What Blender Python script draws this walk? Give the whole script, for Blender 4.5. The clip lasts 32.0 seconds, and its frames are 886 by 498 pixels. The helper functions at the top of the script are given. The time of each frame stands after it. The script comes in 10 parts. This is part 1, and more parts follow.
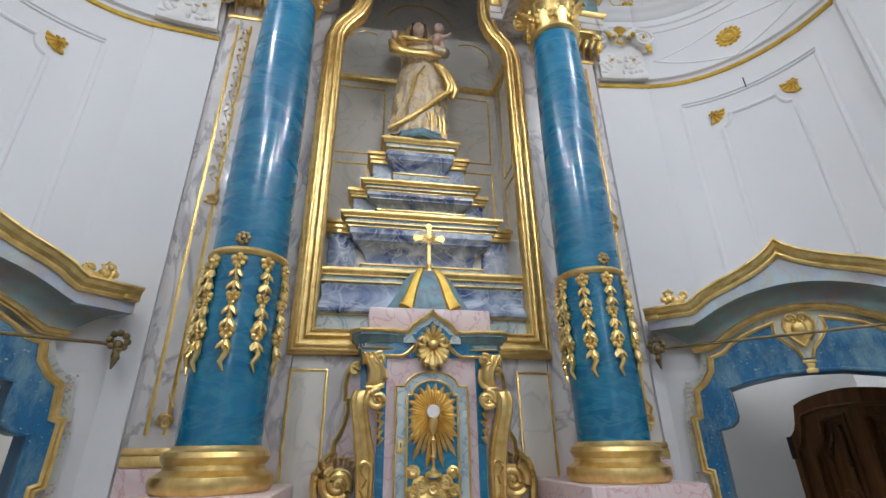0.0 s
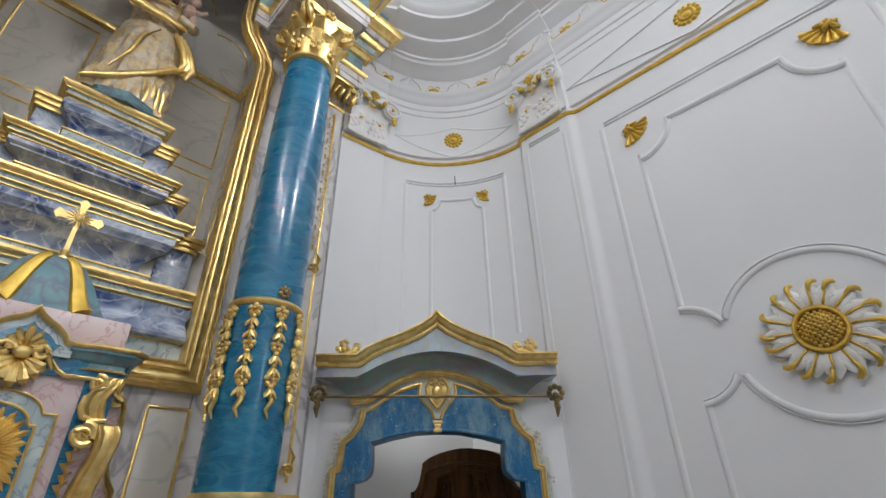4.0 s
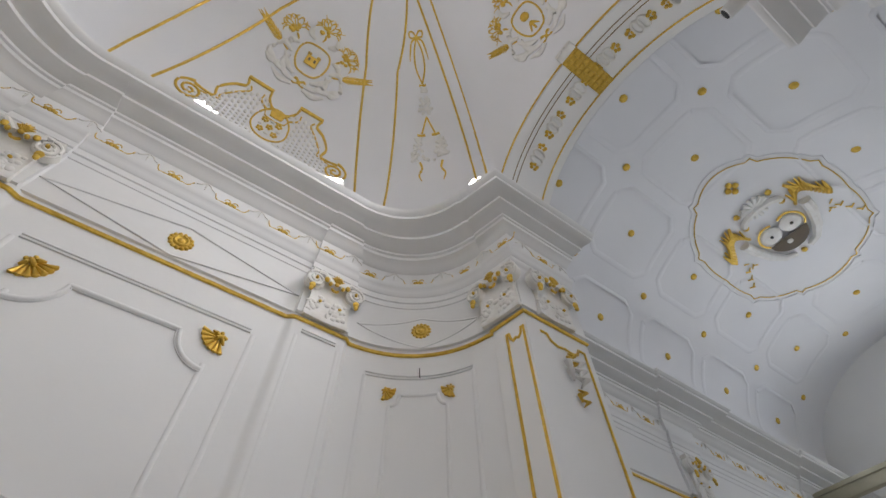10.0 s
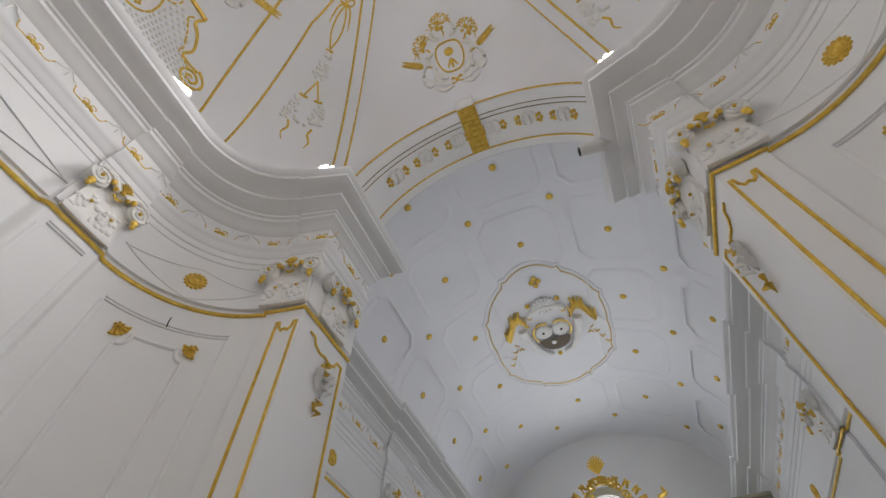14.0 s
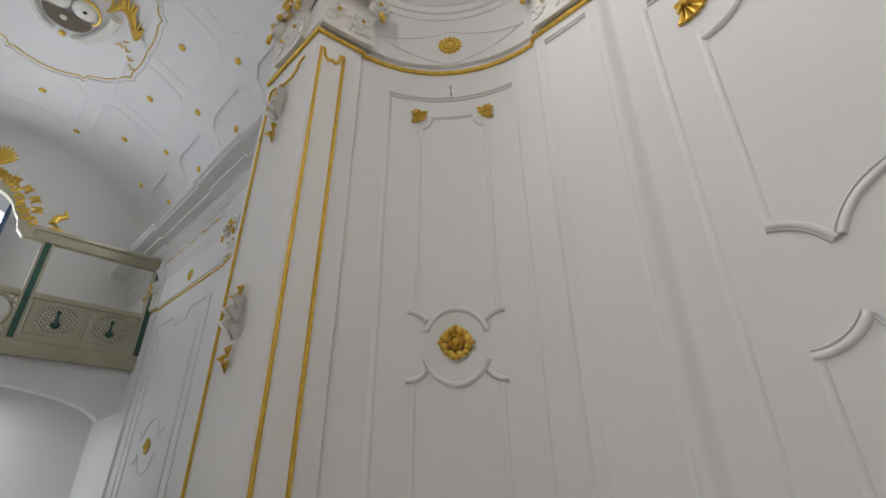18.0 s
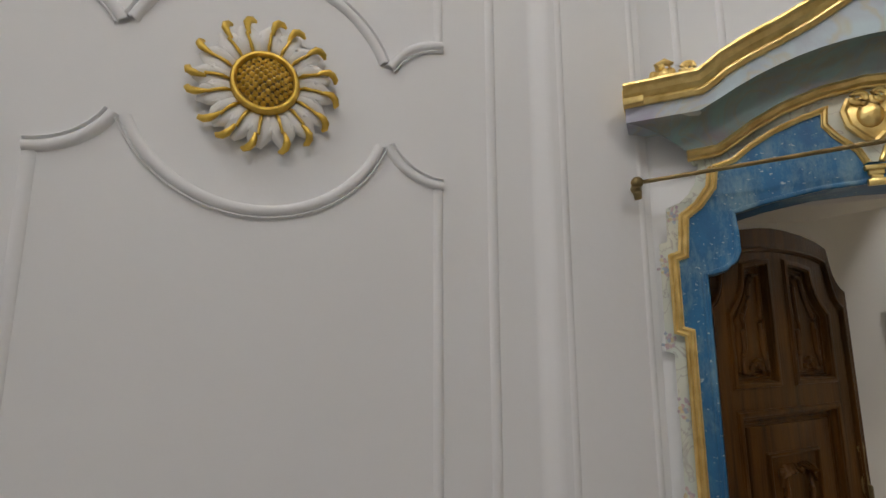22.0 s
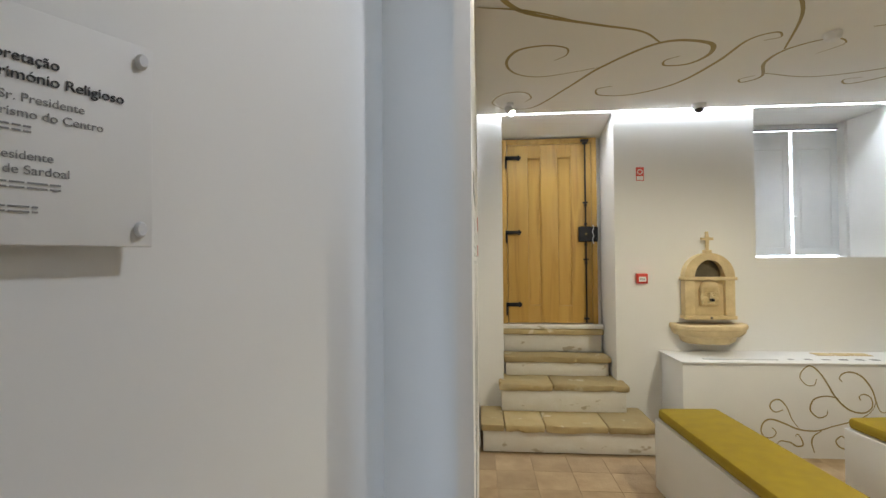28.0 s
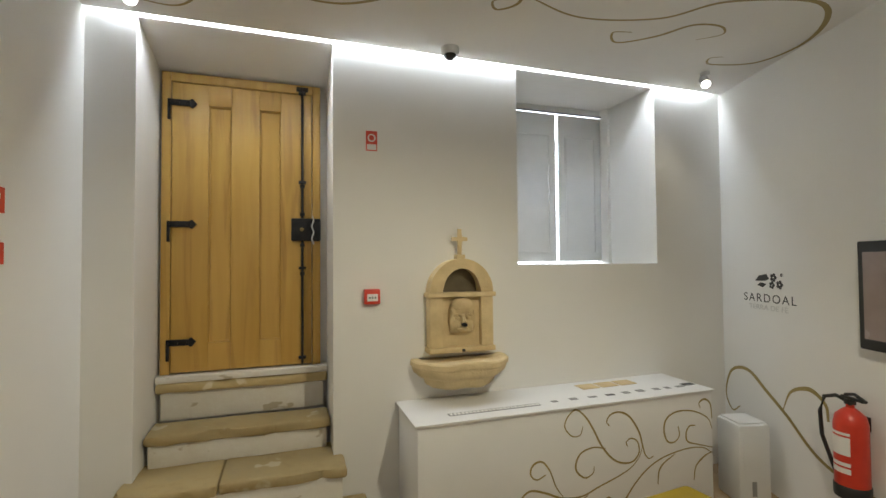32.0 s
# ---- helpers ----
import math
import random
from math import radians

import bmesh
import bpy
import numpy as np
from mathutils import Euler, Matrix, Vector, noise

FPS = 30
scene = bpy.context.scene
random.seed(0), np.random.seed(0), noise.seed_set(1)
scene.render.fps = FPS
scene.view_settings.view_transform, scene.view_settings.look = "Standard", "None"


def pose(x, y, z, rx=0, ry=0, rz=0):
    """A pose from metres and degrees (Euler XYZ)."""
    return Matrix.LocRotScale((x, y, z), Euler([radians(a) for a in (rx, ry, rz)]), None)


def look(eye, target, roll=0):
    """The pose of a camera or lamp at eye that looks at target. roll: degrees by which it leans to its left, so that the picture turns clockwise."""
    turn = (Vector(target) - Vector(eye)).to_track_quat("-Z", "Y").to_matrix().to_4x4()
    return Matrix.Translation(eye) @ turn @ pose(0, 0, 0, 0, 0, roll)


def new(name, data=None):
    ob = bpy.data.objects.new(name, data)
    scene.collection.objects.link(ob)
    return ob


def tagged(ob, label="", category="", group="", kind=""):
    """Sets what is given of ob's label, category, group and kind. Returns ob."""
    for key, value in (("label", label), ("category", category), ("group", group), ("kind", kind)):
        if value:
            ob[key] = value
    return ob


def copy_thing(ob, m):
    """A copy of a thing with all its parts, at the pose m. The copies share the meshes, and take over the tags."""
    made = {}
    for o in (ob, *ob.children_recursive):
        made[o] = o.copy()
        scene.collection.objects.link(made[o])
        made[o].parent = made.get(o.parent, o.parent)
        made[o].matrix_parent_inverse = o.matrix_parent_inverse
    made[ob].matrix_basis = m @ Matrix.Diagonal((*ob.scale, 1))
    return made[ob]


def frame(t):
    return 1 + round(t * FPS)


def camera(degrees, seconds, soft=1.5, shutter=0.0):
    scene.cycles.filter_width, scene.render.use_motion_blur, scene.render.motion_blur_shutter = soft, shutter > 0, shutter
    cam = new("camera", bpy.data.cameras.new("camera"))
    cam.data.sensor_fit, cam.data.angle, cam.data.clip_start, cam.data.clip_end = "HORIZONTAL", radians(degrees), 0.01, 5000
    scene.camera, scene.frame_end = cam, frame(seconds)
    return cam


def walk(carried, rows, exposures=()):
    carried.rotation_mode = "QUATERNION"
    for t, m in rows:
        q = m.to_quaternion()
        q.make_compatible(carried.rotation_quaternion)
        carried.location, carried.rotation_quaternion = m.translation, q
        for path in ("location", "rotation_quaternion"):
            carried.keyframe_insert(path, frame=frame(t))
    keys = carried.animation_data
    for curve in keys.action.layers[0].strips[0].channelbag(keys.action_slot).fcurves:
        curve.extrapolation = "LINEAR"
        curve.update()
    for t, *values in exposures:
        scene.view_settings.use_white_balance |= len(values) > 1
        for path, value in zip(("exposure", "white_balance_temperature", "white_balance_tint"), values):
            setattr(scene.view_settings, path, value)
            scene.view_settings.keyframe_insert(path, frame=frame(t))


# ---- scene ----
cam = camera(87.9, 32.0)
# seconds, eye, target, roll
PATH = [
    (0, (-0.291, -0.167, 1.831), (0.034, 1.638, 2.629), -0.80),
    (0.5, (-0.226, -0.152, 1.827), (0.241, 1.621, 2.625), -0.90),
    (1, (-0.169, -0.141, 1.821), (0.419, 1.597, 2.619), -0.97),
    (1.5, (-0.114, -0.154, 1.823), (0.614, 1.530, 2.618), -0.92),
    (2, (-0.071, -0.169, 1.818), (0.778, 1.458, 2.614), -0.86),
    (2.5, (-0.045, -0.172, 1.813), (0.920, 1.389, 2.607), -0.77),
    (4.5, (-0.071, -0.148, 1.812), (1.267, 0.911, 2.856), -1.11),
    (5, (-0.075, -0.154, 1.810), (1.332, 0.721, 2.930), -1.23),
    (5.5, (-0.091, -0.147, 1.809), (1.381, 0.493, 3.002), -1.56),
    (6, (-0.088, -0.181, 1.799), (1.403, 0.239, 3.064), -1.66),
    (6.5, (-0.073, -0.263, 1.798), (1.407, -0.029, 3.123), -1.68),
    (7, (-0.053, -0.317, 1.795), (1.398, -0.267, 3.171), -1.70),
    (7.5, (-0.018, -0.362, 1.802), (1.380, -0.444, 3.230), -1.69),
    (8, (-0.014, -0.414, 1.810), (1.319, -0.603, 3.288), -1.53),
    (8.5, (-0.037, -0.456, 1.821), (1.221, -0.776, 3.343), -1.27),
    (9, (-0.065, -0.463, 1.827), (1.096, -0.921, 3.390), -1.01),
    (9.5, (-0.091, -0.446, 1.843), (0.952, -1.037, 3.444), -1.12),
    (10, (-0.106, -0.432, 1.852), (0.823, -1.103, 3.491), -1.21),
    (10.5, (-0.111, -0.423, 1.859), (0.718, -1.130, 3.536), -1.38),
    (11, (-0.121, -0.427, 1.851), (0.622, -1.140, 3.566), -1.45),
    (11.5, (-0.141, -0.426, 1.853), (0.554, -1.177, 3.571), -1.44),
    (12, (-0.170, -0.415, 1.851), (0.470, -1.214, 3.569), -1.44),
    (12.5, (-0.192, -0.400, 1.845), (0.403, -1.240, 3.560), -1.47),
    (13, (-0.229, -0.401, 1.849), (0.312, -1.295, 3.555), -1.54),
    (13.5, (-0.272, -0.431, 1.857), (0.196, -1.407, 3.538), -1.51),
    (15.5, (-0.475, -0.479, 1.833), (-0.517, -1.955, 3.182), -0.38),
    (16, (-0.479, -0.468, 1.832), (-0.884, -1.938, 3.126), -0.33),
    (16.5, (-0.489, -0.450, 1.838), (-1.197, -1.853, 3.076), -0.44),
    (17, (-0.496, -0.434, 1.836), (-1.395, -1.791, 2.998), -0.47),
    (17.5, (-0.498, -0.409, 1.833), (-1.566, -1.742, 2.873), -0.42),
    (18, (-0.512, -0.354, 1.822), (-1.804, -1.589, 2.721), -0.42),
    (18.5, (-0.559, -0.280, 1.811), (-2.115, -1.282, 2.570), -0.52),
    (19, (-0.637, -0.203, 1.810), (-2.369, -0.905, 2.523), -0.52),
    (19.5, (-0.701, -0.147, 1.811), (-2.529, -0.605, 2.481), -0.46),
    (20, (-0.760, -0.071, 1.802), (-2.673, -0.362, 2.309), -0.31),
    (20.5, (-0.789, 0.003, 1.780), (-2.725, -0.139, 2.261), -0.23),
    (21, (-0.834, 0.031, 1.764), (-2.778, 0.116, 2.225), -0.24),
    (21.5, (-0.928, 0.063, 1.757), (-2.853, 0.406, 2.178), -0.03),
    (22, (-1.055, 0.069, 1.751), (-2.920, 0.721, 2.060), -0.15),
    (22.5, (-1.171, 0.122, 1.734), (-2.902, 1.110, 1.897), -0.45),
    (23, (-1.257, 0.283, 1.709), (-2.848, 1.486, 1.857), -0.45),
    (23.5, (-1.324, 0.463, 1.677), (-2.832, 1.769, 1.826), -0.64),
    (24, (-1.444, 0.621, 1.660), (-2.829, 2.062, 1.730), -0.64),
    (24.5, (-1.585, 0.790, 1.662), (-2.798, 2.380, 1.713), -0.74),
    (25, (-1.677, 1.028, 1.635), (-2.711, 2.740, 1.680), -0.78),
    (25.5, (-1.737, 1.306, 1.640), (-2.732, 3.041, 1.675), -0.49),
    (27.5, (-1.930, 2.295, 1.594), (-2.278, 4.264, 1.640), -0.28),
    (28, (-1.947, 2.579, 1.577), (-2.106, 4.572, 1.620), -0.41),
    (28.5, (-1.897, 2.908, 1.556), (-1.852, 4.906, 1.604), -0.32),
    (29, (-1.790, 3.172, 1.581), (-1.714, 5.170, 1.627), -0.34),
    (29.5, (-1.711, 3.465, 1.567), (-1.486, 5.452, 1.617), -0.45),
    (30, (-1.613, 3.701, 1.556), (-1.121, 5.638, 1.610), -0.56),
    (30.5, (-1.455, 3.863, 1.576), (-0.899, 5.783, 1.633), -0.79),
    (31, (-1.290, 3.961, 1.580), (-0.726, 5.879, 1.638), -0.78),
    (31.5, (-1.104, 4.094, 1.605), (-0.529, 6.009, 1.655), -0.55),
    (32, (-0.902, 4.183, 1.597), (-0.268, 6.079, 1.651), -0.48),
]
walk(cam, [(t, look(eye, target, roll)) for t, eye, target, roll in PATH],
     ((0.0, -0.05, 6000, 11), (3.0, -0.10, 6100, 11), (5.5, -0.33, 6300, 12), (7.0, -0.33, 6350, 12), (9.0, -0.31, 6500, 12), (13.5, -0.31, 6650, 13), (17.0, -0.15, 6750, 12), (20.0, -0.27, 6900, 11), (22.0, -0.24, 6850, 12), (23.0, -0.17, 6700, 14), (24.5, 0.14, 6350, 14), (27.5, 0.3, 6100, 12), (28.0, 0.22, 6100, 11), (29.0, 0.05, 6200, 10), (30.0, -0.09, 6300, 10), (32.0, -0.17, 6250, 10)))

# ---- world and lights ----
world = bpy.data.worlds.new("world")
scene.world = world
world.use_nodes = True
wn = world.node_tree.nodes
sky = wn.new("ShaderNodeTexSky")
sky.sky_type = "NISHITA"
sky.sun_disc = False
sky.sun_elevation, sky.sun_rotation = radians(40), radians(200)
wn["Background"].inputs["Strength"].default_value = 0.12
world.node_tree.links.new(sky.outputs[0], wn["Background"].inputs["Color"])


def area(name, eye, target, sx, sy, watts, colour, spread=180):
    lamp = bpy.data.lights.new(name, "AREA")
    lamp.shape, lamp.size, lamp.size_y = "RECTANGLE", sx, sy
    lamp.energy, lamp.color = watts, colour
    lamp.spread = radians(spread)
    ob = new(name, lamp)
    ob.matrix_world = look(eye, target)
    return ob


def spot(name, eye, target, watts, colour, cone=70, radius=0.03):
    lamp = bpy.data.lights.new(name, "SPOT")
    lamp.energy, lamp.color, lamp.spot_size, lamp.spot_blend = watts, colour, radians(cone), 0.6
    lamp.shadow_soft_size = radius
    ob = new(name, lamp)
    ob.matrix_world = look(eye, target)
    return ob


COOL, NEUTRAL, WARM = (0.88, 0.94, 1.0), (0.98, 0.985, 1.0), (0.97, 0.88, 0.66)
# LED floodlights standing on the presbytery cornice, shining across and up into the vault
for sx in (-1, 1):
    for x, y, tx, ty, tz, watts in ((1.84, 0.37, -1.6, 0.3, 1.4, 16), (1.84, -0.70, -1.3, 0.2, 5.5, 19), (1.10, -1.70, 0.2, 2.2, 2.3, 25)):
        area("cornice_light", (sx * x, y, 5.45), (sx * tx, ty, tz), 0.30, 0.08, watts, NEUTRAL, 150)
    # strips on the nave cornices
    area("nave_cornice_light", (sx * 1.86, -6.0, 5.38), (sx * -1.0, -6.0, 5.6), 5.0, 0.08, 23, COOL)
# daylight in the gallery window
area("window_light", (0.2, -10.15, 4.85), (0.1, -4.0, 4.4), 0.9, 1.8, 60, (0.86, 0.93, 1.0))
# side room: LED slot over the far wall, ceiling spots
area("slot_light", (0.3, 7.132, 3.04), (0.3, 7.132, 0.0), 4.3, 0.022, 23, COOL)
spot("spot_light", (-1.67, 6.78, 2.86), (-0.1, 6.95, 0.8), 7, WARM, 110)
spot("spot_light", (2.06, 6.78, 2.84), (1.2, 6.6, 0.4), 4, WARM, 130)
spot("spot_light", (-1.68, 4.55, 2.86), (-1.98, 4.50, 2.2), 14, WARM, 105, 0.05)
# main fill of the room, added where no ceiling fitting stands
spot("spot_light", (0.3, 4.6, 2.84), (-0.1, 5.3, 0.0), 134, WARM, 140)
area("recess_light", (-2.012, 3.75, 1.35), (-2.16, 3.93, 1.35), 0.05, 2.3, 0.55, (0.66, 0.81, 1.0), 150)
# passage lamp by the plaque, added to brighten the wall; no fitting there
spot("spot_light", (-0.95, 3.25, 2.84), (-2.35, 2.7, 1.4), 33, (0.94, 0.96, 1.0), 125, 0.08)
# unseen lamp added to brighten the space below the gallery
area("gallery_light", (0.0, -9.4, 3.0), (0.0, -9.4, 0.0), 1.2, 0.4, 42, COOL)
# unseen fill lamp added in the lobby behind the other doorway
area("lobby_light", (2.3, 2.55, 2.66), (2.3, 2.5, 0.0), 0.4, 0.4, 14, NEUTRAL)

# ---- materials ----
def material(name, base, rough=0.6, metal=0.0, second=None, scale=6.0, amount=0.5, bump=0.1, fine=60.0, coat=0.0):
    """A surface of two colours mixed by broad noise, with fine grain in its relief."""
    m = bpy.data.materials.new(name)
    m.use_nodes = True
    n, l = m.node_tree.nodes, m.node_tree.links
    b = n["Principled BSDF"]
    tc = n.new("ShaderNodeTexCoord")
    broad = n.new("ShaderNodeTexNoise")
    broad.inputs["Scale"].default_value, broad.inputs["Detail"].default_value = scale, 5
    l.new(tc.outputs["Object"], broad.inputs["Vector"])
    ramp = n.new("ShaderNodeValToRGB")
    ramp.color_ramp.elements[0].position = 0.5 - 0.35 * amount - 0.02
    ramp.color_ramp.elements[1].position = 0.5 + 0.35 * amount
    second = second or tuple(c * 0.9 for c in base)
    ramp.color_ramp.elements[0].color = (*second, 1)
    ramp.color_ramp.elements[1].color = (*base, 1)
    l.new(broad.outputs["Fac"], ramp.inputs["Fac"])
    l.new(ramp.outputs["Color"], b.inputs["Base Color"])
    grain = n.new("ShaderNodeTexNoise")
    grain.inputs["Scale"].default_value, grain.inputs["Detail"].default_value = fine, 3
    l.new(tc.outputs["Object"], grain.inputs["Vector"])
    bmp = n.new("ShaderNodeBump")
    bmp.inputs["Strength"].default_value, bmp.inputs["Distance"].default_value = bump, 0.01
    l.new(grain.outputs["Fac"], bmp.inputs["Height"])
    l.new(bmp.outputs["Normal"], b.inputs["Normal"])
    mr = n.new("ShaderNodeMapRange")
    mr.inputs["To Min"].default_value, mr.inputs["To Max"].default_value = max(rough - 0.12, 0.03), min(rough + 0.12, 1)
    l.new(broad.outputs["Fac"], mr.inputs["Value"])
    l.new(mr.outputs["Result"], b.inputs["Roughness"])
    b.inputs["Metallic"].default_value = metal
    b.inputs["Coat Weight"].default_value = coat
    b.inputs["Coat Roughness"].default_value = 0.12
    return m


def varied(m, spread=0.12):
    """Give each object of a material its own patch of grain and its own tone."""
    n, l = m.node_tree.nodes, m.node_tree.links
    info, tc = n.new("ShaderNodeObjectInfo"), next(x for x in n if x.type == "TEX_COORD")
    shift = n.new("ShaderNodeVectorMath")
    shift.operation = "MULTIPLY_ADD"
    shift.inputs[1].default_value = (1, 1, 1)
    far = n.new("ShaderNodeVectorMath")
    far.operation = "SCALE"
    far.inputs[0].default_value = (31.0, 17.0, 7.0)
    l.new(info.outputs["Random"], far.inputs["Scale"])
    l.new(tc.outputs["Object"], shift.inputs[0])
    l.new(far.outputs["Vector"], shift.inputs[2])
    for x in [x for x in n if x.type == "TEX_NOISE"]:
        l.new(shift.outputs["Vector"], x.inputs["Vector"])
    hsv, mr = n.new("ShaderNodeHueSaturation"), n.new("ShaderNodeMapRange")
    mr.inputs["To Min"].default_value, mr.inputs["To Max"].default_value = 1 - spread, 1 + spread
    l.new(info.outputs["Random"], mr.inputs["Value"])
    l.new(mr.outputs["Result"], hsv.inputs["Value"])
    b = n["Principled BSDF"]
    l.new(b.inputs["Base Color"].links[0].from_socket, hsv.inputs["Color"])
    l.new(hsv.outputs["Color"], b.inputs["Base Color"])
    return m


def marble(name, base, cloud, vein, scale=3.0, veins=6.0, rough=0.3, coat=0.3, thin=0.06, cloudy=0.5, stretch=(1, 1, 1), strength=0.5):
    """Painted marble: clouds of a second colour and thin wandering veins."""
    m = material(name, base, rough, 0, cloud, scale, cloudy, 0.04, 40, coat)
    n, l = m.node_tree.nodes, m.node_tree.links
    b = n["Principled BSDF"]
    ramp = next(x for x in n if x.type == "VALTORGB")
    tc = next(x for x in n if x.type == "TEX_COORD")
    mp = n.new("ShaderNodeMapping")
    mp.inputs["Scale"].default_value = stretch
    l.new(tc.outputs["Object"], mp.inputs["Vector"])
    broad = next(x for x in n if x.type == "TEX_NOISE" and abs(x.inputs["Scale"].default_value - scale) < 1e-4)
    broad.inputs["Distortion"].default_value = 0.8
    l.new(mp.outputs["Vector"], broad.inputs["Vector"])
    v = n.new("ShaderNodeTexNoise")
    v.inputs["Scale"].default_value, v.inputs["Detail"].default_value, v.inputs["Distortion"].default_value = veins, 4, 1.6
    l.new(mp.outputs["Vector"], v.inputs["Vector"])
    sub = n.new("ShaderNodeMath")
    sub.operation = "SUBTRACT"
    sub.inputs[1].default_value = 0.5
    l.new(v.outputs["Fac"], sub.inputs[0])
    ab = n.new("ShaderNodeMath")
    ab.operation = "ABSOLUTE"
    l.new(sub.outputs[0], ab.inputs[0])
    mr = n.new("ShaderNodeMapRange")
    mr.inputs["From Max"].default_value = thin
    mr.inputs["To Min"].default_value, mr.inputs["To Max"].default_value = strength, 0
    l.new(ab.outputs[0], mr.inputs["Value"])
    mix = n.new("ShaderNodeMixRGB")
    mix.inputs["Color2"].default_value = (*vein, 1)
    l.new(mr.outputs["Result"], mix.inputs["Fac"])
    l.new(ramp.outputs["Color"], mix.inputs["Color1"])
    l.new(mix.outputs["Color"], b.inputs["Base Color"])
    return m


def worn(name, base, second, speck, scale=7.0, speckle=55.0, cut=0.66, rough=0.42, coat=0.2, stretch=(1, 1, 0.45), rubbed=None, chip=(1, 1, 1)):
    """Old brushed paint: streaky tone, small chips of a paler ground and fine relief."""
    m = material(name, base, rough, 0, second, scale, 0.75, 0.12, 70, coat)
    n, l = m.node_tree.nodes, m.node_tree.links
    b = n["Principled BSDF"]
    ramp = next(x for x in n if x.type == "VALTORGB")
    tc = next(x for x in n if x.type == "TEX_COORD")
    mp = n.new("ShaderNodeMapping")
    mp.inputs["Scale"].default_value = stretch
    l.new(tc.outputs["Object"], mp.inputs["Vector"])
    for x in [x for x in n if x.type == "TEX_NOISE" and x.inputs["Scale"].default_value < 30]:
        x.inputs["Roughness"].default_value = 0.7
        l.new(mp.outputs["Vector"], x.inputs["Vector"])
    chips = n.new("ShaderNodeTexNoise")
    chips.inputs["Scale"].default_value, chips.inputs["Detail"].default_value = speckle, 2
    cm = n.new("ShaderNodeMapping")
    cm.inputs["Scale"].default_value, cm.inputs["Rotation"].default_value = chip, (0.3, 0.5, 0.2)
    l.new(tc.outputs["Object"], cm.inputs["Vector"])
    l.new(cm.outputs["Vector"], chips.inputs["Vector"])
    mr = n.new("ShaderNodeMapRange")
    mr.inputs["From Min"].default_value, mr.inputs["From Max"].default_value = cut, cut + 0.05
    mr.inputs["To Max"].default_value = 0.8
    l.new(chips.outputs["Fac"], mr.inputs["Value"])
    mix = n.new("ShaderNodeMixRGB")
    mix.inputs["Color2"].default_value = (*speck, 1)
    l.new(mr.outputs["Result"], mix.inputs["Fac"])
    ground = ramp.outputs["Color"]
    if rubbed:
        # places where the top coat is rubbed thin
        rn, rr, rm = n.new("ShaderNodeTexNoise"), n.new("ShaderNodeMapRange"), n.new("ShaderNodeMixRGB")
        rn.inputs["Scale"].default_value, rn.inputs["Detail"].default_value, rn.inputs["Roughness"].default_value = 6.0, 8, 0.72
        l.new(mp.outputs["Vector"], rn.inputs["Vector"])
        rr.inputs["From Min"].default_value, rr.inputs["From Max"].default_value, rr.inputs["To Max"].default_value = 0.46, 0.62, 0.85
        l.new(rn.outputs["Fac"], rr.inputs["Value"])
        l.new(rr.outputs["Result"], rm.inputs["Fac"])
        l.new(ground, rm.inputs["Color1"])
        rm.inputs["Color2"].default_value = (*rubbed, 1)
        ground = rm.outputs["Color"]
    l.new(ground, mix.inputs["Color1"])
    l.new(mix.outputs["Color"], b.inputs["Base Color"])
    return m


def glow(name, colour, strength):
    m = bpy.data.materials.new(name)
    m.use_nodes = True
    b = m.node_tree.nodes["Principled BSDF"]
    b.inputs["Base Color"].default_value = (0.8, 0.8, 0.8, 1)
    b.inputs["Emission Color"].default_value = (*colour, 1)
    b.inputs["Emission Strength"].default_value = strength
    return m


def wood(name, light, dark, scale=3.0, rough=0.45, along=(9, 9, 0.7), bump=0.15):
    m = material(name, light, rough, 0, dark, scale, 0.55, bump, 90)
    n, l = m.node_tree.nodes, m.node_tree.links
    tc = next(x for x in n if x.type == "TEX_COORD")
    mp = n.new("ShaderNodeMapping")
    mp.inputs["Scale"].default_value = along
    l.new(tc.outputs["Object"], mp.inputs["Vector"])
    for x in n:
        if x.type == "TEX_NOISE":
            x.inputs["Distortion"].default_value = 0.5
            l.new(mp.outputs["Vector"], x.inputs["Vector"])
            if x.inputs["Scale"].default_value > 50:
                x.inputs["Scale"].default_value = 14
    return m


WHITE = material("white_plaster", (0.80, 0.80, 0.80), 0.75, 0, (0.765, 0.762, 0.76), 1.1, 0.5, 0.06, 25)
VAULT = material("vault_plaster", (0.80, 0.80, 0.82), 0.8, 0, (0.77, 0.77, 0.79), 1.4, 0.5, 0.06, 25)
STUCCO = material("white_stucco", (0.82, 0.81, 0.79), 0.65, 0, (0.74, 0.72, 0.68), 14, 0.5, 0.12, 60)
ROOMWHITE = material("room_white_paint", (0.80, 0.79, 0.76), 0.7, 0, (0.775, 0.765, 0.735), 1.3, 0.5, 0.05, 30)
GOLD = material("gold_leaf", (0.93, 0.71, 0.29), 0.33, 0.88, (0.72, 0.49, 0.16), 24, 0.5, 0.2, 70)
GILT = material("gilt_paint", (0.80, 0.55, 0.11), 0.40, 0.7, (0.58, 0.37, 0.06), 25, 0.6, 0.2, 80)
BLUECOL = marble("blue_painted_marble", (0.009, 0.175, 0.315), (0.004, 0.10, 0.22), (0.07, 0.36, 0.44), 3.4, 5.0, 0.27, 0.35, 0.05, 0.8, (0.8, 0.8, 2.0), 0.34)
BLUEWHITE = marble("blue_white_marble", (0.46, 0.53, 0.64), (0.010, 0.045, 0.20), (0.72, 0.75, 0.78), 7.0, 6, 0.3, 0.3, 0.045, 0.44, (1, 1, 1.2), 0.55)
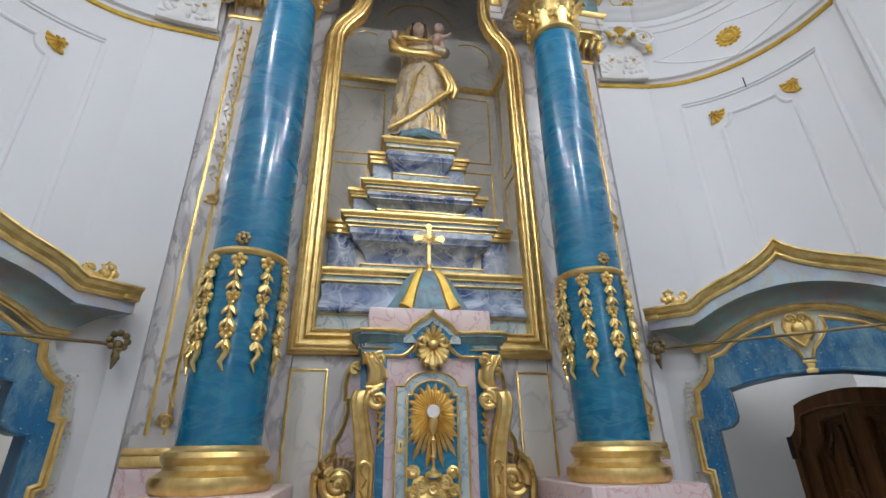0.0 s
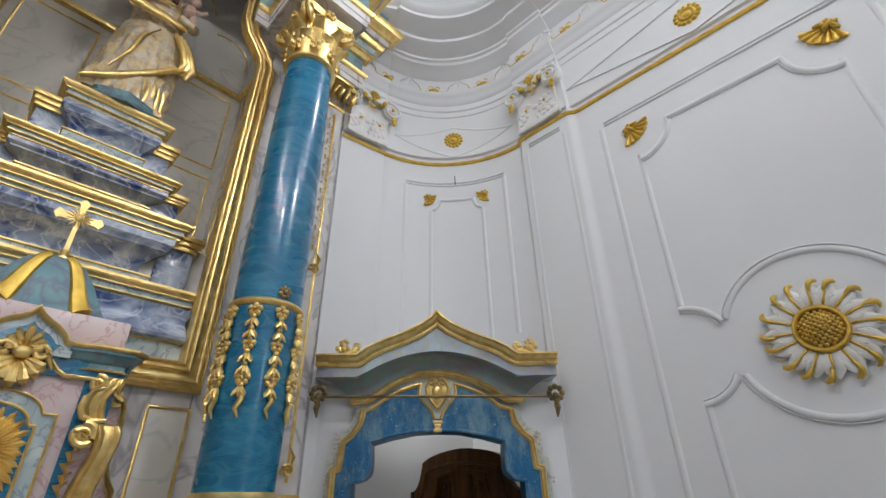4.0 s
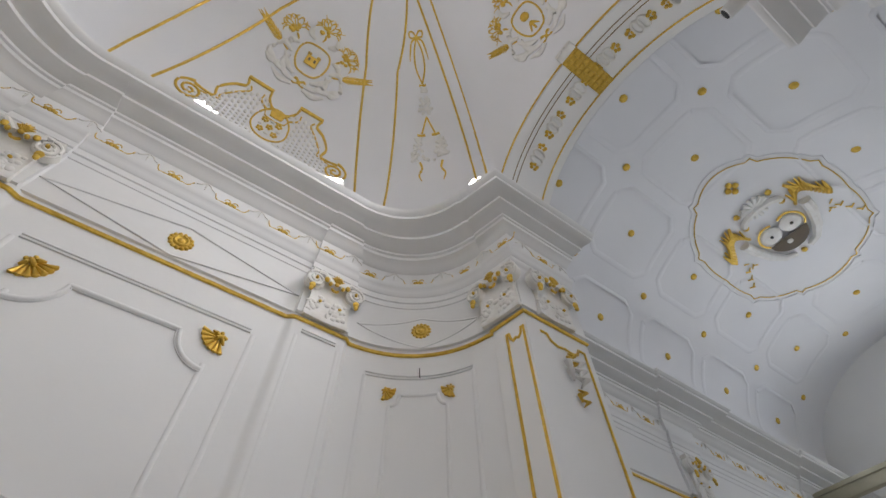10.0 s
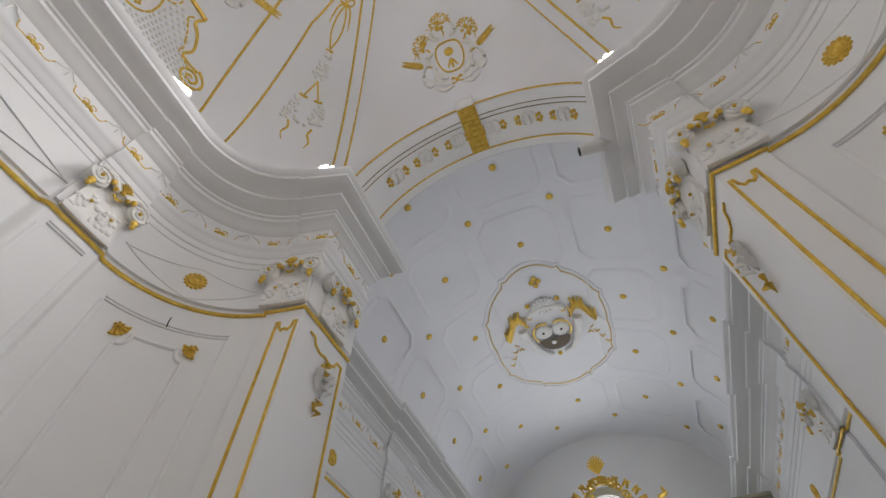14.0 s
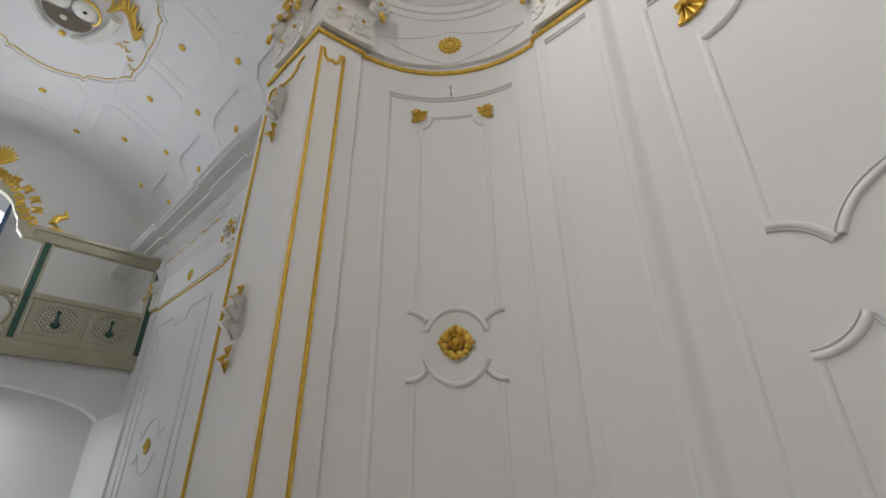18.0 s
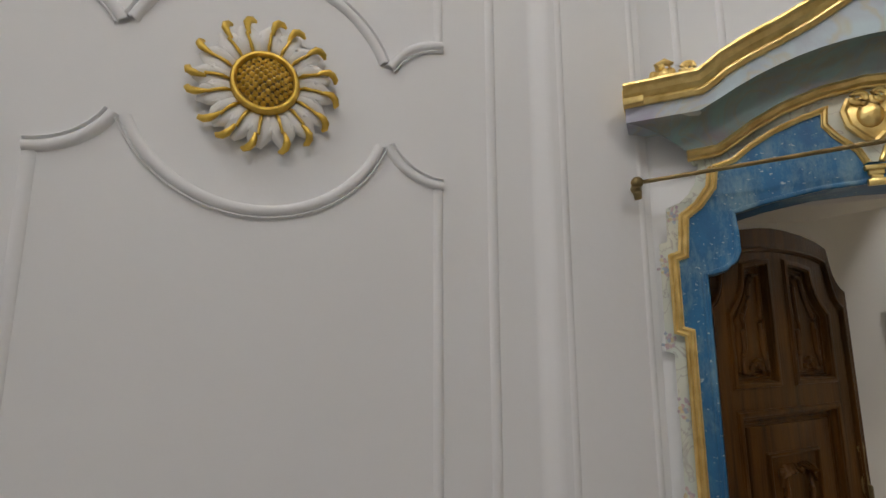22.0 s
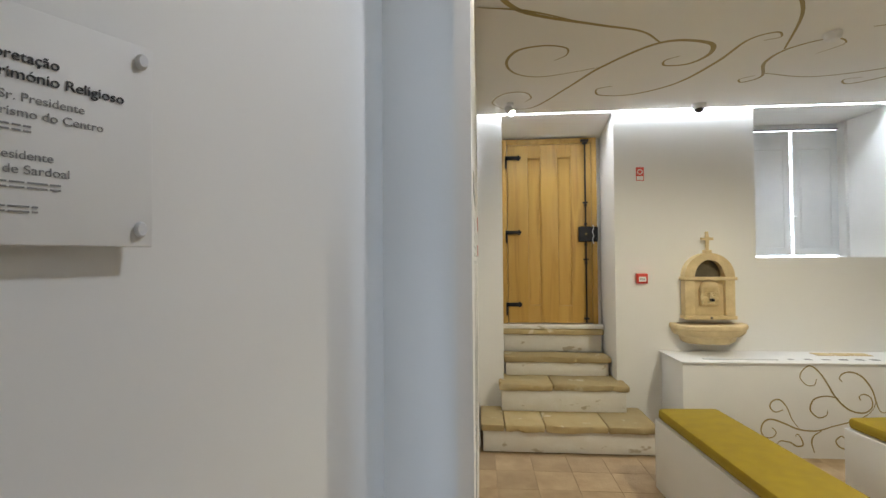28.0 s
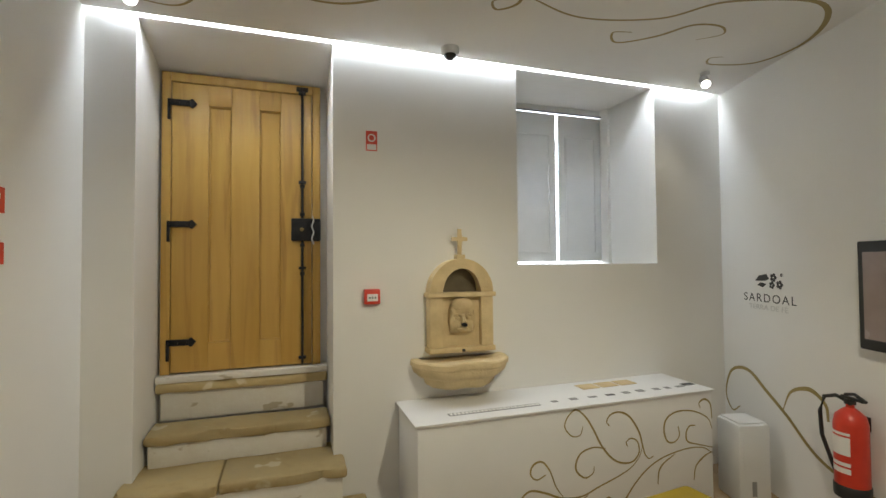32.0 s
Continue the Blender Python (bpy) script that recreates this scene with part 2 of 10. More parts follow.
GREYMARBLE = marble("pale_grey_marble", (0.60, 0.66, 0.62), (0.34, 0.44, 0.45), (0.14, 0.17, 0.28), 9, 7, 0.35, 0.3, 0.035, 0.5, (1, 1, 1), 0.7)
CREAM = marble("cream_painted_panel", (0.74, 0.69, 0.61), (0.62, 0.59, 0.52), (0.45, 0.46, 0.42), 2.0, 2.2, 0.4, 0.2, 0.03, 0.8)
VEINED = marble("white_violet_marble", (0.76, 0.74, 0.71), (0.62, 0.58, 0.56), (0.24, 0.22, 0.25), 6, 3.6, 0.35, 0.25, 0.05, 0.6, (1, 1, 0.6), 0.65)
PINK = marble("pink_painted_marble", (0.75, 0.63, 0.60), (0.70, 0.53, 0.51), (0.50, 0.17, 0.22), 9, 7, 0.35, 0.25, 0.022, 0.5, (1, 1, 0.8), 0.55)
TEAL = marble("teal_painted_marble", (0.24, 0.41, 0.44), (0.11, 0.24, 0.28), (0.17, 0.10, 0.17), 5, 5, 0.35, 0.3, 0.07, 0.6)
PALETEAL = marble("pale_teal_marble", (0.47, 0.58, 0.62), (0.36, 0.33, 0.42), (0.50, 0.42, 0.24), 6, 4, 0.4, 0.2, 0.05, 0.42, (1, 1, 1), 0.5)
# cove marble darkened for the shade it lies in; violet-brown clouds are paint
COVE = marble("shaded_green_marble", (0.20, 0.31, 0.30), (0.22, 0.18, 0.20), (0.28, 0.22, 0.10), 6, 4, 0.4, 0.2, 0.04, 0.5, (1, 1, 1), 0.4)
BLUEWOOD = worn("worn_blue_paint", (0.014, 0.17, 0.36), (0.004, 0.075, 0.18), (0.42, 0.52, 0.54), 11.0, 70.0, 0.672, 0.45, 0.2, (1, 1, 0.4), (0.20, 0.34, 0.39), (1, 1, 1.5))
DARKWOOD = wood("dark_walnut", (0.140, 0.056, 0.010), (0.040, 0.016, 0.0035), 3.0, 0.38)
DARKWOOD.node_tree.nodes["Principled BSDF"].inputs["Specular IOR Level"].default_value = 0.25
PINE = wood("varnished_pine", (0.57, 0.355, 0.088), (0.49, 0.29, 0.066), 2.0, 0.36, (7, 7, 0.5), 0.06)
_n, _l = PINE.node_tree.nodes, PINE.node_tree.links
_map = next(x for x in _n if x.type == "MAPPING")
_info, _far = _n.new("ShaderNodeObjectInfo"), _n.new("ShaderNodeVectorMath")
_far.operation = "SCALE"
_far.inputs[0].default_value = (13.0, 29.0, 5.0)
_l.new(_info.outputs["Random"], _far.inputs["Scale"])
_l.new(_far.outputs["Vector"], _map.inputs["Location"])
_kn = _n.new("ShaderNodeTexNoise")
_kn.inputs["Scale"].default_value, _kn.inputs["Detail"].default_value, _kn.inputs["Distortion"].default_value = 1.5, 3, 1.2
_l.new(_map.outputs["Vector"], _kn.inputs["Vector"])
_mr, _mx = _n.new("ShaderNodeMapRange"), _n.new("ShaderNodeMixRGB")
_mr.inputs["From Min"].default_value, _mr.inputs["From Max"].default_value, _mr.inputs["To Max"].default_value = 0.56, 0.74, 0.65
_l.new(_kn.outputs["Fac"], _mr.inputs["Value"])
_l.new(_mr.outputs["Result"], _mx.inputs["Fac"])
_b = _n["Principled BSDF"]
_l.new(_b.inputs["Base Color"].links[0].from_socket, _mx.inputs["Color1"])
_mx.inputs["Color2"].default_value = (0.30, 0.155, 0.04, 1)
_l.new(_mx.outputs["Color"], _b.inputs["Base Color"])
STONE = material("sandstone", (0.72, 0.58, 0.33), 0.8, 0, (0.56, 0.43, 0.23), 9, 0.6, 0.4, 60)
STEPSTONE = varied(worn("worn_step_stone", (0.53, 0.415, 0.20), (0.36, 0.27, 0.125), (0.62, 0.55, 0.38), 6, 7, 0.66, 0.8, 0.0, (1, 1, 2.0), (0.40, 0.32, 0.17)), 0.16)
LIMEWASH = worn("patched_limewash", (0.80, 0.78, 0.72), (0.68, 0.64, 0.56), (0.42, 0.35, 0.23), 5, 7, 0.645, 0.8, 0.0, (1, 1, 1.6), (0.72, 0.68, 0.60), (1, 1, 1.8))
CLAY = material("clay_floor", (0.52, 0.39, 0.24), 0.7, 0, (0.33, 0.23, 0.13), 6, 0.8, 0.3, 50)
varied(CLAY)
PALESTONE = material("pale_floor_stone", (0.58, 0.57, 0.55), 0.5, 0, (0.46, 0.45, 0.43), 4, 0.6, 0.1, 40)
OLIVE = material("olive_fabric", (0.40, 0.29, 0.018), 0.85, 0, (0.34, 0.24, 0.014), 12, 0.5, 0.35, 220)
LACQUER = material("white_lacquer", (0.80, 0.80, 0.79), 0.4, 0, (0.77, 0.77, 0.76), 3, 0.5, 0.02, 40)
PLASTIC = material("white_plastic", (0.75, 0.75, 0.74), 0.35, 0, (0.72, 0.72, 0.71), 5, 0.5, 0.02, 60)
IRON = material("black_iron", (0.03, 0.03, 0.032), 0.5, 0.6, (0.015, 0.015, 0.016), 20, 0.5, 0.3, 80)
BRASS = material("aged_brass", (0.34, 0.25, 0.11), 0.4, 0.9, (0.16, 0.12, 0.06), 18, 0.5, 0.3, 80)
RED = material("red_enamel", (0.62, 0.045, 0.02), 0.35, 0, (0.52, 0.032, 0.015), 8, 0.5, 0.02, 40)
BLACK = material("black_plastic", (0.018, 0.018, 0.018), 0.4, 0, (0.012, 0.012, 0.012), 8, 0.5, 0.05, 60)
PAPER = material("printed_white", (0.78, 0.77, 0.74), 0.6, 0, (0.74, 0.73, 0.70), 6, 0.5, 0.02, 40)
INK = material("dark_ink", (0.05, 0.05, 0.05), 0.6, 0, (0.04, 0.04, 0.04), 6, 0.5, 0.02, 40)
FAINTINK = material("faint_grey_ink", (0.62, 0.61, 0.58), 0.6, 0, (0.56, 0.55, 0.53), 6, 0.5, 0.02, 40)
GREYINK = material("grey_ink", (0.30, 0.30, 0.29), 0.6, 0, (0.26, 0.26, 0.25), 6, 0.5, 0.02, 40)
OCHRE = material("ochre_vinyl", (0.36, 0.28, 0.10), 0.5, 0, (0.28, 0.21, 0.07), 2, 0.6, 0.02, 40)
GALLERY = material("gallery_paint", (0.47, 0.44, 0.33), 0.55, 0, (0.37, 0.34, 0.25), 4, 0.6, 0.1, 40)
GREENPAINT = material("green_paint", (0.03, 0.11, 0.08), 0.5, 0, (0.02, 0.08, 0.06), 8, 0.5, 0.1, 40)
WINBLUE = material("window_blue", (0.03, 0.08, 0.20), 0.5, 0, (0.02, 0.06, 0.15), 8, 0.5, 0.1, 40)
FLESH = material("statue_paint", (0.62, 0.45, 0.36), 0.5, 0, (0.5, 0.34, 0.26), 12, 0.5, 0.05, 60)
LED = glow("led_white", (0.93, 0.97, 1.0), 9)
LEDSOFT = glow("led_spot", (1.0, 0.96, 0.9), 30)
DAY = glow("day_backdrop", (0.92, 0.96, 1.0), 4.5)

# ---- mesh tools ----
def finish(bm, name, mat, smooth=None):
    bmesh.ops.recalc_face_normals(bm, faces=bm.faces)
    me = bpy.data.meshes.new(name)
    bm.to_mesh(me)
    bm.free()
    me.materials.append(mat)
    if smooth:
        me.shade_smooth()
        me.set_sharp_from_angle(angle=radians(smooth))
    return me


def part(name, bm, mat, parent=None, label="", smooth=40):
    ob = new(name, finish(bm, name, mat, smooth))
    if parent is not None:
        ob.parent = parent
    if label:
        ob["label"] = label
    return ob


def structure(name, bm, mat, label="", smooth=40):
    return tagged(part(name, bm, mat, None, label, smooth), kind="structure")


def thing(name, m, label, category, group=""):
    ob = new(name)
    ob.empty_display_size = 0.1
    ob.matrix_world = m
    return tagged(ob, label, category, group)


def box(bm, x0, x1, y0, y1, z0, z1, bevel=0.0, m=None):
    g = bmesh.ops.create_cube(bm, size=1, matrix=Matrix.LocRotScale(((x0 + x1) / 2, (y0 + y1) / 2, (z0 + z1) / 2), None, (abs(x1 - x0), abs(y1 - y0), abs(z1 - z0))))
    v = g["verts"]
    if bevel:
        e = list({e for q in v for e in q.link_edges})
        r = bmesh.ops.bevel(bm, geom=e, offset=bevel, segments=2, affect="EDGES", profile=0.5)
        v = list({q for f in r["faces"] for q in f.verts} | {q for q in v if q.is_valid})
    if m is not None:
        bmesh.ops.transform(bm, matrix=m, verts=v)
    return bm


def boxes(*dims, bevel=0.0):
    bm = bmesh.new()
    for d in dims:
        box(bm, *d, bevel=bevel)
    return bm


def ring_faces(bm, rows, closed=False, caps=False):
    """Faces between successive rows of vertices."""
    vs = [[bm.verts.new(p) for p in r] for r in rows]
    k = len(vs[0])
    for a, b in zip(vs, vs[1:]):
        for i in range(k if closed else k - 1):
            j = (i + 1) % k
            q = [a[i], a[j], b[j], b[i]]
            if len({id(x) for x in q}) == 4:
                bm.faces.new(q)
    if caps and closed:
        bm.faces.new(vs[0][::-1])
        bm.faces.new(vs[-1])
    return vs


def lathe(bm, profile, cx=0.0, cy=0.0, seg=32, m=None):
    rows = []
    for r, z in profile:
        rows.append([Vector((cx + r * math.cos(2 * math.pi * i / seg), cy + r * math.sin(2 * math.pi * i / seg), z)) for i in range(seg)])
    if m is not None:
        rows = [[m @ p for p in r] for r in rows]
    ring_faces(bm, rows, closed=True, caps=True)
    return bm


def offset_path(path, off, closed=False):
    """A plan polyline pushed to its left by off, with mitred corners."""
    out, n = [], len(path)
    for i in range(n):
        p = Vector(path[i][:2])
        a = Vector(path[i - 1][:2]) if i or closed else None
        b = Vector(path[(i + 1) % n][:2]) if i < n - 1 or closed else None
        n1 = n2 = None
        if a is not None:
            d = (p - a).normalized()
            n1 = Vector((-d.y, d.x))
        if b is not None:
            d = (b - p).normalized()
            n2 = Vector((-d.y, d.x))
        n1 = n1 if n1 is not None else n2
        n2 = n2 if n2 is not None else n1
        k = 1 + n1.dot(n2)
        out.append(p + (n1 + n2) * (off / max(k, 0.3)))
    return out


def moulding(bm, path, profile, closed=False, caps=True):
    """A profile of (offset, height) carried along a plan path."""
    cols = [[Vector((q.x, q.y, z)) for q in offset_path(path, o, closed)] for o, z in profile]
    rows = list(map(list, zip(*cols)))
    if closed:
        rows.append(rows[0])
    vs = [[bm.verts.new(p) for p in r] for r in rows]
    k = len(profile)
    for a, b in zip(vs, vs[1:]):
        for i in range(k):
            j = (i + 1) % k
            bm.faces.new([a[i], a[j], b[j], b[i]])
    if caps and not closed:
        bm.faces.new(vs[0])
        bm.faces.new(vs[-1][::-1])
    return bm


def tube(bm, pts, radius, seg=8, taper=None, flat=1.0, normal=None):
    """A round or flattened rod along points; taper gives a radius factor for each."""
    pts = [Vector(p) for p in pts]
    rows = []
    up = Vector(normal) if normal is not None else None
    for i, p in enumerate(pts):
        d = (pts[min(i + 1, len(pts) - 1)] - pts[max(i - 1, 0)]).normalized()
        u = up if up is not None else (Vector((0, 0, 1)) if abs(d.z) < 0.9 else Vector((1, 0, 0)))
        s = d.cross(u).normalized()
        w = s.cross(d).normalized()
        r = radius * (taper[i] if taper else 1)
        rows.append([p + s * (r * math.cos(2 * math.pi * k / seg)) + w * (r * flat * math.sin(2 * math.pi * k / seg)) for k in range(seg)])
    ring_faces(bm, rows, closed=True, caps=True)
    return bm


def slab(bm, outline, depth, m=None, bevel=0.0):
    """An outline of (x, z) points made thick along -y, its back at y = 0."""
    n = len(outline)
    b = [Vector((x, 0, z)) for x, z in outline]
    f = [Vector((x, -depth, z)) for x, z in outline]
    if m is not None:
        b, f = [m @ p for p in b], [m @ p for p in f]
    vb, vf = [bm.verts.new(p) for p in b], [bm.verts.new(p) for p in f]
    bm.faces.new(vb)
    top = bm.faces.new(vf[::-1])
    for i in range(n):
        j = (i + 1) % n
        bm.faces.new([vb[i], vf[i], vf[j], vb[j]])
    if bevel:
        bmesh.ops.bevel(bm, geom=list(top.edges), offset=bevel, segments=2, affect="EDGES", profile=0.5)
    return bm


def bead(bm, line, width, height, m=None, closed=False):
    """A half-round moulding of a width and height along (x, z) points on the plane y = 0."""
    prof = [(-width / 2, 0.0), (-width / 2, height * 0.28), (-width * 0.36, height * 0.32), (-width * 0.30, height * 0.80), (0.0, height), (width * 0.30, height * 0.80), (width * 0.36, height * 0.32), (width / 2, height * 0.28), (width / 2, 0.0)]
    cols = [[(q.x, -h, q.y) for q in offset_path(line, o, closed)] for o, h in prof]
    rows = [[Vector(p) for p in r] for r in zip(*cols)]
    if closed:
        rows.append(rows[0])
    if m is not None:
        rows = [[m @ p for p in r] for r in rows]
    vs = [[bm.verts.new(p) for p in r] for r in rows]
    for a, b in zip(vs, vs[1:]):
        for i in range(len(prof) - 1):
            bm.faces.new([a[i], a[i + 1], b[i + 1], b[i]])
    if not closed:
        bm.faces.new(vs[0])
        bm.faces.new(vs[-1][::-1])
    return bm


def arc(cx, cz, r, a0, a1, n=12, rz=None):
    return [(cx + r * math.cos(radians(a0 + (a1 - a0) * i / n)), cz + (rz or r) * math.sin(radians(a0 + (a1 - a0) * i / n))) for i in range(n + 1)]


def blob(bm, c, rx, ry, rz, m=None, seg=10):
    g = bmesh.ops.create_uvsphere(bm, u_segments=seg, v_segments=max(6, seg * 2 // 3), radius=1, matrix=Matrix.LocRotScale(c, None, (rx, ry, rz)))
    if m is not None:
        bmesh.ops.transform(bm, matrix=m, verts=g["verts"])
    return bm


def spiral(cx, cz, r0, r1, a0, turns, n=26):
    return [(cx + (r0 + (r1 - r0) * i / n) * math.cos(radians(a0 + 360 * turns * i / n)), cz + (r0 + (r1 - r0) * i / n) * math.sin(radians(a0 + 360 * turns * i / n))) for i in range(n + 1)]


def facing(x, y, z, nx, ny):
    """A pose whose local -y looks along (nx, ny) and whose x runs along the wall."""
    return Matrix.Translation((x, y, z)) @ Matrix.Rotation(math.atan2(nx, -ny), 4, "Z")

# ---- presbytery walls ----
FLOOR, W, GOLDZ, TOPZ = 0.14, 2.33, 4.20, 5.36
JOG = 0.035


def corner(sy, a0, a1, n=26):
    """Points of the rounded corner on the +x side."""
    return [(1.50 + 0.83 * math.cos(radians(a0 + (a1 - a0) * i / n)), sy * (1.28 + 0.86 * math.sin(radians(a0 + (a1 - a0) * i / n)))) for i in range(n + 1)]


def wall_line(jog=0.0):
    """Plan of the +x wall, from the altar side round to the nave pier; its left is the room's inside."""
    line = [(1.285, 2.21 - jog), (1.645, 2.16 - jog), (1.645, 2.135)]
    line += [p for p in corner(1, 78, 3)]
    line += [(W, 1.31), (W - jog, 1.275), (W - jog, 0.890), (W - 0.93 * jog, 0.878), (W - 0.72 * jog, 0.866), (W - 0.28 * jog, 0.844), (W - 0.07 * jog, 0.832), (W, 0.82),
             (W, -0.82), (W - 0.07 * jog, -0.832), (W - 0.28 * jog, -0.844), (W - 0.72 * jog, -0.866), (W - 0.93 * jog, -0.878), (W - jog, -0.890), (W - jog, -1.275), (W, -1.31)]
    line += [p for p in corner(-1, 3, 76)]
    line += [(1.645, -2.135), (1.63, -2.15 + jog), (1.39 - jog, -2.20 + jog), (1.39 - jog, -2.78), ]
    return line


def clockwise(line):
    """The same line with the room on its left."""
    return line[::-1]


def behind_corner(sx, back):
    """Plan of the space behind a rounded corner, out to the lines x = 3.1 and y = back."""
    pts = [(1.50 + 0.99 * math.cos(radians(a)), 1.28 + 1.02 * math.sin(radians(a))) for a in range(88, -1, -8)]
    return [(sx * x, y) for x, y in [(1.30, 2.38)] + pts + [(3.0, 1.25), (3.0, back), (1.30, back)]]


DOOR_MID = {1: (1.78, 1.69), -1: (-1.853, 1.670)}


def prism(bm, outline, z0, z1):
    """A plan outline made into an upright block."""
    lo, hi = [bm.verts.new((x, y, z0)) for x, y in outline], [bm.verts.new((x, y, z1)) for x, y in outline]
    bm.faces.new(lo)
    bm.faces.new(hi[::-1])
    for i in range(len(outline)):
        j = (i + 1) % len(outline)
        bm.faces.new([lo[i], hi[i], hi[j], lo[j]])


def build_wall(sx):
    line = wall_line(JOG)
    outer = [(p.x, p.y) for p in offset_path(line, 0.22)]

    def beyond(p):
        return (p[0] - 1.82) * 0.712 - (p[1] - 1.672) * 0.702

    corner_ids = [i for i, p in enumerate(line) if p[1] > 1.2]
    last = min(i for i in corner_ids if beyond(line[i]) > 0.42)
    bm = bmesh.new()
    prism(bm, [(sx * x, y) for x, y in ((1.285, 2.21 - JOG), (1.50, 2.181 - JOG), (1.50, 2.40), (1.285, 2.43))], FLOOR, 2.2)
    for i0, i1, z0, z1 in ((last, len(line) - 1, FLOOR, 2.2), (0, len(line) - 1, 2.2, TOPZ)):
        ring = line[i0:i1 + 1] + outer[i0:i1 + 1][::-1]
        prism(bm, [(sx * x, y) for x, y in ring], z0, z1)
    return structure("wall_east" if sx > 0 else "wall_west", bm, WHITE, "white plaster wall with rounded corners", 30)


for sx in (1, -1):
    build_wall(sx)

ENTAB = [(0.0, 4.27), (0.015, 4.28), (0.015, 4.71), (0.022, 4.716), (0.024, 4.765), (0.034, 4.772), (0.038, 4.822), (0.049, 4.829), (0.058, 4.865), (0.078, 4.892), (0.088, 4.905), (0.090, 4.93), (0.06, 4.94), (0.06, 5.10),
         (0.09, 5.115), (0.11, 5.145), (0.15, 5.165), (0.152, 5.195), (0.17, 5.20), (0.172, 5.220), (0.22, 5.226), (0.265, 5.24), (0.285, 5.244), (0.287, 5.270), (0.302, 5.274), (0.36, 5.277), (0.405, 5.285), (0.425, 5.29), (0.427, 5.318), (0.44, 5.322), (0.452, 5.336), (0.465, 5.344), (0.47, 5.36), (0.0, 5.37)]
GOLDROPE = [(0.0, GOLDZ + 0.006), (0.014, GOLDZ + 0.009), (0.020, GOLDZ + 0.021), (0.014, GOLDZ + 0.033), (0.0, GOLDZ + 0.036)]


def lip_line(o, k=0.6):
    """Plan of the +x cornice at a projection o: the corners grow rounder towards the lip."""
    q, j, f = k * o, JOG, JOG * min(o / 0.45, 1)

    def bend(sy, a0, a1, n=26):
        return [(EX - q + (EA - o - f + q) * math.cos(radians(a0 + (a1 - a0) * i / n)), sy * (EY - q + (EB - o - f + q) * math.sin(radians(a0 + (a1 - a0) * i / n)))) for i in range(n + 1)]

    line = [(1.285, 2.21 - j - o), (1.645 - 1.1 * q, 2.16 - j - o), (1.645 - 1.1 * q, 2.135 - o - f * 0.6)] + bend(1, 78, 3)
    line += [(W - f - o, 1.29 - q), (W - j - o, 1.29 - q), (W - j - o, 0.87), (W - f - o, 0.87), (W - f - o, -0.87), (W - j - o, -0.87), (W - j - o, -1.29 + q), (W - f - o, -1.29 + q)]
    line += bend(-1, 3, 76) + [(1.645 - 1.1 * q, -2.135 + o + f * 0.6), (1.63 - 1.1 * q, -2.15 + j + o), (1.39 - j - 0.82 * o, -2.20 + j + 0.88 * o), (1.39 - j - 0.82 * o, -2.78 - 0.29 * o)]
    return line


EA, EB, EX, EY = 0.83, 0.86, 1.50, 1.28
for sx in (1, -1):
    line = wall_line(JOG)
    line = clockwise(line) if sx > 0 else [(-x, y) for x, y in line]
    # the room lies to the left of the line
    bm = bmesh.new()
    ring_faces(bm, [[Vector((sx * x, y, z)) for x, y in lip_line(o + 0.003)] for o, z in ENTAB])
    structure("cornice", bm, WHITE, "white moulded plaster entablature and cornice", 48)
    bm = moulding(bmesh.new(), line, [(o + 0.003, z) for o, z in GOLDROPE])
    structure("trim", bm, GILT, "gilded moulding under the frieze", 50)

# floors
structure("floor", boxes((-2.7, 2.7, -10.6, 2.02, -0.3, FLOOR)), PALESTONE)

# presbytery vault, open to the nave through an arch
APEX = 7.75
ARCH_R, ARCH_Z, ARCH_Y0, ARCH_Y1 = 1.37, 5.33, -2.12, -2.74


def vault_base(a):
    """Foot of the vault at a bearing a (degrees from +y, clockwise)."""
    if 180 - 34 < a < 180 + 34:
        u = (a - 180) / 34.0
        th = math.radians(90 + 90 * u)
        return Vector((ARCH_R * -math.cos(th) * -1.0, ARCH_Y0, ARCH_Z + ARCH_R * math.sin(th)))
    d = Vector((math.sin(radians(a)), math.cos(radians(a))))
    t = 1 / (abs(d.x / 2.28) ** 3.4 + abs(d.y / 2.28) ** 3.4) ** (1 / 3.4)
    return Vector((d.x * t, d.y * t, TOPZ))


def vault_point(a, s):
    b = vault_base(a)
    c, z = math.cos(s * math.pi / 2), math.sin(s * math.pi / 2)
    return Vector((b.x * c, b.y * c, b.z + (APEX - b.z) * z))


bm = bmesh.new()
rows = [[vault_point(a, s / 20 * 0.999) for a in range(0, 361, 3)] for s in range(21)]
ring_faces(bm, rows)
structure("ceiling", bm, VAULT, "white presbytery vault with gilded ribs", 30)
# soffit of the arch
bm = bmesh.new()
rows = []
for i in range(41):
    th = radians(i / 40 * 180)
    c, s = math.cos(th), math.sin(th)
    rows.append([Vector((r * c, y, ARCH_Z + r * s)) for r, y in ((ARCH_R, ARCH_Y0), (ARCH_R, ARCH_Y1), (ARCH_R + 0.6, ARCH_Y1), (ARCH_R + 0.6, ARCH_Y0))])
ring_faces(bm, rows, closed=True)
structure("arch", bm, WHITE, "white plaster arch between presbytery and nave", 40)


# ---- altar ----
AX = 0.035


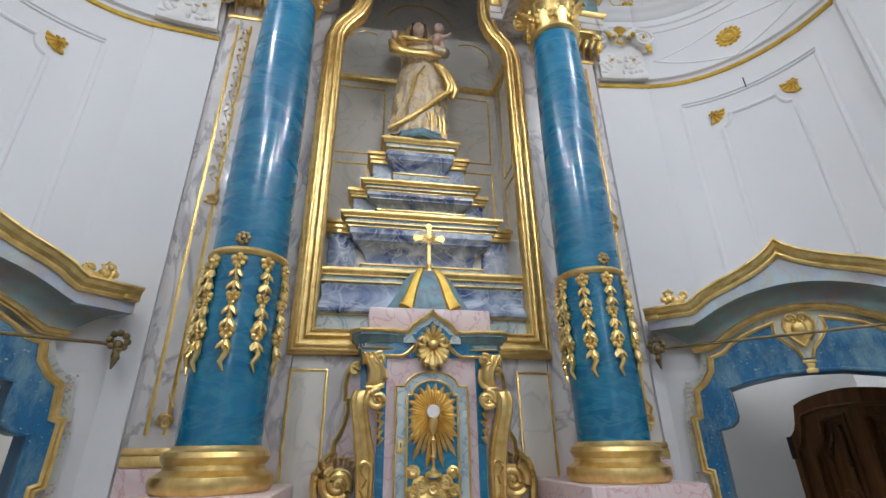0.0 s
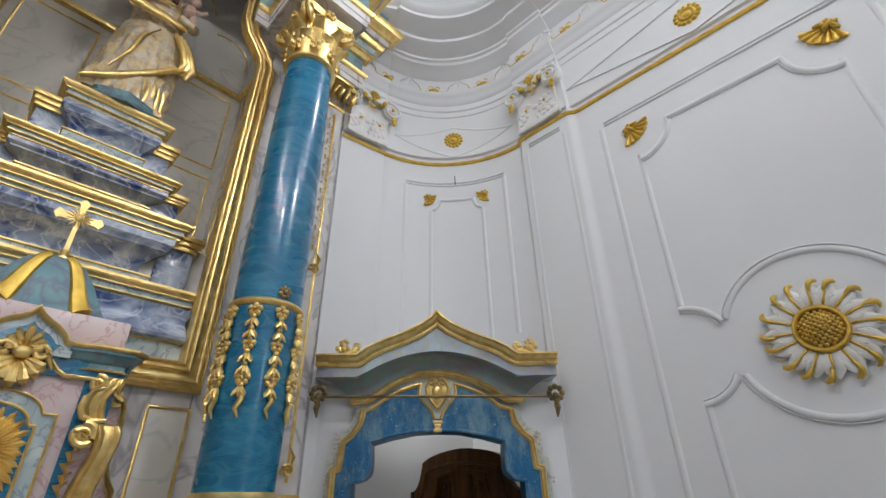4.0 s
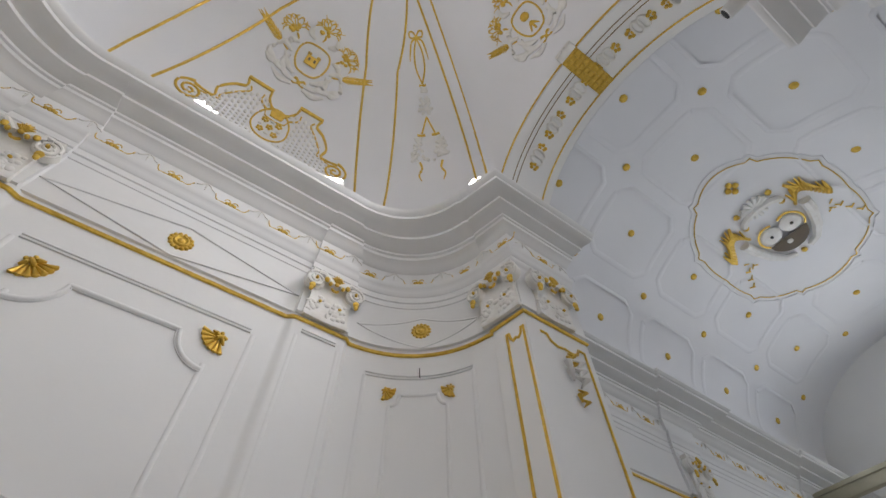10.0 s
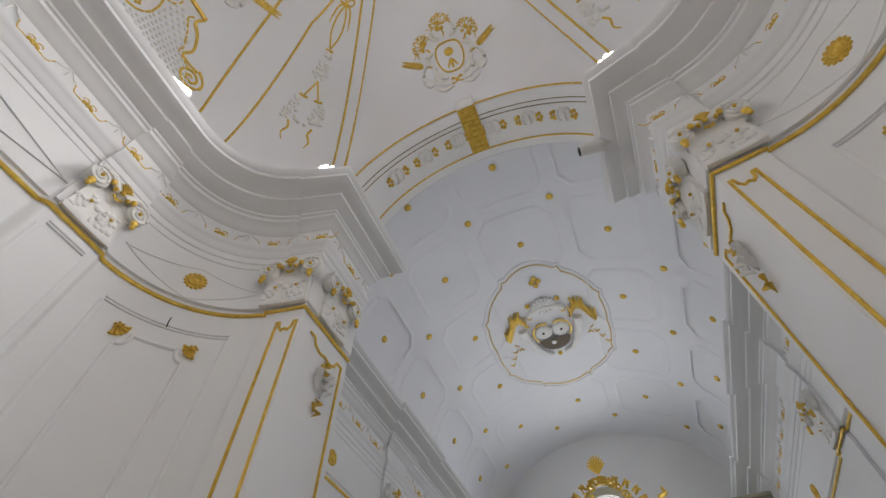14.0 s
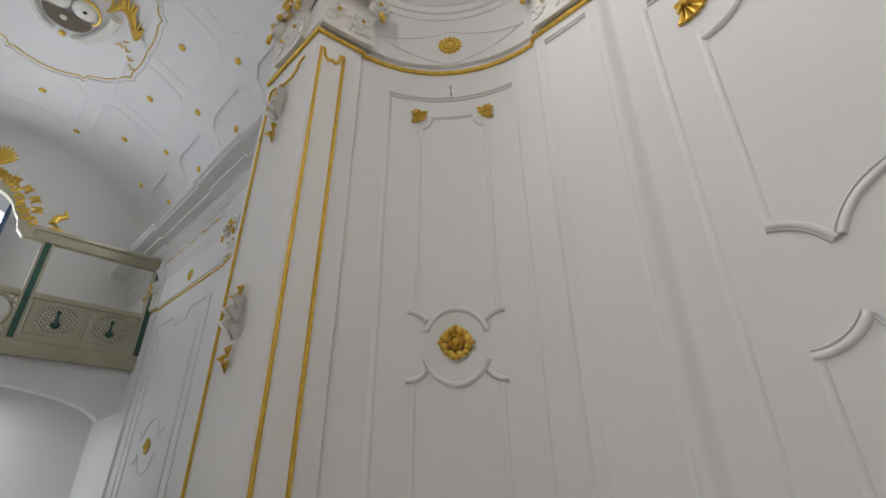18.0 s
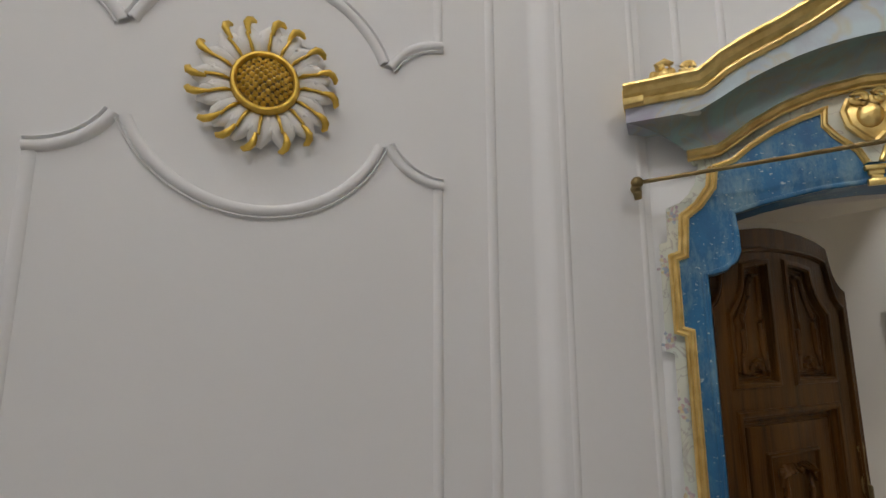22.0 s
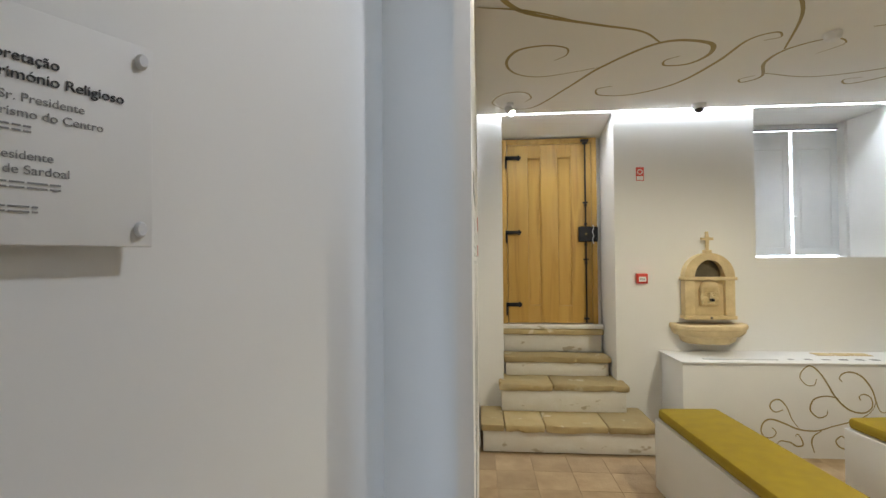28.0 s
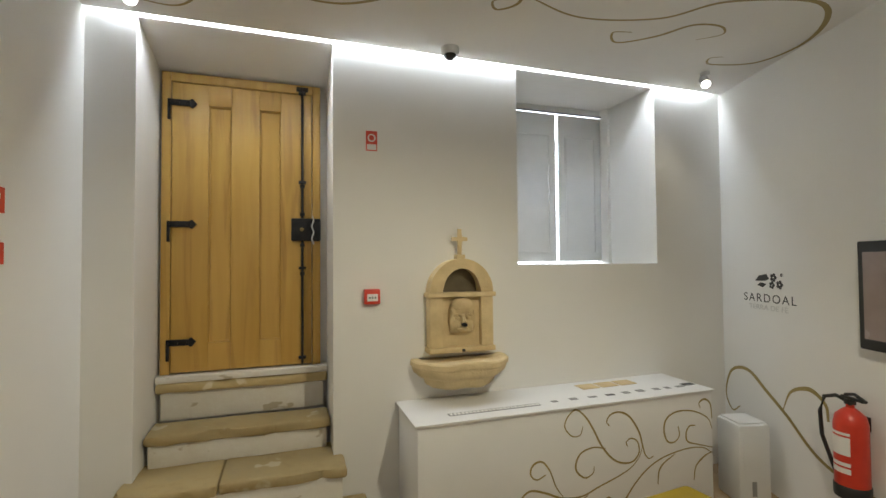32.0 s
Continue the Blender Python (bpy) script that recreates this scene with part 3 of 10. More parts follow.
def stepped(profile, half, front, back, cx=AX):
    """A moulded block: profile of (projection, z) on front and both sides, flat at the back."""
    bm = bmesh.new()
    rows = []
    for o, z in profile:
        rows.append([Vector((cx - half - o, back, z)), Vector((cx - half - o, front - o, z)), Vector((cx + half + o, front - o, z)), Vector((cx + half + o, back, z))])
    ring_faces(bm, rows, closed=True, caps=True)
    return bm


def leaf_strip(bm, pts, width, lift=0.35, seg=6, normal=None):
    """A carved leaf or tongue along points, widest near its middle."""
    n = len(pts)
    tube(bm, pts, width, seg, [max(0.12, math.sin(math.pi * (0.12 + 0.8 * i / (n - 1)))) for i in range(n)], lift, normal)


retable = thing("retable", pose(0, 0, 0), "tall marbled altarpiece with gilded frame and entablature", "altarpiece")
for x0, x1 in ((-1.298, AX - 0.66), (AX + 0.66, 1.298)):
    part("side_panel", boxes((x0, x1, 2.20, 2.36, FLOOR, 5.6)), VEINED, retable, "white marbled panel with dark veins")
part("lower_panel", boxes((AX - 0.655, AX + 0.655, 2.20, 2.36, FLOOR, 2.27)), VEINED, retable)
for sx in (-1, 1):
    x0, x1 = AX + sx * 0.585, AX + sx * 0.48
    bm = bmesh.new()
    x0, x1 = sorted((AX + sx * 0.57 - 0.085, AX + sx * 0.57 + 0.085))
    part("cream_panel", boxes((x0 - 0.0, x1, 2.188, 2.198, 1.1, 2.19), bevel=0.003), CREAM, retable)
    bm = bead(bmesh.new(), [(x0, 1.1), (x1, 1.1), (x1, 2.19), (x0, 2.19)], 0.014, 0.010, pose(0, 2.190, 0), closed=True)
    part("gilt_bead", bm, GOLD, retable)
# niche behind the frame
part("niche_back", boxes((AX - 0.95, AX + 0.95, 2.92, 3.0, 2.2, 5.9)), CREAM, retable, "cream marbled back wall of the niche")
for sx in (-1, 1):
    bm = bmesh.new()
    x0, x1 = sorted((AX + sx * 0.715, AX + sx * 0.79))
    part("niche_side", boxes((x0, x1, 2.362, 2.918, 2.2, 5.9)), CREAM, retable)
    for z0, z1 in ((2.45, 3.68), (3.78, 4.64)):
        m = facing(AX + sx * 0.713, 2.64, 0, -sx, 0)
        part("gilt_bead", bead(bmesh.new(), [(-0.16, z0), (0.16, z0), (0.16, z1), (-0.16, z1)], 0.014, 0.01, m, closed=True), GOLD, retable)
    for (xa, xb), (za, zb) in (((0.25, 0.645), (3.98, 4.64)), ((0.36, 0.645), (2.9, 3.88))):
        a, b = sorted((AX + sx * xa, AX + sx * xb))
        part("gilt_bead", bead(bmesh.new(), [(a, za), (b, za), (b, zb), (a, zb)], 0.014, 0.01, pose(0, 2.918, 0), closed=True), GOLD, retable)
part("niche_floor", boxes((AX - 0.71, AX + 0.71, 2.30, 2.918, 2.27, 2.33)), VEINED, retable)
part("niche_top", boxes((AX - 0.95, AX + 0.95, 2.36, 3.0, 5.9, 6.0)), CREAM, retable)
bm = moulding(bmesh.new(), [(AX + 0.71, 2.37), (AX + 0.71, 2.915), (AX - 0.71, 2.915), (AX - 0.71, 2.37)], [(0.001, 4.70), (0.03, 4.71), (0.035, 4.73), (0.02, 4.74), (0.02, 4.76), (0.001, 4.77)])
part("niche_moulding", bm, GOLD, retable, "gilded string moulding inside the niche")
for lobes in ([arc(AX + 0.03, 5.38, 0.335, 160, 15, 16)] + [arc(AX - 0.44, 5.10, 0.19, 200, 60, 10)] + [arc(AX + 0.50, 5.10, 0.19, 120, -20, 10)]):
    part("shell_line", bead(bmesh.new(), lobes, 0.014, 0.01, pose(0, 2.918, 0)), GOLD, retable)

# gilded frame round the niche: one moulded band
outline = [(AX - 0.622, 4.36), (AX - 0.622, 2.322), (AX + 0.622, 2.322), (AX + 0.622, 4.36)]
right = [(AX + 0.60, 4.44), (AX + 0.55, 4.52), (AX + 0.49, 4.60), (AX + 0.455, 4.70), (AX + 0.45, 4.85), (AX + 0.47, 5.05), (AX + 0.44, 5.3), (AX + 0.36, 5.45), (AX + 0.2, 5.5), (AX, 5.52)]
outline += right + [(2 * AX - x, z) for x, z in right[::-1][1:]]
prof = [(-0.065, 0.0), (-0.065, 0.050), (-0.060, 0.066), (-0.052, 0.072), (-0.046, 0.066), (-0.044, 0.056), (-0.038, 0.056), (-0.036, 0.066), (-0.026, 0.070), (-0.020, 0.062), (-0.016, 0.048), (-0.004, 0.044), (0.008, 0.046), (0.012, 0.056), (0.020, 0.060), (0.028, 0.054), (0.030, 0.044), (0.036, 0.044), (0.040, 0.050), (0.046, 0.046), (0.050, 0.034), (0.056, 0.030), (0.060, 0.018), (0.060, 0.0)]
bm = bmesh.new()
cols = [[Vector((q.x, 2.196 - h, q.y)) for q in offset_path(outline, -o, True)] for o, h in prof]
rows = list(map(list, zip(*cols)))
rows.append(rows[0])
ring_faces(bm, rows)
part("niche_frame", bm, GOLD, retable, "gilded moulded picture frame of the niche", 28)

# pilasters with gilded edges at the outside of the columns
for sx in (-1, 1):
    a, b = sorted((sx * 1.03, sx * 1.225))
    pil = part("pilaster", boxes((a, b, 2.10, 2.198, 1.82, 4.34), bevel=0.006), VEINED, retable)
    for x in (a + 0.06, b - 0.06):
        part("gilt_strip", bead(bmesh.new(), [(x, 1.9), (x, 4.28)], 0.018, 0.012, pose(0, 2.1, 0)), GOLD, pil)
    for i in range(16):
        z = 3.15 + i * 0.07
        bm = bmesh.new()
        s = 1 if i % 2 else -1
        leaf_strip(bm, [(a + 0.11 + s * 0.006, 2.098, z), (a + 0.11 + s * 0.018, 2.085, z + 0.028), (a + 0.11 - s * 0.004, 2.092, z + 0.055)], 0.010)
        blob(bm, (a + 0.11 - s * 0.012, 2.094, z + 0.02), 0.008, 0.008, 0.010, seg=6)
        part("leaf_drop", bm, GOLD, pil)
    for z in (1.92, 3.0):
        bm = bmesh.new()
        tube(bm, [(x, 2.088, zz) for x, zz in spiral(a + 0.13, z + 0.03, 0.035, 0.008, 200, -1.4, 18)], 0.011, 6, [1 - 0.6 * i / 18 for i in range(19)])
        leaf_strip(bm, [(a + 0.13, 2.09, z + 0.03), (a + 0.15, 2.08, z + 0.09), (a + 0.12, 2.09, z + 0.15)], 0.016)
        part("scroll", bm, GOLD, pil)
    part("pilaster_base", boxes((a - 0.01, b + 0.01, 2.075, 2.198, 1.775, 1.82), (a - 0.015, b + 0.015, 2.085, 2.198, 1.82, 1.85), bevel=0.008), GOLD, pil)
    bm = boxes((a - 0.01, b + 0.01, 2.09, 2.198, 4.34, 4.37), bevel=0.006)
    for k in range(5):
        x = a + 0.03 + k * 0.05
        leaf_strip(bm, [(x, 2.09, 4.37), (x, 2.065, 4.45), (x, 2.03, 4.50), (x, 2.045, 4.485)], 0.026)
    for s in (-1, 1):
        x = (a + b) / 2 + s * 0.12
        tube(bm, [(x2, 2.05, z2) for x2, z2 in spiral(x, 4.53, 0.05, 0.008, 90, s * -1.3, 16)], 0.014, 6)
    box(bm, a - 0.03, b + 0.03, 2.03, 2.198, 4.57, 4.605, 0.006)
    part("pilaster_capital", bm, GOLD, pil)
    # pink pedestal under column and pilaster
    p0, p1 = sorted((sx * 0.55, sx * 1.03))
    part("pedestal", boxes((p0, p1, 1.57, 2.196, FLOOR, 1.70), bevel=0.01), PINK, retable, "pink marbled pedestal")
    part("pedestal_wing", boxes((a - 0.0, b + 0.0, 2.05, 2.196, FLOOR, 1.774), bevel=0.01), PINK, retable)
    part("pedestal_inset", boxes((p0 + 0.10, p1 - 0.10, 1.562, 1.569, 0.8, 1.60), bevel=0.003), TEAL, retable)

# broken entablature above the columns
for sx in (-1, 1):
    line = [(1.37, 2.16), (1.30, 2.16), (1.30, 2.04), (1.02, 2.04), (1.02, 1.59), (0.57, 1.59), (0.57, 2.06), (0.47, 2.06)]
    if sx < 0:
        line = [(-x, y) for x, y in line][::-1]
    for name, mat, prof in (
        ("architrave", VEINED, [(0, 4.606), (0.012, 4.61), (0.012, 4.66), (0.02, 4.665), (0.02, 4.72), (0, 4.72)]),
        ("gilt_fillet", GOLD, [(0, 4.72), (0.03, 4.722), (0.045, 4.74), (0.045, 4.755), (0, 4.755)]),
        ("frieze", TEAL, [(0, 4.755), (0.008, 4.757), (0.008, 4.92), (0, 4.92)]),
        ("gilt_bed_mould", GOLD, [(0, 4.92), (0.03, 4.922), (0.05, 4.95), (0.07, 4.955), (0.07, 4.97), (0, 4.97)]),
        ("corona_soffit", GREYMARBLE, [(0, 4.97), (0.075, 4.972), (0.085, 5.03), (0, 5.03)]),
        ("gilt_step", GOLD, [(0, 5.03), (0.11, 5.032), (0.13, 5.06), (0.13, 5.075), (0, 5.075)]),
        ("corona", VEINED, [(0, 5.075), (0.15, 5.077), (0.15, 5.14), (0, 5.14)]),
        ("gilt_crown", GOLD, [(0, 5.14), (0.17, 5.142), (0.19, 5.17), (0.22, 5.18), (0.24, 5.22), (0.24, 5.235), (0, 5.235)])):
        part(name, moulding(bmesh.new(), line, prof), mat, retable)
    part("entablature_core", boxes((*sorted((sx * 0.575, sx * 1.015)), 1.595, 2.19, 4.61, 5.23)), VEINED, retable)
    part("attic", boxes((*sorted((sx * 0.50, sx * 1.36)), 1.80, 2.198, 5.236, 5.9)), TEAL, retable)

# columns
def column_capital(bm, r=0.15, h=0.43):
    lathe(bm, [(r * 1.02, 0), (r * 1.16, 0.012), (r * 1.16, 0.03), (r * 0.98, 0.045), (r * 0.95, 0.2), (r * 1.05, 0.31), (r * 1.25, 0.36), (r * 1.25, 0.37)], seg=24)
    for row, (z0, hh, out, n, w) in enumerate(((0.04, 0.15, 0.045, 8, 0.048), (0.10, 0.20, 0.065, 8, 0.045))):
        for k in range(n):
            a = 2 * math.pi * (k + 0.5 * row) / n
            d = Vector((math.cos(a), math.sin(a), 0))
            pts = [d * (r * f) + Vector((0, 0, z0 + hh * g)) for f, g in ((1.0, 0), (1.06, 0.45), (1.12, 0.8), (1.12 + out / r, 1.0), (1.16 + out / r, 0.86))]
            tube(bm, pts, w, 8, [0.55, 1.0, 0.85, 0.6, 0.3], 0.28, d)
            for s in (-1, 1):
                t = Vector((-d.y, d.x, 0)) * s
                for g in (0.3, 0.6):
                    blob(bm, d * r * 1.12 + t * w * 0.85 + Vector((0, 0, z0 + hh * g)), 0.014, 0.014, 0.02, seg=6)
    for k in range(4):
        a = math.pi / 4 + k * math.pi / 2
        d, t = Vector((math.cos(a), math.sin(a), 0)), Vector((-math.sin(a), math.cos(a), 0))
        sp = spiral(r * 1.45, 0.33, 0.058, 0.01, 100, -1.6, 22)
        for s in (-1, 1):
            tube(bm, [d * x + t * s * 0.016 + Vector((0, 0, z)) for x, z in sp], 0.016, 6)
        tube(bm, [d * (r * 1.0) + Vector((0, 0, 0.24)), d * (r * 1.2) + Vector((0, 0, 0.34)), d * (r * 1.42) + Vector((0, 0, 0.39))], 0.022, 6)
    # abacus with hollow sides
    ring = []
    for k in range(4):
        a = math.pi / 4 + k * math.pi / 2
        p, q = Vector((math.cos(a), math.sin(a))) * r * 1.72, Vector((math.cos(a + math.pi / 2), math.sin(a + math.pi / 2))) * r * 1.72
        mid = (p + q).normalized() * r * 1.08
        for i in range(6):
            u = i / 6
            ring.append(p * (1 - u) ** 2 + mid * 2 * u * (1 - u) + q * u * u)
    rows = [[Vector((p.x * f, p.y * f, z)) for p in ring] for f, z in ((0.97, 0.385), (1.0, 0.395), (1.0, 0.41), (1.05, 0.42), (1.05, h))]
    ring_faces(bm, rows, closed=True, caps=True)
    for k in range(4):
        a = k * math.pi / 2
        d = Vector((math.cos(a), math.sin(a), 0))
        for j in range(5):
            b = 2 * math.pi * j / 5
            t = Vector((-d.y, d.x, 0))
            blob(bm, d * r * 1.27 + t * 0.024 * math.cos(b) + Vector((0, 0, 0.405 + 0.024 * math.sin(b))), 0.016, 0.016, 0.016, seg=6)


def garland(bm, r=0.152):
    """A hanging chain of flowers and bell husks on the front (-y) of a shaft, its top at z = 0."""
    y = -r - 0.006
    def flower(z, s):
        for j in range(5):
            a = 2 * math.pi * j / 5 + 0.3
            blob(bm, (s * 1.05 * math.cos(a), y, z + s * 0.9 * math.sin(a)), s * 0.72, 0.012, s * 0.72, seg=7)
        blob(bm, (0, y - 0.012, z), s * 0.42, 0.012, s * 0.42, seg=7)
    def husk(z, s):
        for a in (-0.75, 0, 0.75):
            leaf_strip(bm, [(0, y, z), (math.sin(a) * s * 0.62, y - 0.012, z - s * 0.75), (math.sin(a) * s * 0.95, y - 0.018, z - s * 1.15)], s * 0.40, 0.6)
        blob(bm, (0, y - 0.006, z), s * 0.32, 0.012, s * 0.32, seg=6)
    flower(-0.025, 0.018)
    husk(-0.055, 0.036)
    husk(-0.10, 0.038)
    flower(-0.160, 0.016)
    husk(-0.19, 0.038)
    husk(-0.235, 0.038)
    flower(-0.285, 0.018)
    husk(-0.31, 0.036)
    tube(bm, [(0.0, y, -0.33), (0.012, y - 0.006, -0.36), (-0.006, y - 0.004, -0.39), (0.008, y, -0.42)], 0.013, 6, [1, 0.9, 0.7, 0.3])


def make_column():
    ob = thing("column", pose(0, 0, 0), "glossy blue marbled column with gilded base, garlands and capital", "column", "altar columns")
    part("shaft", lathe(bmesh.new(), [(0.148, 1.83), (0.150, 2.0), (0.151, 2.60), (0.150, 3.0), (0.144, 3.7), (0.134, 4.13)], seg=48), BLUECOL, ob, "blue marbled shaft")
    part("base", lathe(bmesh.new(), [(0.195, 1.702), (0.205, 1.715), (0.21, 1.735), (0.205, 1.755), (0.185, 1.765), (0.172, 1.775), (0.17, 1.79), (0.18, 1.80), (0.186, 1.815), (0.18, 1.832), (0.158, 1.84), (0.152, 1.85), (0.15, 1.852)], seg=48), GOLD, ob, "gilded torus base")
    part("ring", lathe(bmesh.new(), [(0.151, 2.562), (0.160, 2.567), (0.165, 2.579), (0.160, 2.591), (0.151, 2.597)], seg=48), GOLD, ob, "gilded ring")
    bm = bmesh.new()
    garland(bm)
    bmesh.ops.transform(bm, matrix=pose(0, 0, 2.562) @ Matrix.Diagonal((1.05, 1, 1.1, 1)), verts=bm.verts)
    first = part("garland", bm, GOLD, ob, "gilded hanging garland")
    for k in range(1, 9):
        g = new("garland", first.data)
        g.parent, g["label"] = ob, first["label"]
        g.matrix_basis = pose(0, 0, 0, 0, 0, 40 * k)
    bm = bmesh.new()
    column_capital(bm, 0.132)
    bmesh.ops.transform(bm, matrix=pose(0, 0, 4.14), verts=bm.verts)
    part("capital", bm, GOLD, ob, "gilded Corinthian capital")
    bm = bmesh.new()
    for j in range(7):
        a = 2 * math.pi * j / 7
        blob(bm, (0.02 * math.cos(a), -0.155, 2.63 + 0.02 * math.sin(a)), 0.012, 0.008, 0.012, seg=6)
    blob(bm, (0, -0.16, 2.63), 0.012, 0.01, 0.012, seg=6)
    part("bronze_rosette", bm, BRASS, ob)
    return ob


col = make_column()
col.matrix_world = pose(-0.79, 1.80, 0)
copy_thing(col, pose(0.79, 1.80, 0))

# tiered throne in the niche
def throne_tier(plinth, waist, upper, cornice, wing, front, z, mat=BLUEWHITE):
    """plinth, waist, upper, cornice, wing: half widths from the foot upwards; z: foot, plinth top, body top, cornice top, wing drop."""
    z0, z1, z2, z3, drop = z
    ob = thing("throne_tier", pose(0, 0, 0), "stepped blue and white marbled throne tier with gilded cornice", "altar throne", "throne tiers")
    part("plinth", stepped([(0, z0), (0, z1)], plinth, front, front + 0.3), GREYMARBLE, ob)
    h, lo = z2 - z1, plinth - 0.012
    if waist > lo:
        # the lowest tier: a hollow body that swells into a rounded foot
        prof = [(lo, 0.0), (plinth, 0.05), (plinth + 0.004, 0.14), (plinth - 0.012, 0.24), (upper - 0.005, 0.42), (upper - 0.014, 0.62), (upper - 0.006, 0.85), (upper, 1.0)]
    else:
        prof = [(lo, 0.0), (waist, 0.12), (waist, 0.32), (waist + 0.15 * (upper - waist), 0.48), (waist + 0.45 * (upper - waist), 0.62), (waist + 0.78 * (upper - waist), 0.72), (waist + 0.80 * (upper - waist), 0.78), (upper, 0.86), (upper, 1.0)]
    part("body", stepped([(w - upper, z1 + f * h) for w, f in prof], upper, front - 0.4 * (plinth - upper), front + 0.3), mat, ob, "blue and white marbled body")
    part("gilt_fillet", stepped([(0.0, z1 - 0.008), (0.008, z1 - 0.004), (0.008, z1 + 0.003), (0, z1 + 0.007)], plinth, front, front + 0.3), GOLD, ob)
    k = z3 - z2
    part("cornice", stepped([(-0.052, z2), (-0.050, z2 + 0.22 * k), (-0.036, z2 + 0.32 * k), (-0.034, z2 + 0.52 * k), (-0.024, z2 + 0.60 * k)], cornice, front - 0.02, front + 0.3), GREYMARBLE, ob, "pale marbled cornice band")
    part("gilt_cornice", stepped([(-0.026, z2 + 0.58 * k), (-0.018, z2 + 0.60 * k), (-0.018, z2 + 0.65 * k), (-0.012, z2 + 0.72 * k), (-0.004, z2 + 0.80 * k), (-0.003, z2 + 0.84 * k), (0, z2 + 0.85 * k), (0, z3), (-0.03, z3)], cornice, front - 0.02, front + 0.3), GOLD, ob, smooth=18)
    for f0, o in ((0.05, -0.044), (0.27, -0.030)):
        part("gilt_fillet", stepped([(o - 0.010, z2 + (f0 - 0.02) * k), (o, z2 + f0 * k), (o, z2 + (f0 + 0.06) * k), (o - 0.010, z2 + (f0 + 0.08) * k)], cornice, front - 0.02, front + 0.3), GOLD, ob)
    if wing:
        for s in (-1, 1):
            x0, x1 = sorted((AX + s * (cornice - 0.10), AX + s * wing))
            f2 = front + 0.10
            part("wing", boxes((x0 + (0.025 if s < 0 else 0.0), x1 - (0.025 if s > 0 else 0), f2 + 0.02, front + 0.29, z1, z2 - drop), bevel=0.008), mat, ob)
            hh, e = z3 - z2 - 0.03, (0.008 if s < 0 else 0, 0.008 if s > 0 else 0)
            bm = boxes((x0 + e[0], x1 - e[1], f2 + 0.006, front + 0.29, z2 - drop, z2 - drop + 0.45 * hh), (x0, x1, f2, front + 0.29, z2 - drop + 0.5 * hh, z3 - drop - 0.03), (x0 + 2 * e[0], x1 - 2 * e[1], f2 + 0.012, front + 0.29, z2 - drop + 0.44 * hh, z2 - drop + 0.51 * hh), (x0 - (0.012 if s < 0 else 0), x1 + (0.012 if s > 0 else 0), f2 - 0.012, front + 0.29, z3 - drop - 0.03, z3 - drop), bevel=0.004)
            part("wing_cornice", bm, GOLD, ob)
            bm = bmesh.new()
            cx = AX + s * (wing - 0.02)
            for a in (-0.8, -0.3, 0.3, 0.8):
                leaf_strip(bm, [(cx, f2 - 0.005, z0 + 0.03), (cx + math.sin(a) * 0.02, f2 - 0.02, z0 + 0.03 + math.cos(a) * 0.02), (cx + math.sin(a) * 0.036, f2 - 0.012, z0 + 0.03 + math.cos(a) * 0.04)], 0.011)
            blob(bm, (cx, f2 - 0.005, z0 + 0.02), 0.02, 0.015, 0.018, seg=8)
            part("shell", bm, GOLD, ob)
    return ob


throne_tier(0.585, 0.585, 0.558, 0.590, 0, 2.20, (2.33, 2.478, 2.635, 2.732, 0))
throne_tier(0.356, 0.330, 0.432, 0.492, 0.583, 2.30, (2.732, 2.80, 3.045, 3.136, 0.008))
throne_tier(0.275, 0.262, 0.345, 0.390, 0.458, 2.38, (3.136, 3.20, 3.345, 3.412, 0.006))
throne_tier(0.183, 0.166, 0.236, 0.273, 0.346, 2.43, (3.412, 3.505, 3.70, 3.792, 0.055))

# figure on its base
bm = lathe(bmesh.new(), [(0.205, 3.792), (0.215, 3.81), (0.20, 3.83), (0.19, 3.85), (0.195, 3.868), (0.18, 3.872)], AX, 2.58, 8)
tagged(part("marble_plinth", bm, TEAL, None, smooth=20), "octagonal green marbled plinth under the statue", "plinth")

ROBE = marble("gilded_painted_robe", (0.74, 0.67, 0.58), (0.42, 0.33, 0.24), (0.86, 0.60, 0.15), 20, 15, 0.36, 0.2, 0.09, 0.42, (1, 1, 0.8), 0.7)
robe_b = ROBE.node_tree.nodes["Principled BSDF"]
robe_b.inputs["Metallic"].default_value = 0.15
HAIR = material("brown_painted_hair", (0.16, 0.09, 0.05), 0.5, 0, (0.09, 0.05, 0.03), 30, 0.5, 0.3, 90)
bm = bmesh.new()
rows, N = [], 96
keys = ((0, 0.215, 0.16, -0.01), (0.05, 0.205, 0.16, -0.01), (0.2, 0.195, 0.15, 0.0), (0.4, 0.19, 0.14, 0.015), (0.52, 0.18, 0.125, 0.02), (0.60, 0.15, 0.11, 0.015), (0.70, 0.14, 0.10, 0.005), (0.80, 0.135, 0.09, -0.005), (0.86, 0.10, 0.07, -0.01), (0.90, 0.045, 0.045, -0.012), (0.93, 0.035, 0.04, -0.012))
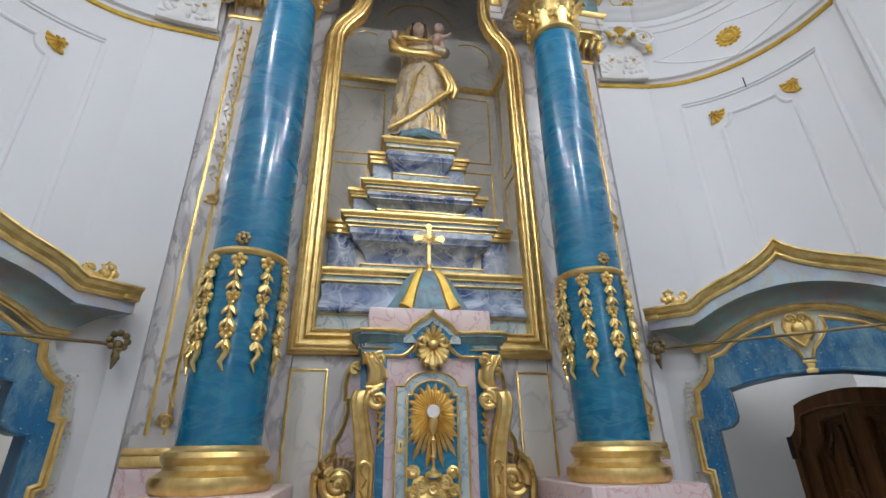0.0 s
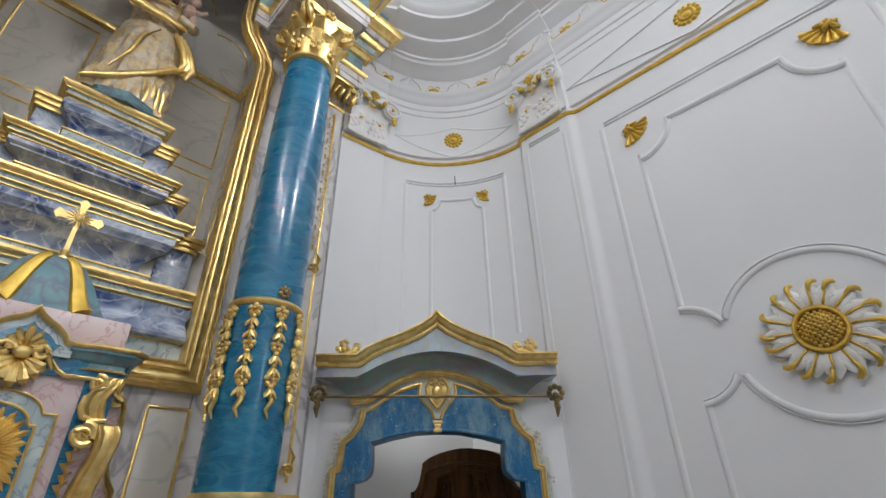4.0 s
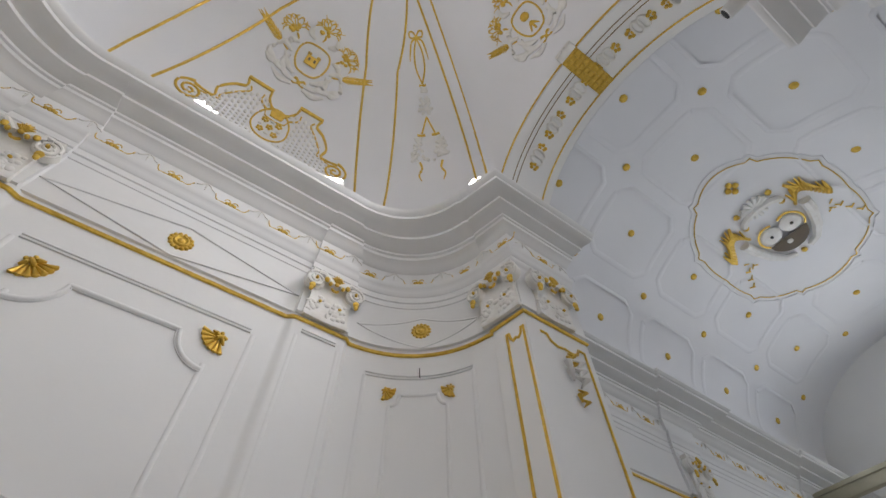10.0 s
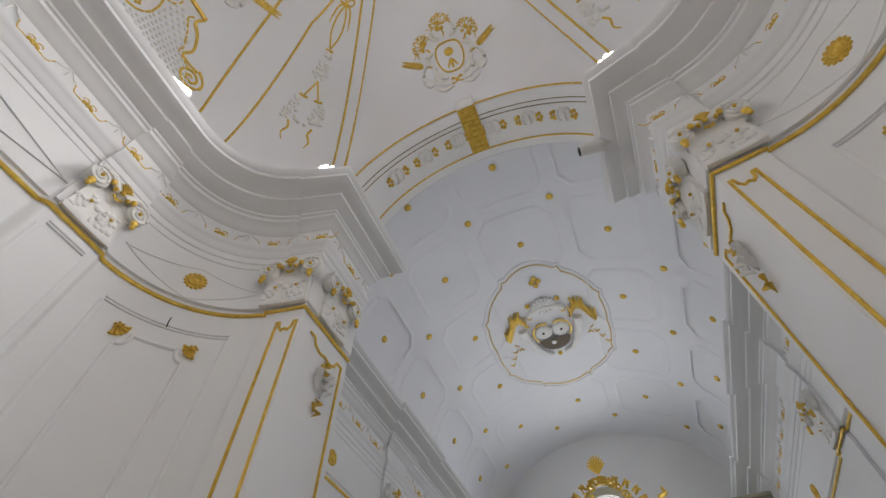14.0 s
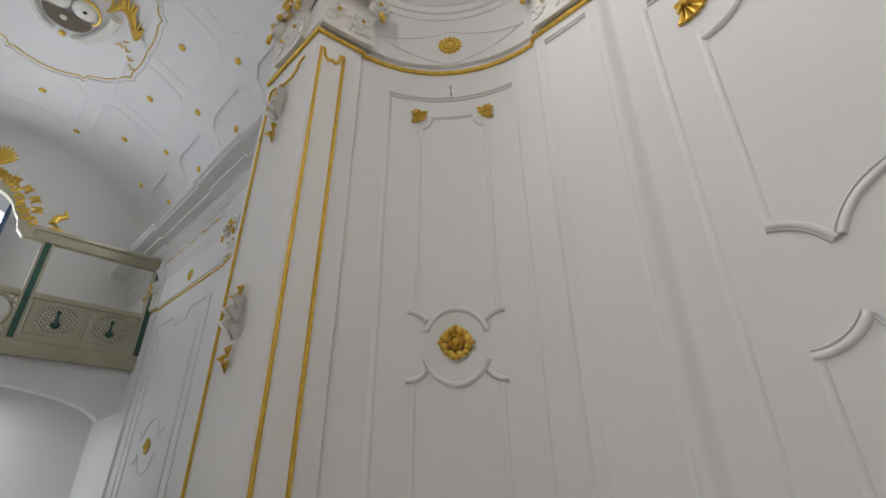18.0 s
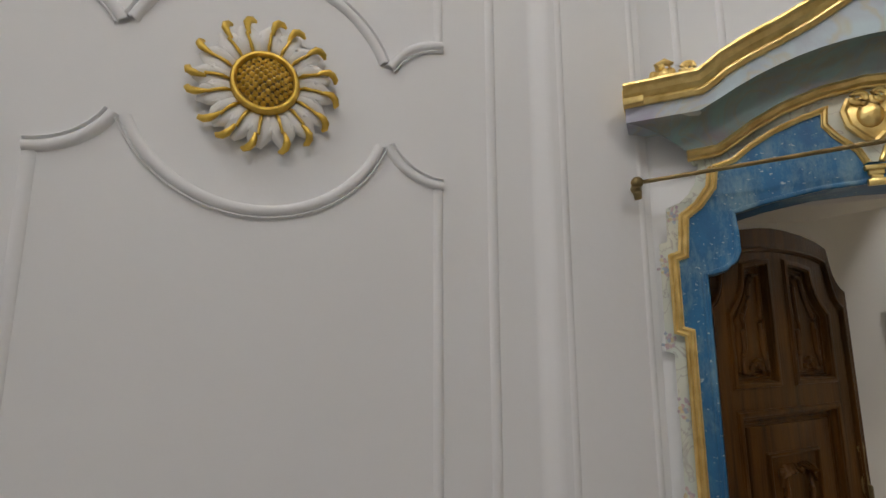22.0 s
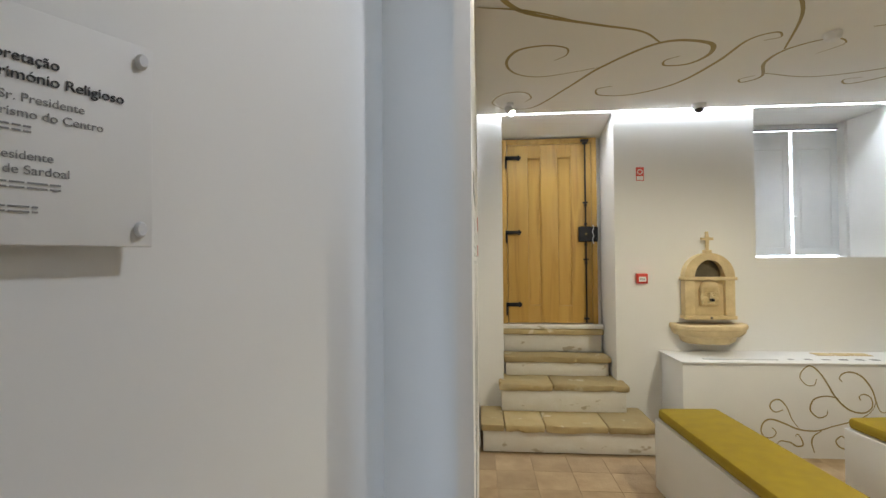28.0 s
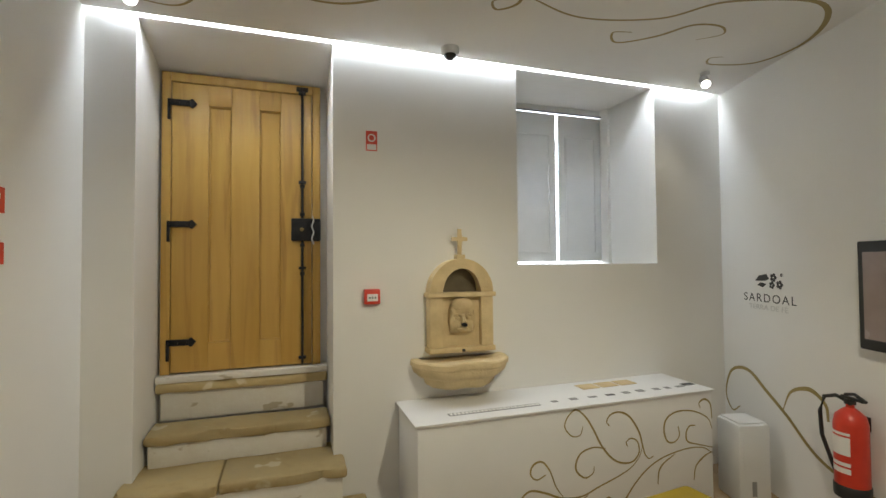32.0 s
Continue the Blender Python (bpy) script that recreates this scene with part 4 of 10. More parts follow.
for (za, *ka), (zb, *kb) in zip(keys[:-1], keys[1:]):
    n = max(1, round((zb - za) / 0.025))
    for j in range(n + (zb == 0.93)):
        t = j / n
        z = za + (zb - za) * t
        rx, ry, dx = (p + (q - p) * t for p, q in zip(ka, kb))
        row = []
        for i in range(N):
            a = 2 * math.pi * i / N
            soft = max(0.0, 0.72 - z) / 0.72
            # slanting pleats that gather at the hip, and a rolled hem
            s = math.sin(9 * a + 11 * z + 1.6 * math.sin(2 * a + 4 * z))
            f = 1 + soft * (0.10 * (1 - 2 * abs(s) ** 0.6) + 0.05 * math.sin(17 * a - 13 * z)) + 0.03 * math.sin(9 * a + 24 * z)
            f += 0.05 * noise.noise(Vector((3 * math.cos(a), 3 * math.sin(a), 9 * z)))
            row.append(Vector((AX + dx + rx * f * math.cos(a), 2.58 + ry * f * math.sin(a), 3.93 + z)))
        rows.append(row)
ring_faces(bm, rows, closed=True, caps=True)
tube(bm, [(AX + 0.11, 2.54, 4.74), (AX + 0.18, 2.48, 4.66), (AX + 0.15, 2.43, 4.62), (AX + 0.08, 2.42, 4.63)], 0.040, 9, [1, 1, 0.9, 0.7])
blob(bm, (AX, 2.52, 4.70), 0.105, 0.055, 0.085, seg=14)
nrobe = len(bm.faces)
for c, r in (((-0.012, -0.012, 1.00), (0.050, 0.056, 0.068)), ((-0.012, -0.062, 0.992), (0.010, 0.014, 0.016)), ((-0.012, -0.01, 0.925), (0.030, 0.032, 0.035)), ((0.135, -0.10, 0.955), (0.040, 0.040, 0.045)), ((0.125, -0.09, 0.855), (0.046, 0.042, 0.062)), ((0.115, -0.12, 0.79), (0.028, 0.06, 0.028)), ((0.155, -0.13, 0.765), (0.024, 0.028, 0.045)), ((-0.205, -0.16, 0.775), (0.018, 0.020, 0.030))):
    blob(bm, (AX + c[0], 2.58 + c[1], 3.93 + c[2]), *r, seg=14)
tube(bm, [(AX + 0.155, 2.47, 4.80), (AX + 0.19, 2.45, 4.79), (AX + 0.215, 2.43, 4.81)], 0.015, 7, [1, 0.9, 0.7])
tube(bm, [(AX + 0.095, 2.47, 4.80), (AX + 0.07, 2.45, 4.77), (AX + 0.06, 2.44, 4.74)], 0.015, 7, [1, 0.9, 0.7])
for k in range(4):
    tube(bm, [(AX - 0.213 + 0.009 * k, 2.42, 4.715), (AX - 0.222 + 0.012 * k, 2.412, 4.745)], 0.005, 5)
nflesh = len(bm.faces)
# hair under a pale veil
blob(bm, (AX - 0.012, 2.600, 4.945), 0.060, 0.056, 0.075, seg=14)
for s in (-1, 1):
    tube(bm, [(AX - 0.012 + 0.010 * s, 2.562, 4.998), (AX - 0.012 + 0.044 * s, 2.545, 4.965), (AX - 0.012 + 0.054 * s, 2.56, 4.91), (AX - 0.012 + 0.060 * s, 2.55, 4.85)], 0.016, 8, [0.7, 1, 1, 0.5])
blob(bm, (AX + 0.137, 2.50, 4.905), 0.041, 0.038, 0.038, seg=12)
nhair = len(bm.faces)
lathe(bm, [(0.15, 0), (0.155, 0.006), (0.12, 0.012)], seg=28, m=pose(AX - 0.06, 2.68, 4.88, 90, 0, 0))
for s in (-1, 1):
    tube(bm, [(AX - 0.012 + 0.02 * s, 2.60, 5.022), (AX - 0.012 + 0.068 * s, 2.585, 4.97), (AX - 0.012 + 0.080 * s, 2.59, 4.88), (AX - 0.012 + 0.11 * s, 2.58, 4.78)], 0.018, 8, [0.7, 1, 1, 0.8], 0.6, (0, 1, 0))
# raised sleeve with its hanging fold, sash, gathered drape and the rolled hem of the mantle
tube(bm, [(AX - 0.09, 2.53, 4.765), (AX - 0.16, 2.48, 4.70), (AX - 0.20, 2.43, 4.68)], 0.046, 10, [0.9, 1.1, 0.8])
tube(bm, [(AX - 0.225, 2.44, 4.68), (AX - 0.205, 2.43, 4.60), (AX - 0.10, 2.425, 4.575), (AX + 0.04, 2.42, 4.575), (AX + 0.14, 2.45, 4.59)], 0.040, 9, [0.5, 1.1, 0.9, 0.7, 0.5], 0.7, (0, 1, 0))
tube(bm, [(AX - 0.16, 2.44, 4.73), (AX - 0.06, 2.43, 4.705), (AX + 0.04, 2.44, 4.72)], 0.020, 8, [0.5, 1, 0.4])
for k, (x, z) in enumerate(((0.0, 0.0), (0.026, -0.012), (0.050, -0.03))):
    tube(bm, [(AX + 0.10 + x, 2.47 - 0.01 * k, 4.54 + z), (AX + 0.165 + x, 2.455, 4.44 + z), (AX + 0.20 + x, 2.46, 4.34 + z), (AX + 0.175 + x, 2.465, 4.27 + z)], 0.024, 8, [0.6, 1, 1.1, 0.4])
tube(bm, [(AX + 0.235, 2.46, 4.30), (AX + 0.15, 2.44, 4.25), (AX + 0.04, 2.43, 4.13), (AX - 0.08, 2.43, 4.02), (AX - 0.215, 2.47, 3.955)], 0.022, 8, [0.6, 1, 0.9, 1, 0.7])
tube(bm, [(AX + 0.02, 2.44, 4.48), (AX - 0.05, 2.425, 4.36), (AX - 0.07, 2.425, 4.22), (AX - 0.13, 2.435, 4.06)], 0.012, 7, [0.3, 1, 0.9, 0.3])
for k in range(5):
    tube(bm, [(AX + 0.045 + 0.026 * k, 2.44 + 0.004 * k, 4.10 - 0.005 * k), (AX + 0.050 + 0.028 * k, 2.435 + 0.006 * k, 4.03), (AX + 0.045 + 0.030 * k, 2.445 + 0.008 * k, 3.95)], 0.010, 6, [0.5, 1, 0.7])
for i, f in enumerate(bm.faces):
    f.material_index = 0 if i < nrobe else 1 if i < nflesh else 3 if i < nhair else 2
bmesh.ops.transform(bm, matrix=Matrix.Translation((AX, 2.58, 3.868)) @ Matrix.Diagonal((1.06, 1.0, 1.115, 1)) @ Matrix.Translation((-AX, -2.58, -3.93)), verts=bm.verts)
statue = part("statue", bm, ROBE, None, smooth=60)
statue.data.materials.append(FLESH)
statue.data.materials.append(GOLD)
statue.data.materials.append(HAIR)
tagged(statue, "gilded painted wooden statue of a robed figure on the throne", "statue")

# tabernacle
tab = thing("tabernacle", pose(0, 0, 0), "pink marbled tabernacle with gilded scrolls and sunburst door", "tabernacle")
part("body", boxes((AX - 0.29, AX + 0.29, 1.985, 2.19, 1.10, 2.27)), PINK, tab, "pink marbled body")
part("altar_block", boxes((AX - 0.55, AX + 0.55, 1.70, 2.19, FLOOR, 1.10), bevel=0.01), PINK, tab)


def flat_scroll(bm, cx, cz, r, y, turn, sx, a0=60, thick=0.022, coil=1.9):
    """A coiled scroll: a raised spiral on a round eye."""
    pts = spiral(cx, cz, r, r * 0.12, a0, turn * coil, 40)
    n = len(pts) - 1
    tube(bm, [(AX + sx * x, y, z) for x, z in pts], thick, 8, [1 - 0.45 * i / n for i in range(n + 1)])
    lathe(bm, [(0.0, 0.0), (r * 0.95, 0.0), (r * 0.9, 0.006), (0.0, 0.010)], seg=24, m=pose(AX + sx * cx, y + 0.012, cz, 90, 0, 0))
    blob(bm, (AX + sx * cx, y - 0.012, cz), r * 0.16, 0.014, r * 0.16, seg=8)


for sx in (-1, 1):
    a, b = sorted((AX + sx * 0.240, AX + sx * 0.207))
    part("blue_strip", boxes((a, b, 1.974, 1.984, 1.1, 2.22)), BLUECOL, tab)
    a, b = sorted((AX + sx * 0.322, AX + sx * 0.296))
    part("blue_strip", boxes((a, b, 2.05, 2.19, 1.1, 2.22)), BLUECOL, tab)
    # curved pink wings with a gilded edge
    rim = [(0.330, 2.215), (0.352, 2.212), (0.372, 2.19), (0.384, 2.16), (0.390, 2.10), (0.386, 2.05), (0.372, 2.048), (0.374, 1.99), (0.384, 1.94), (0.404, 1.89), (0.424, 1.862), (0.424, 1.825), (0.444, 1.808), (0.470, 1.785), (0.490, 1.745)]
    w = [(0.29, 1.1), (0.50, 1.1), (0.50, 1.70)] + rim[::-1] + [(0.29, 2.215)]
    part("wing", slab(bmesh.new(), [(AX + sx * x, z) for x, z in (w if sx > 0 else w[::-1])], 0.06, pose(0, 2.19, 0)), PINK, tab)
    part("gilt_edge", bead(bmesh.new(), [(AX + sx * x, z) for x, z in rim], 0.024, 0.024, pose(0, 2.13, 0)), GOLD, tab, "gilded curved edge")
    bm = bmesh.new()
    tube(bm, [(AX + sx * x, 2.11, z) for x, z in spiral(0.352, 2.185, 0.026, 0.006, 80, 1.3, 16)], 0.012, 7)
    part("edge_scroll", bm, GOLD, tab)
    bm = bmesh.new()
    flat_scroll(bm, 0.392, 1.695, 0.072, 2.09, -1, sx, 70, 0.020)
    tube(bm, [(AX + sx * x, 2.11, z) for x, z in ((0.470, 1.785), (0.492, 1.74), (0.494, 1.68), (0.482, 1.60), (0.45, 1.52))], 0.018, 8)
    for i in range(9):
        a = radians(8 + i * 17)
        ca, sa = math.cos(a), math.sin(a)
        leaf_strip(bm, [(AX + sx * (0.392 + 0.070 * ca), 2.10, 1.70 + 0.070 * sa), (AX + sx * (0.392 + 0.092 * ca), 2.082, 1.70 + 0.10 * sa), (AX + sx * (0.392 + 0.104 * math.cos(a + 0.12)), 2.10, 1.70 + 0.118 * math.sin(a + 0.12))], 0.015, 0.9)
    part("volute", bm, GOLD, tab, "large gilded volute with a leaf crest")
    # upright console: an S-shaped scroll over a larger one, on a fluted stem
    def band(bm, rows, ends=True):
        """A swept band with raised edges; rows of (inner x, outer x, front y, z)."""
        across = ((0.0, 0.02), (0.0, 0.004), (0.10, -0.006), (0.22, -0.004), (0.32, 0.004), (0.5, 0.0), (0.68, 0.004), (0.78, -0.004), (0.90, -0.006), (1.0, 0.004), (1.0, 0.02))
        ring_faces(bm, [[Vector((AX + sx * (x0 + (x1 - x0) * u), y + h, z)) for u, h in across] for x0, x1, y, z in rows], caps=ends)
    bm = bmesh.new()
    flat_scroll(bm, 0.242, 2.206, 0.028, 1.930, -1, sx, 110, 0.011, 1.7)
    for x in (0.285, 0.300, 0.315):
        lathe(bm, [(0.0, -0.007), (0.022, -0.007), (0.028, 0.0), (0.022, 0.007), (0.0, 0.007)], seg=16, m=pose(AX + sx * x, 1.945, 2.206, 0, 90, 0))
    band(bm, [(0.262, 0.322, 1.925, 2.232), (0.232, 0.300, 1.924, 2.190), (0.214, 0.285, 1.930, 2.155), (0.216, 0.288, 1.938, 2.120), (0.232, 0.300, 1.946, 2.085)])
    tube(bm, [(AX + sx * x, 1.930, z) for x, z in ((0.216, 2.16), (0.212, 2.12), (0.226, 2.090), (0.256, 2.078), (0.300, 2.084))], 0.011, 8, [0.6, 1, 1.1, 1, 0.5])
    part("upper_console", bm, GOLD, tab, "small gilded scroll bracket")
    bm = bmesh.new()
    flat_scroll(bm, 0.245, 2.030, 0.040, 1.925, -1, sx, 100, 0.015)
    band(bm, [(0.262, 0.335, 1.945, 2.074), (0.272, 0.350, 1.918, 2.066), (0.280, 0.358, 1.906, 2.04), (0.284, 0.358, 1.908, 2.0), (0.278, 0.352, 1.918, 1.96), (0.266, 0.343, 1.932, 1.91), (0.256, 0.336, 1.943, 1.865), (0.250, 0.336, 1.948, 1.82)])
    for i, z in enumerate((1.985, 1.95, 1.915, 1.885)):
        leaf_strip(bm, [(AX + sx * 0.250, 1.945, z), (AX + sx * (0.226 - 0.006 * (i % 2)), 1.930, z - 0.012), (AX + sx * 0.238, 1.945, z - 0.042)], 0.016, 0.8)
    part("console", bm, GOLD, tab, "gilded S-shaped scroll console")
    bm = bmesh.new()
    band(bm, [(0.248, 0.330, 1.945, 1.832), (0.246, 0.326, 1.953, 1.78), (0.246, 0.320, 1.956, 1.70), (0.246, 0.315, 1.958, 1.50)])
    for i in range(8):
        z = 1.77 - i * 0.036
        leaf_strip(bm, [(AX + sx * 0.290, 1.950, z), (AX + sx * (0.290 + 0.012 * (-1) ** i), 1.934, z - 0.014), (AX + sx * 0.288, 1.950, z - 0.042)], 0.014)
    tube(bm, [(AX + sx * x, 1.945, z) for x, z in arc(0.286, 1.765, 0.020, 10, 170, 8)], 0.007, 6)
    part("console_stem", bm, GOLD, tab, "gilded fluted stem with leaves")
# door with chalice and rays
pts = [(0.162, 1.1), (0.162, 2.092), (0.124, 2.092)] + arc(0, 2.092, 0.118, 4, 176, 16, 0.066) + [(-0.124, 2.092), (-0.162, 2.092), (-0.162, 1.1)]
part("door_surround", slab(bmesh.new(), [(AX + x, z) for x, z in pts], 0.018, pose(0, 1.984, 0)), GREYMARBLE, tab, "pale green marbled door surround")
part("gilt_bead", bead(bmesh.new(), [(AX + x, z) for x, z in pts], 0.010, 0.010, pose(0, 1.967, 0)), GOLD, tab)
pts = [(0.113, 1.1), (0.113, 2.052), (0.097, 2.052)] + arc(0, 2.052, 0.092, 4, 176, 14, 0.064) + [(-0.097, 2.052), (-0.113, 2.052), (-0.113, 1.1)]
door = part("tabernacle_door", slab(bmesh.new(), [(AX + x, z) for x, z in pts], 0.008, pose(0, 1.966, 0)), BLUECOL, tab, "blue marbled tabernacle door")
part("gilt_bead", bead(bmesh.new(), [(AX + x, z) for x, z in pts], 0.010, 0.009, pose(0, 1.958, 0)), GOLD, door)
for k in range(40):
    # flat bevelled blades of uneven length, longest downwards
    a = 2 * math.pi * (k + 0.25) / 40
    ca, sa = math.cos(a), math.sin(a)
    r = 0.118 if k % 2 else 0.096
    r *= 1.0 + (0.95 * max(0.0, -sa) ** 2) + 0.08 * max(0.0, sa) ** 2
    r = min(r, 0.109 / max(abs(ca), 0.30))
    w = 0.0105 if k % 2 else 0.0085
    bm = bmesh.new()
    base, tip = Vector((AX + 0.02 * ca, 1.952, 1.978 + 0.02 * sa)), Vector((AX + r * ca, 1.950, 1.978 + r * sa))
    side, ridge = Vector((-sa * w, 0, ca * w)), base.lerp(tip, 0.80) + Vector((0, -0.010, 0))
    wide = base.lerp(tip, 0.82)
    v = [bm.verts.new(p) for p in (base + side * 0.4, base - side * 0.4, wide - side, tip, wide + side, ridge, base + Vector((0, -0.008, 0)))]
    for q in ((1, 2, 5, 6), (2, 3, 5), (3, 4, 5), (4, 0, 6, 5)):
        bm.faces.new([v[i] for i in q])
    part("ray", bm, GOLD, door, smooth=None)
part("host", lathe(bmesh.new(), [(0.029, 0), (0.029, 0.008), (0.025, 0.012), (0.0, 0.013)], seg=28, m=pose(AX, 1.944, 1.982, 90, 0, 0)), STUCCO, door, "white round wafer")
bm = lathe(bmesh.new(), [(0.0, 1.955), (0.024, 1.955), (0.026, 1.93), (0.020, 1.902), (0.008, 1.890), (0.007, 1.880), (0.015, 1.866), (0.008, 1.85), (0.007, 1.815), (0.014, 1.80), (0.007, 1.788), (0.008, 1.76), (0.016, 1.748), (0.036, 1.738), (0.038, 1.724)], AX, 1.944, 18)
part("chalice", bm, GOLD, door, "gilded chalice")
bm = bmesh.new()
for x, z, r, t in ((-0.085, 1.745, 0.022, 1), (0.085, 1.74, 0.020, -1), (-0.05, 1.695, 0.028, -1), (0.0, 1.68, 0.026, 1), (0.05, 1.70, 0.026, -1), (-0.085, 1.665, 0.024, 1), (0.088, 1.672, 0.022, 1), (-0.03, 1.635, 0.03, -1), (0.035, 1.64, 0.028, 1), (-0.08, 1.60, 0.026, -1), (0.08, 1.61, 0.026, 1), (0.0, 1.59, 0.028, -1)):
    tube(bm, [(AX + q[0], 1.948, q[1]) for q in spiral(x, z, r, r * 0.2, 40 + 900 * x, t * 1.4, 16)], 0.010, 7)
    blob(bm, (AX + x, 1.957, z), r * 1.5, 0.016, r * 1.25, seg=10)
part("cloud_relief", bm, GOLD, door, "gilded clouds in relief")
bm = slab(bmesh.new(), [(-0.012, 1.815), (0.012, 1.815), (0.015, 1.83), (0.009, 1.845), (0.013, 1.862), (0, 1.872), (-0.013, 1.862), (-0.009, 1.845), (-0.015, 1.83)], 0.005, pose(AX - 0.138, 1.966, 0), 0.002)
plate = part("keyhole_plate", bm, GOLD, tab)
part("keyhole", boxes((AX - 0.141, AX - 0.135, 1.9595, 1.961, 1.838, 1.856)), BLACK, plate)
# blue frieze, broken entablature, shell
part("frieze", boxes((AX - 0.325, AX + 0.325, 1.972, 2.19, 2.222, 2.30)), BLUECOL, tab)
gb = [(AX - 0.31, 2.226), (AX - 0.14, 2.226), (AX - 0.115, 2.24), (AX - 0.085, 2.272), (AX - 0.05, 2.285), (AX, 2.29), (AX + 0.05, 2.285), (AX + 0.085, 2.272), (AX + 0.115, 2.24), (AX + 0.14, 2.226), (AX + 0.31, 2.226)]
part("gilt_bead", bead(bmesh.new(), gb, 0.014, 0.014, pose(0, 1.971, 0)), GOLD, tab)
for s in (-1, 1):
    x0, x1 = AX + s * 0.150, AX + s * 0.345
    mid = (x0 + x1) / 2
    line = [(AX + s * 0.345, 2.15), (AX + s * 0.345, 1.985), (AX + s * 0.318, 1.952), (mid - s * 0.03, 1.952), (AX + s * 0.165, 1.972), (AX + s * 0.128, 1.972)]
    if s < 0:
        line = line[::-1]
    bm = moulding(bmesh.new(), line, [(-0.04, 2.262), (-0.012, 2.266), (-0.012, 2.282), (0.004, 2.290), (0.012, 2.308), (0.026, 2.316), (0.028, 2.326), (-0.04, 2.326)])
    ent = part("entablature_block", bm, TEAL, tab, "green marbled cornice block")
    part("gilt_fillet", moulding(bmesh.new(), line, [(-0.04, 2.326), (0.032, 2.327), (0.040, 2.334), (0.040, 2.342), (-0.04, 2.342)]), GOLD, ent)
    part("gilt_fillet", moulding(bmesh.new(), line, [(-0.04, 2.255), (-0.006, 2.256), (-0.004, 2.261), (-0.012, 2.266), (-0.04, 2.266)]), GOLD, ent)
    part("block_core", boxes((*sorted((AX + s * 0.13, AX + s * 0.34)), 1.99, 2.19, 2.258, 2.34)), TEAL, ent)
ogee = [(-0.135, 2.336), (-0.112, 2.338), (-0.097, 2.362), (-0.07, 2.385), (-0.035, 2.403), (-0.015, 2.418), (0, 2.438), (0.015, 2.418), (0.035, 2.403), (0.07, 2.385), (0.097, 2.362), (0.112, 2.338), (0.135, 2.336)]
part("ogee_moulding", bead(bmesh.new(), [(AX + x, z) for x, z in ogee], 0.020, 0.028, pose(0, 1.957, 0)), GOLD, tab)
part("ogee_panel", slab(bmesh.new(), [(AX + x, z - 0.004) for x, z in ogee] + [(AX + 0.135, 2.285), (AX - 0.135, 2.285)], 0.03, pose(0, 1.985, 0)), GREYMARBLE, tab)
part("ogee_field", slab(bmesh.new(), [(AX + 0.72 * x, 2.30 + 0.66 * (z - 2.30)) for x, z in ogee] + [(AX + 0.075, 2.29), (AX - 0.075, 2.29)], 0.004, pose(0, 1.955, 0)), BLUECOL, tab)
bm = bmesh.new()
for k in range(7):
    # fluted lower lobe of the shell
    a = radians(-60 + 20 * k)
    r = 0.108 - 0.030 * abs(math.sin(a)) ** 1.5
    tube(bm, [(AX + r * f * math.sin(a), 1.953 - y, 2.272 - r * f * math.cos(a)) for f, y in ((0.1, 0.0), (0.5, 0.020), (0.85, 0.022), (1.0, 0.008))], 0.017, 7, [0.3, 0.75, 1.1, 0.6])
for k in range(7):
    a = radians(-72 + 24 * k)
    r = 0.092 - 0.012 * abs(k - 3)
    tube(bm, [(AX + r * f * math.sin(a), 1.953 - y, 2.280 + r * f * math.cos(a)) for f, y in ((0.1, 0.0), (0.5, 0.02), (0.85, 0.024), (1.0, 0.012))], 0.013, 7, [0.3, 0.8, 1.0, 0.5])
blob(bm, (AX, 1.932, 2.278), 0.028, 0.02, 0.022, seg=12)
for s in (-1, 1):
    tube(bm, [(AX + s * x, 1.932, z) for x, z in spiral(0.048, 2.282, 0.030, 0.006, 180, -1.3, 16)], 0.010, 7)
    leaf_strip(bm, [(AX + s * 0.03, 1.945, 2.285), (AX + s * 0.075, 1.94, 2.275), (AX + s * 0.095, 1.95, 2.235)], 0.016, 0.8)
part("shell", bm, GOLD, tab, "gilded shell cartouche")
part("attic", boxes((AX - 0.300, AX + 0.300, 2.005, 2.19, 2.342, 2.468), bevel=0.010), PINK, tab)
# little ribbed dome
prof = [(1.0, 0), (0.93, 0.018), (0.80, 0.066), (0.66, 0.13), (0.52, 0.18), (0.40, 0.212), (0.26, 0.232)]
seg8 = [(-1, -0.42), (-0.55, -1), (0.55, -1), (1, -0.42), (1, 0.6), (-1, 0.6)]
rows = [[Vector((AX + 0.225 * x * f, 2.12 + 0.10 * y * f, 2.470 + z)) for x, y in seg8] for f, z in prof]
bm = bmesh.new()
ring_faces(bm, rows, closed=True, caps=True)
dome = part("dome", bm, TEAL, tab, "teal marbled dome", 20)
for i in (1, 2):
    part("dome_rib", tube(bmesh.new(), [r[i] + Vector((0, -0.003, 0)) for r in rows], 0.034, 8, [1.15, 1.0, 0.85, 0.72, 0.62, 0.55, 0.45], 0.6, (0, 1, 0)), GILT, dome)
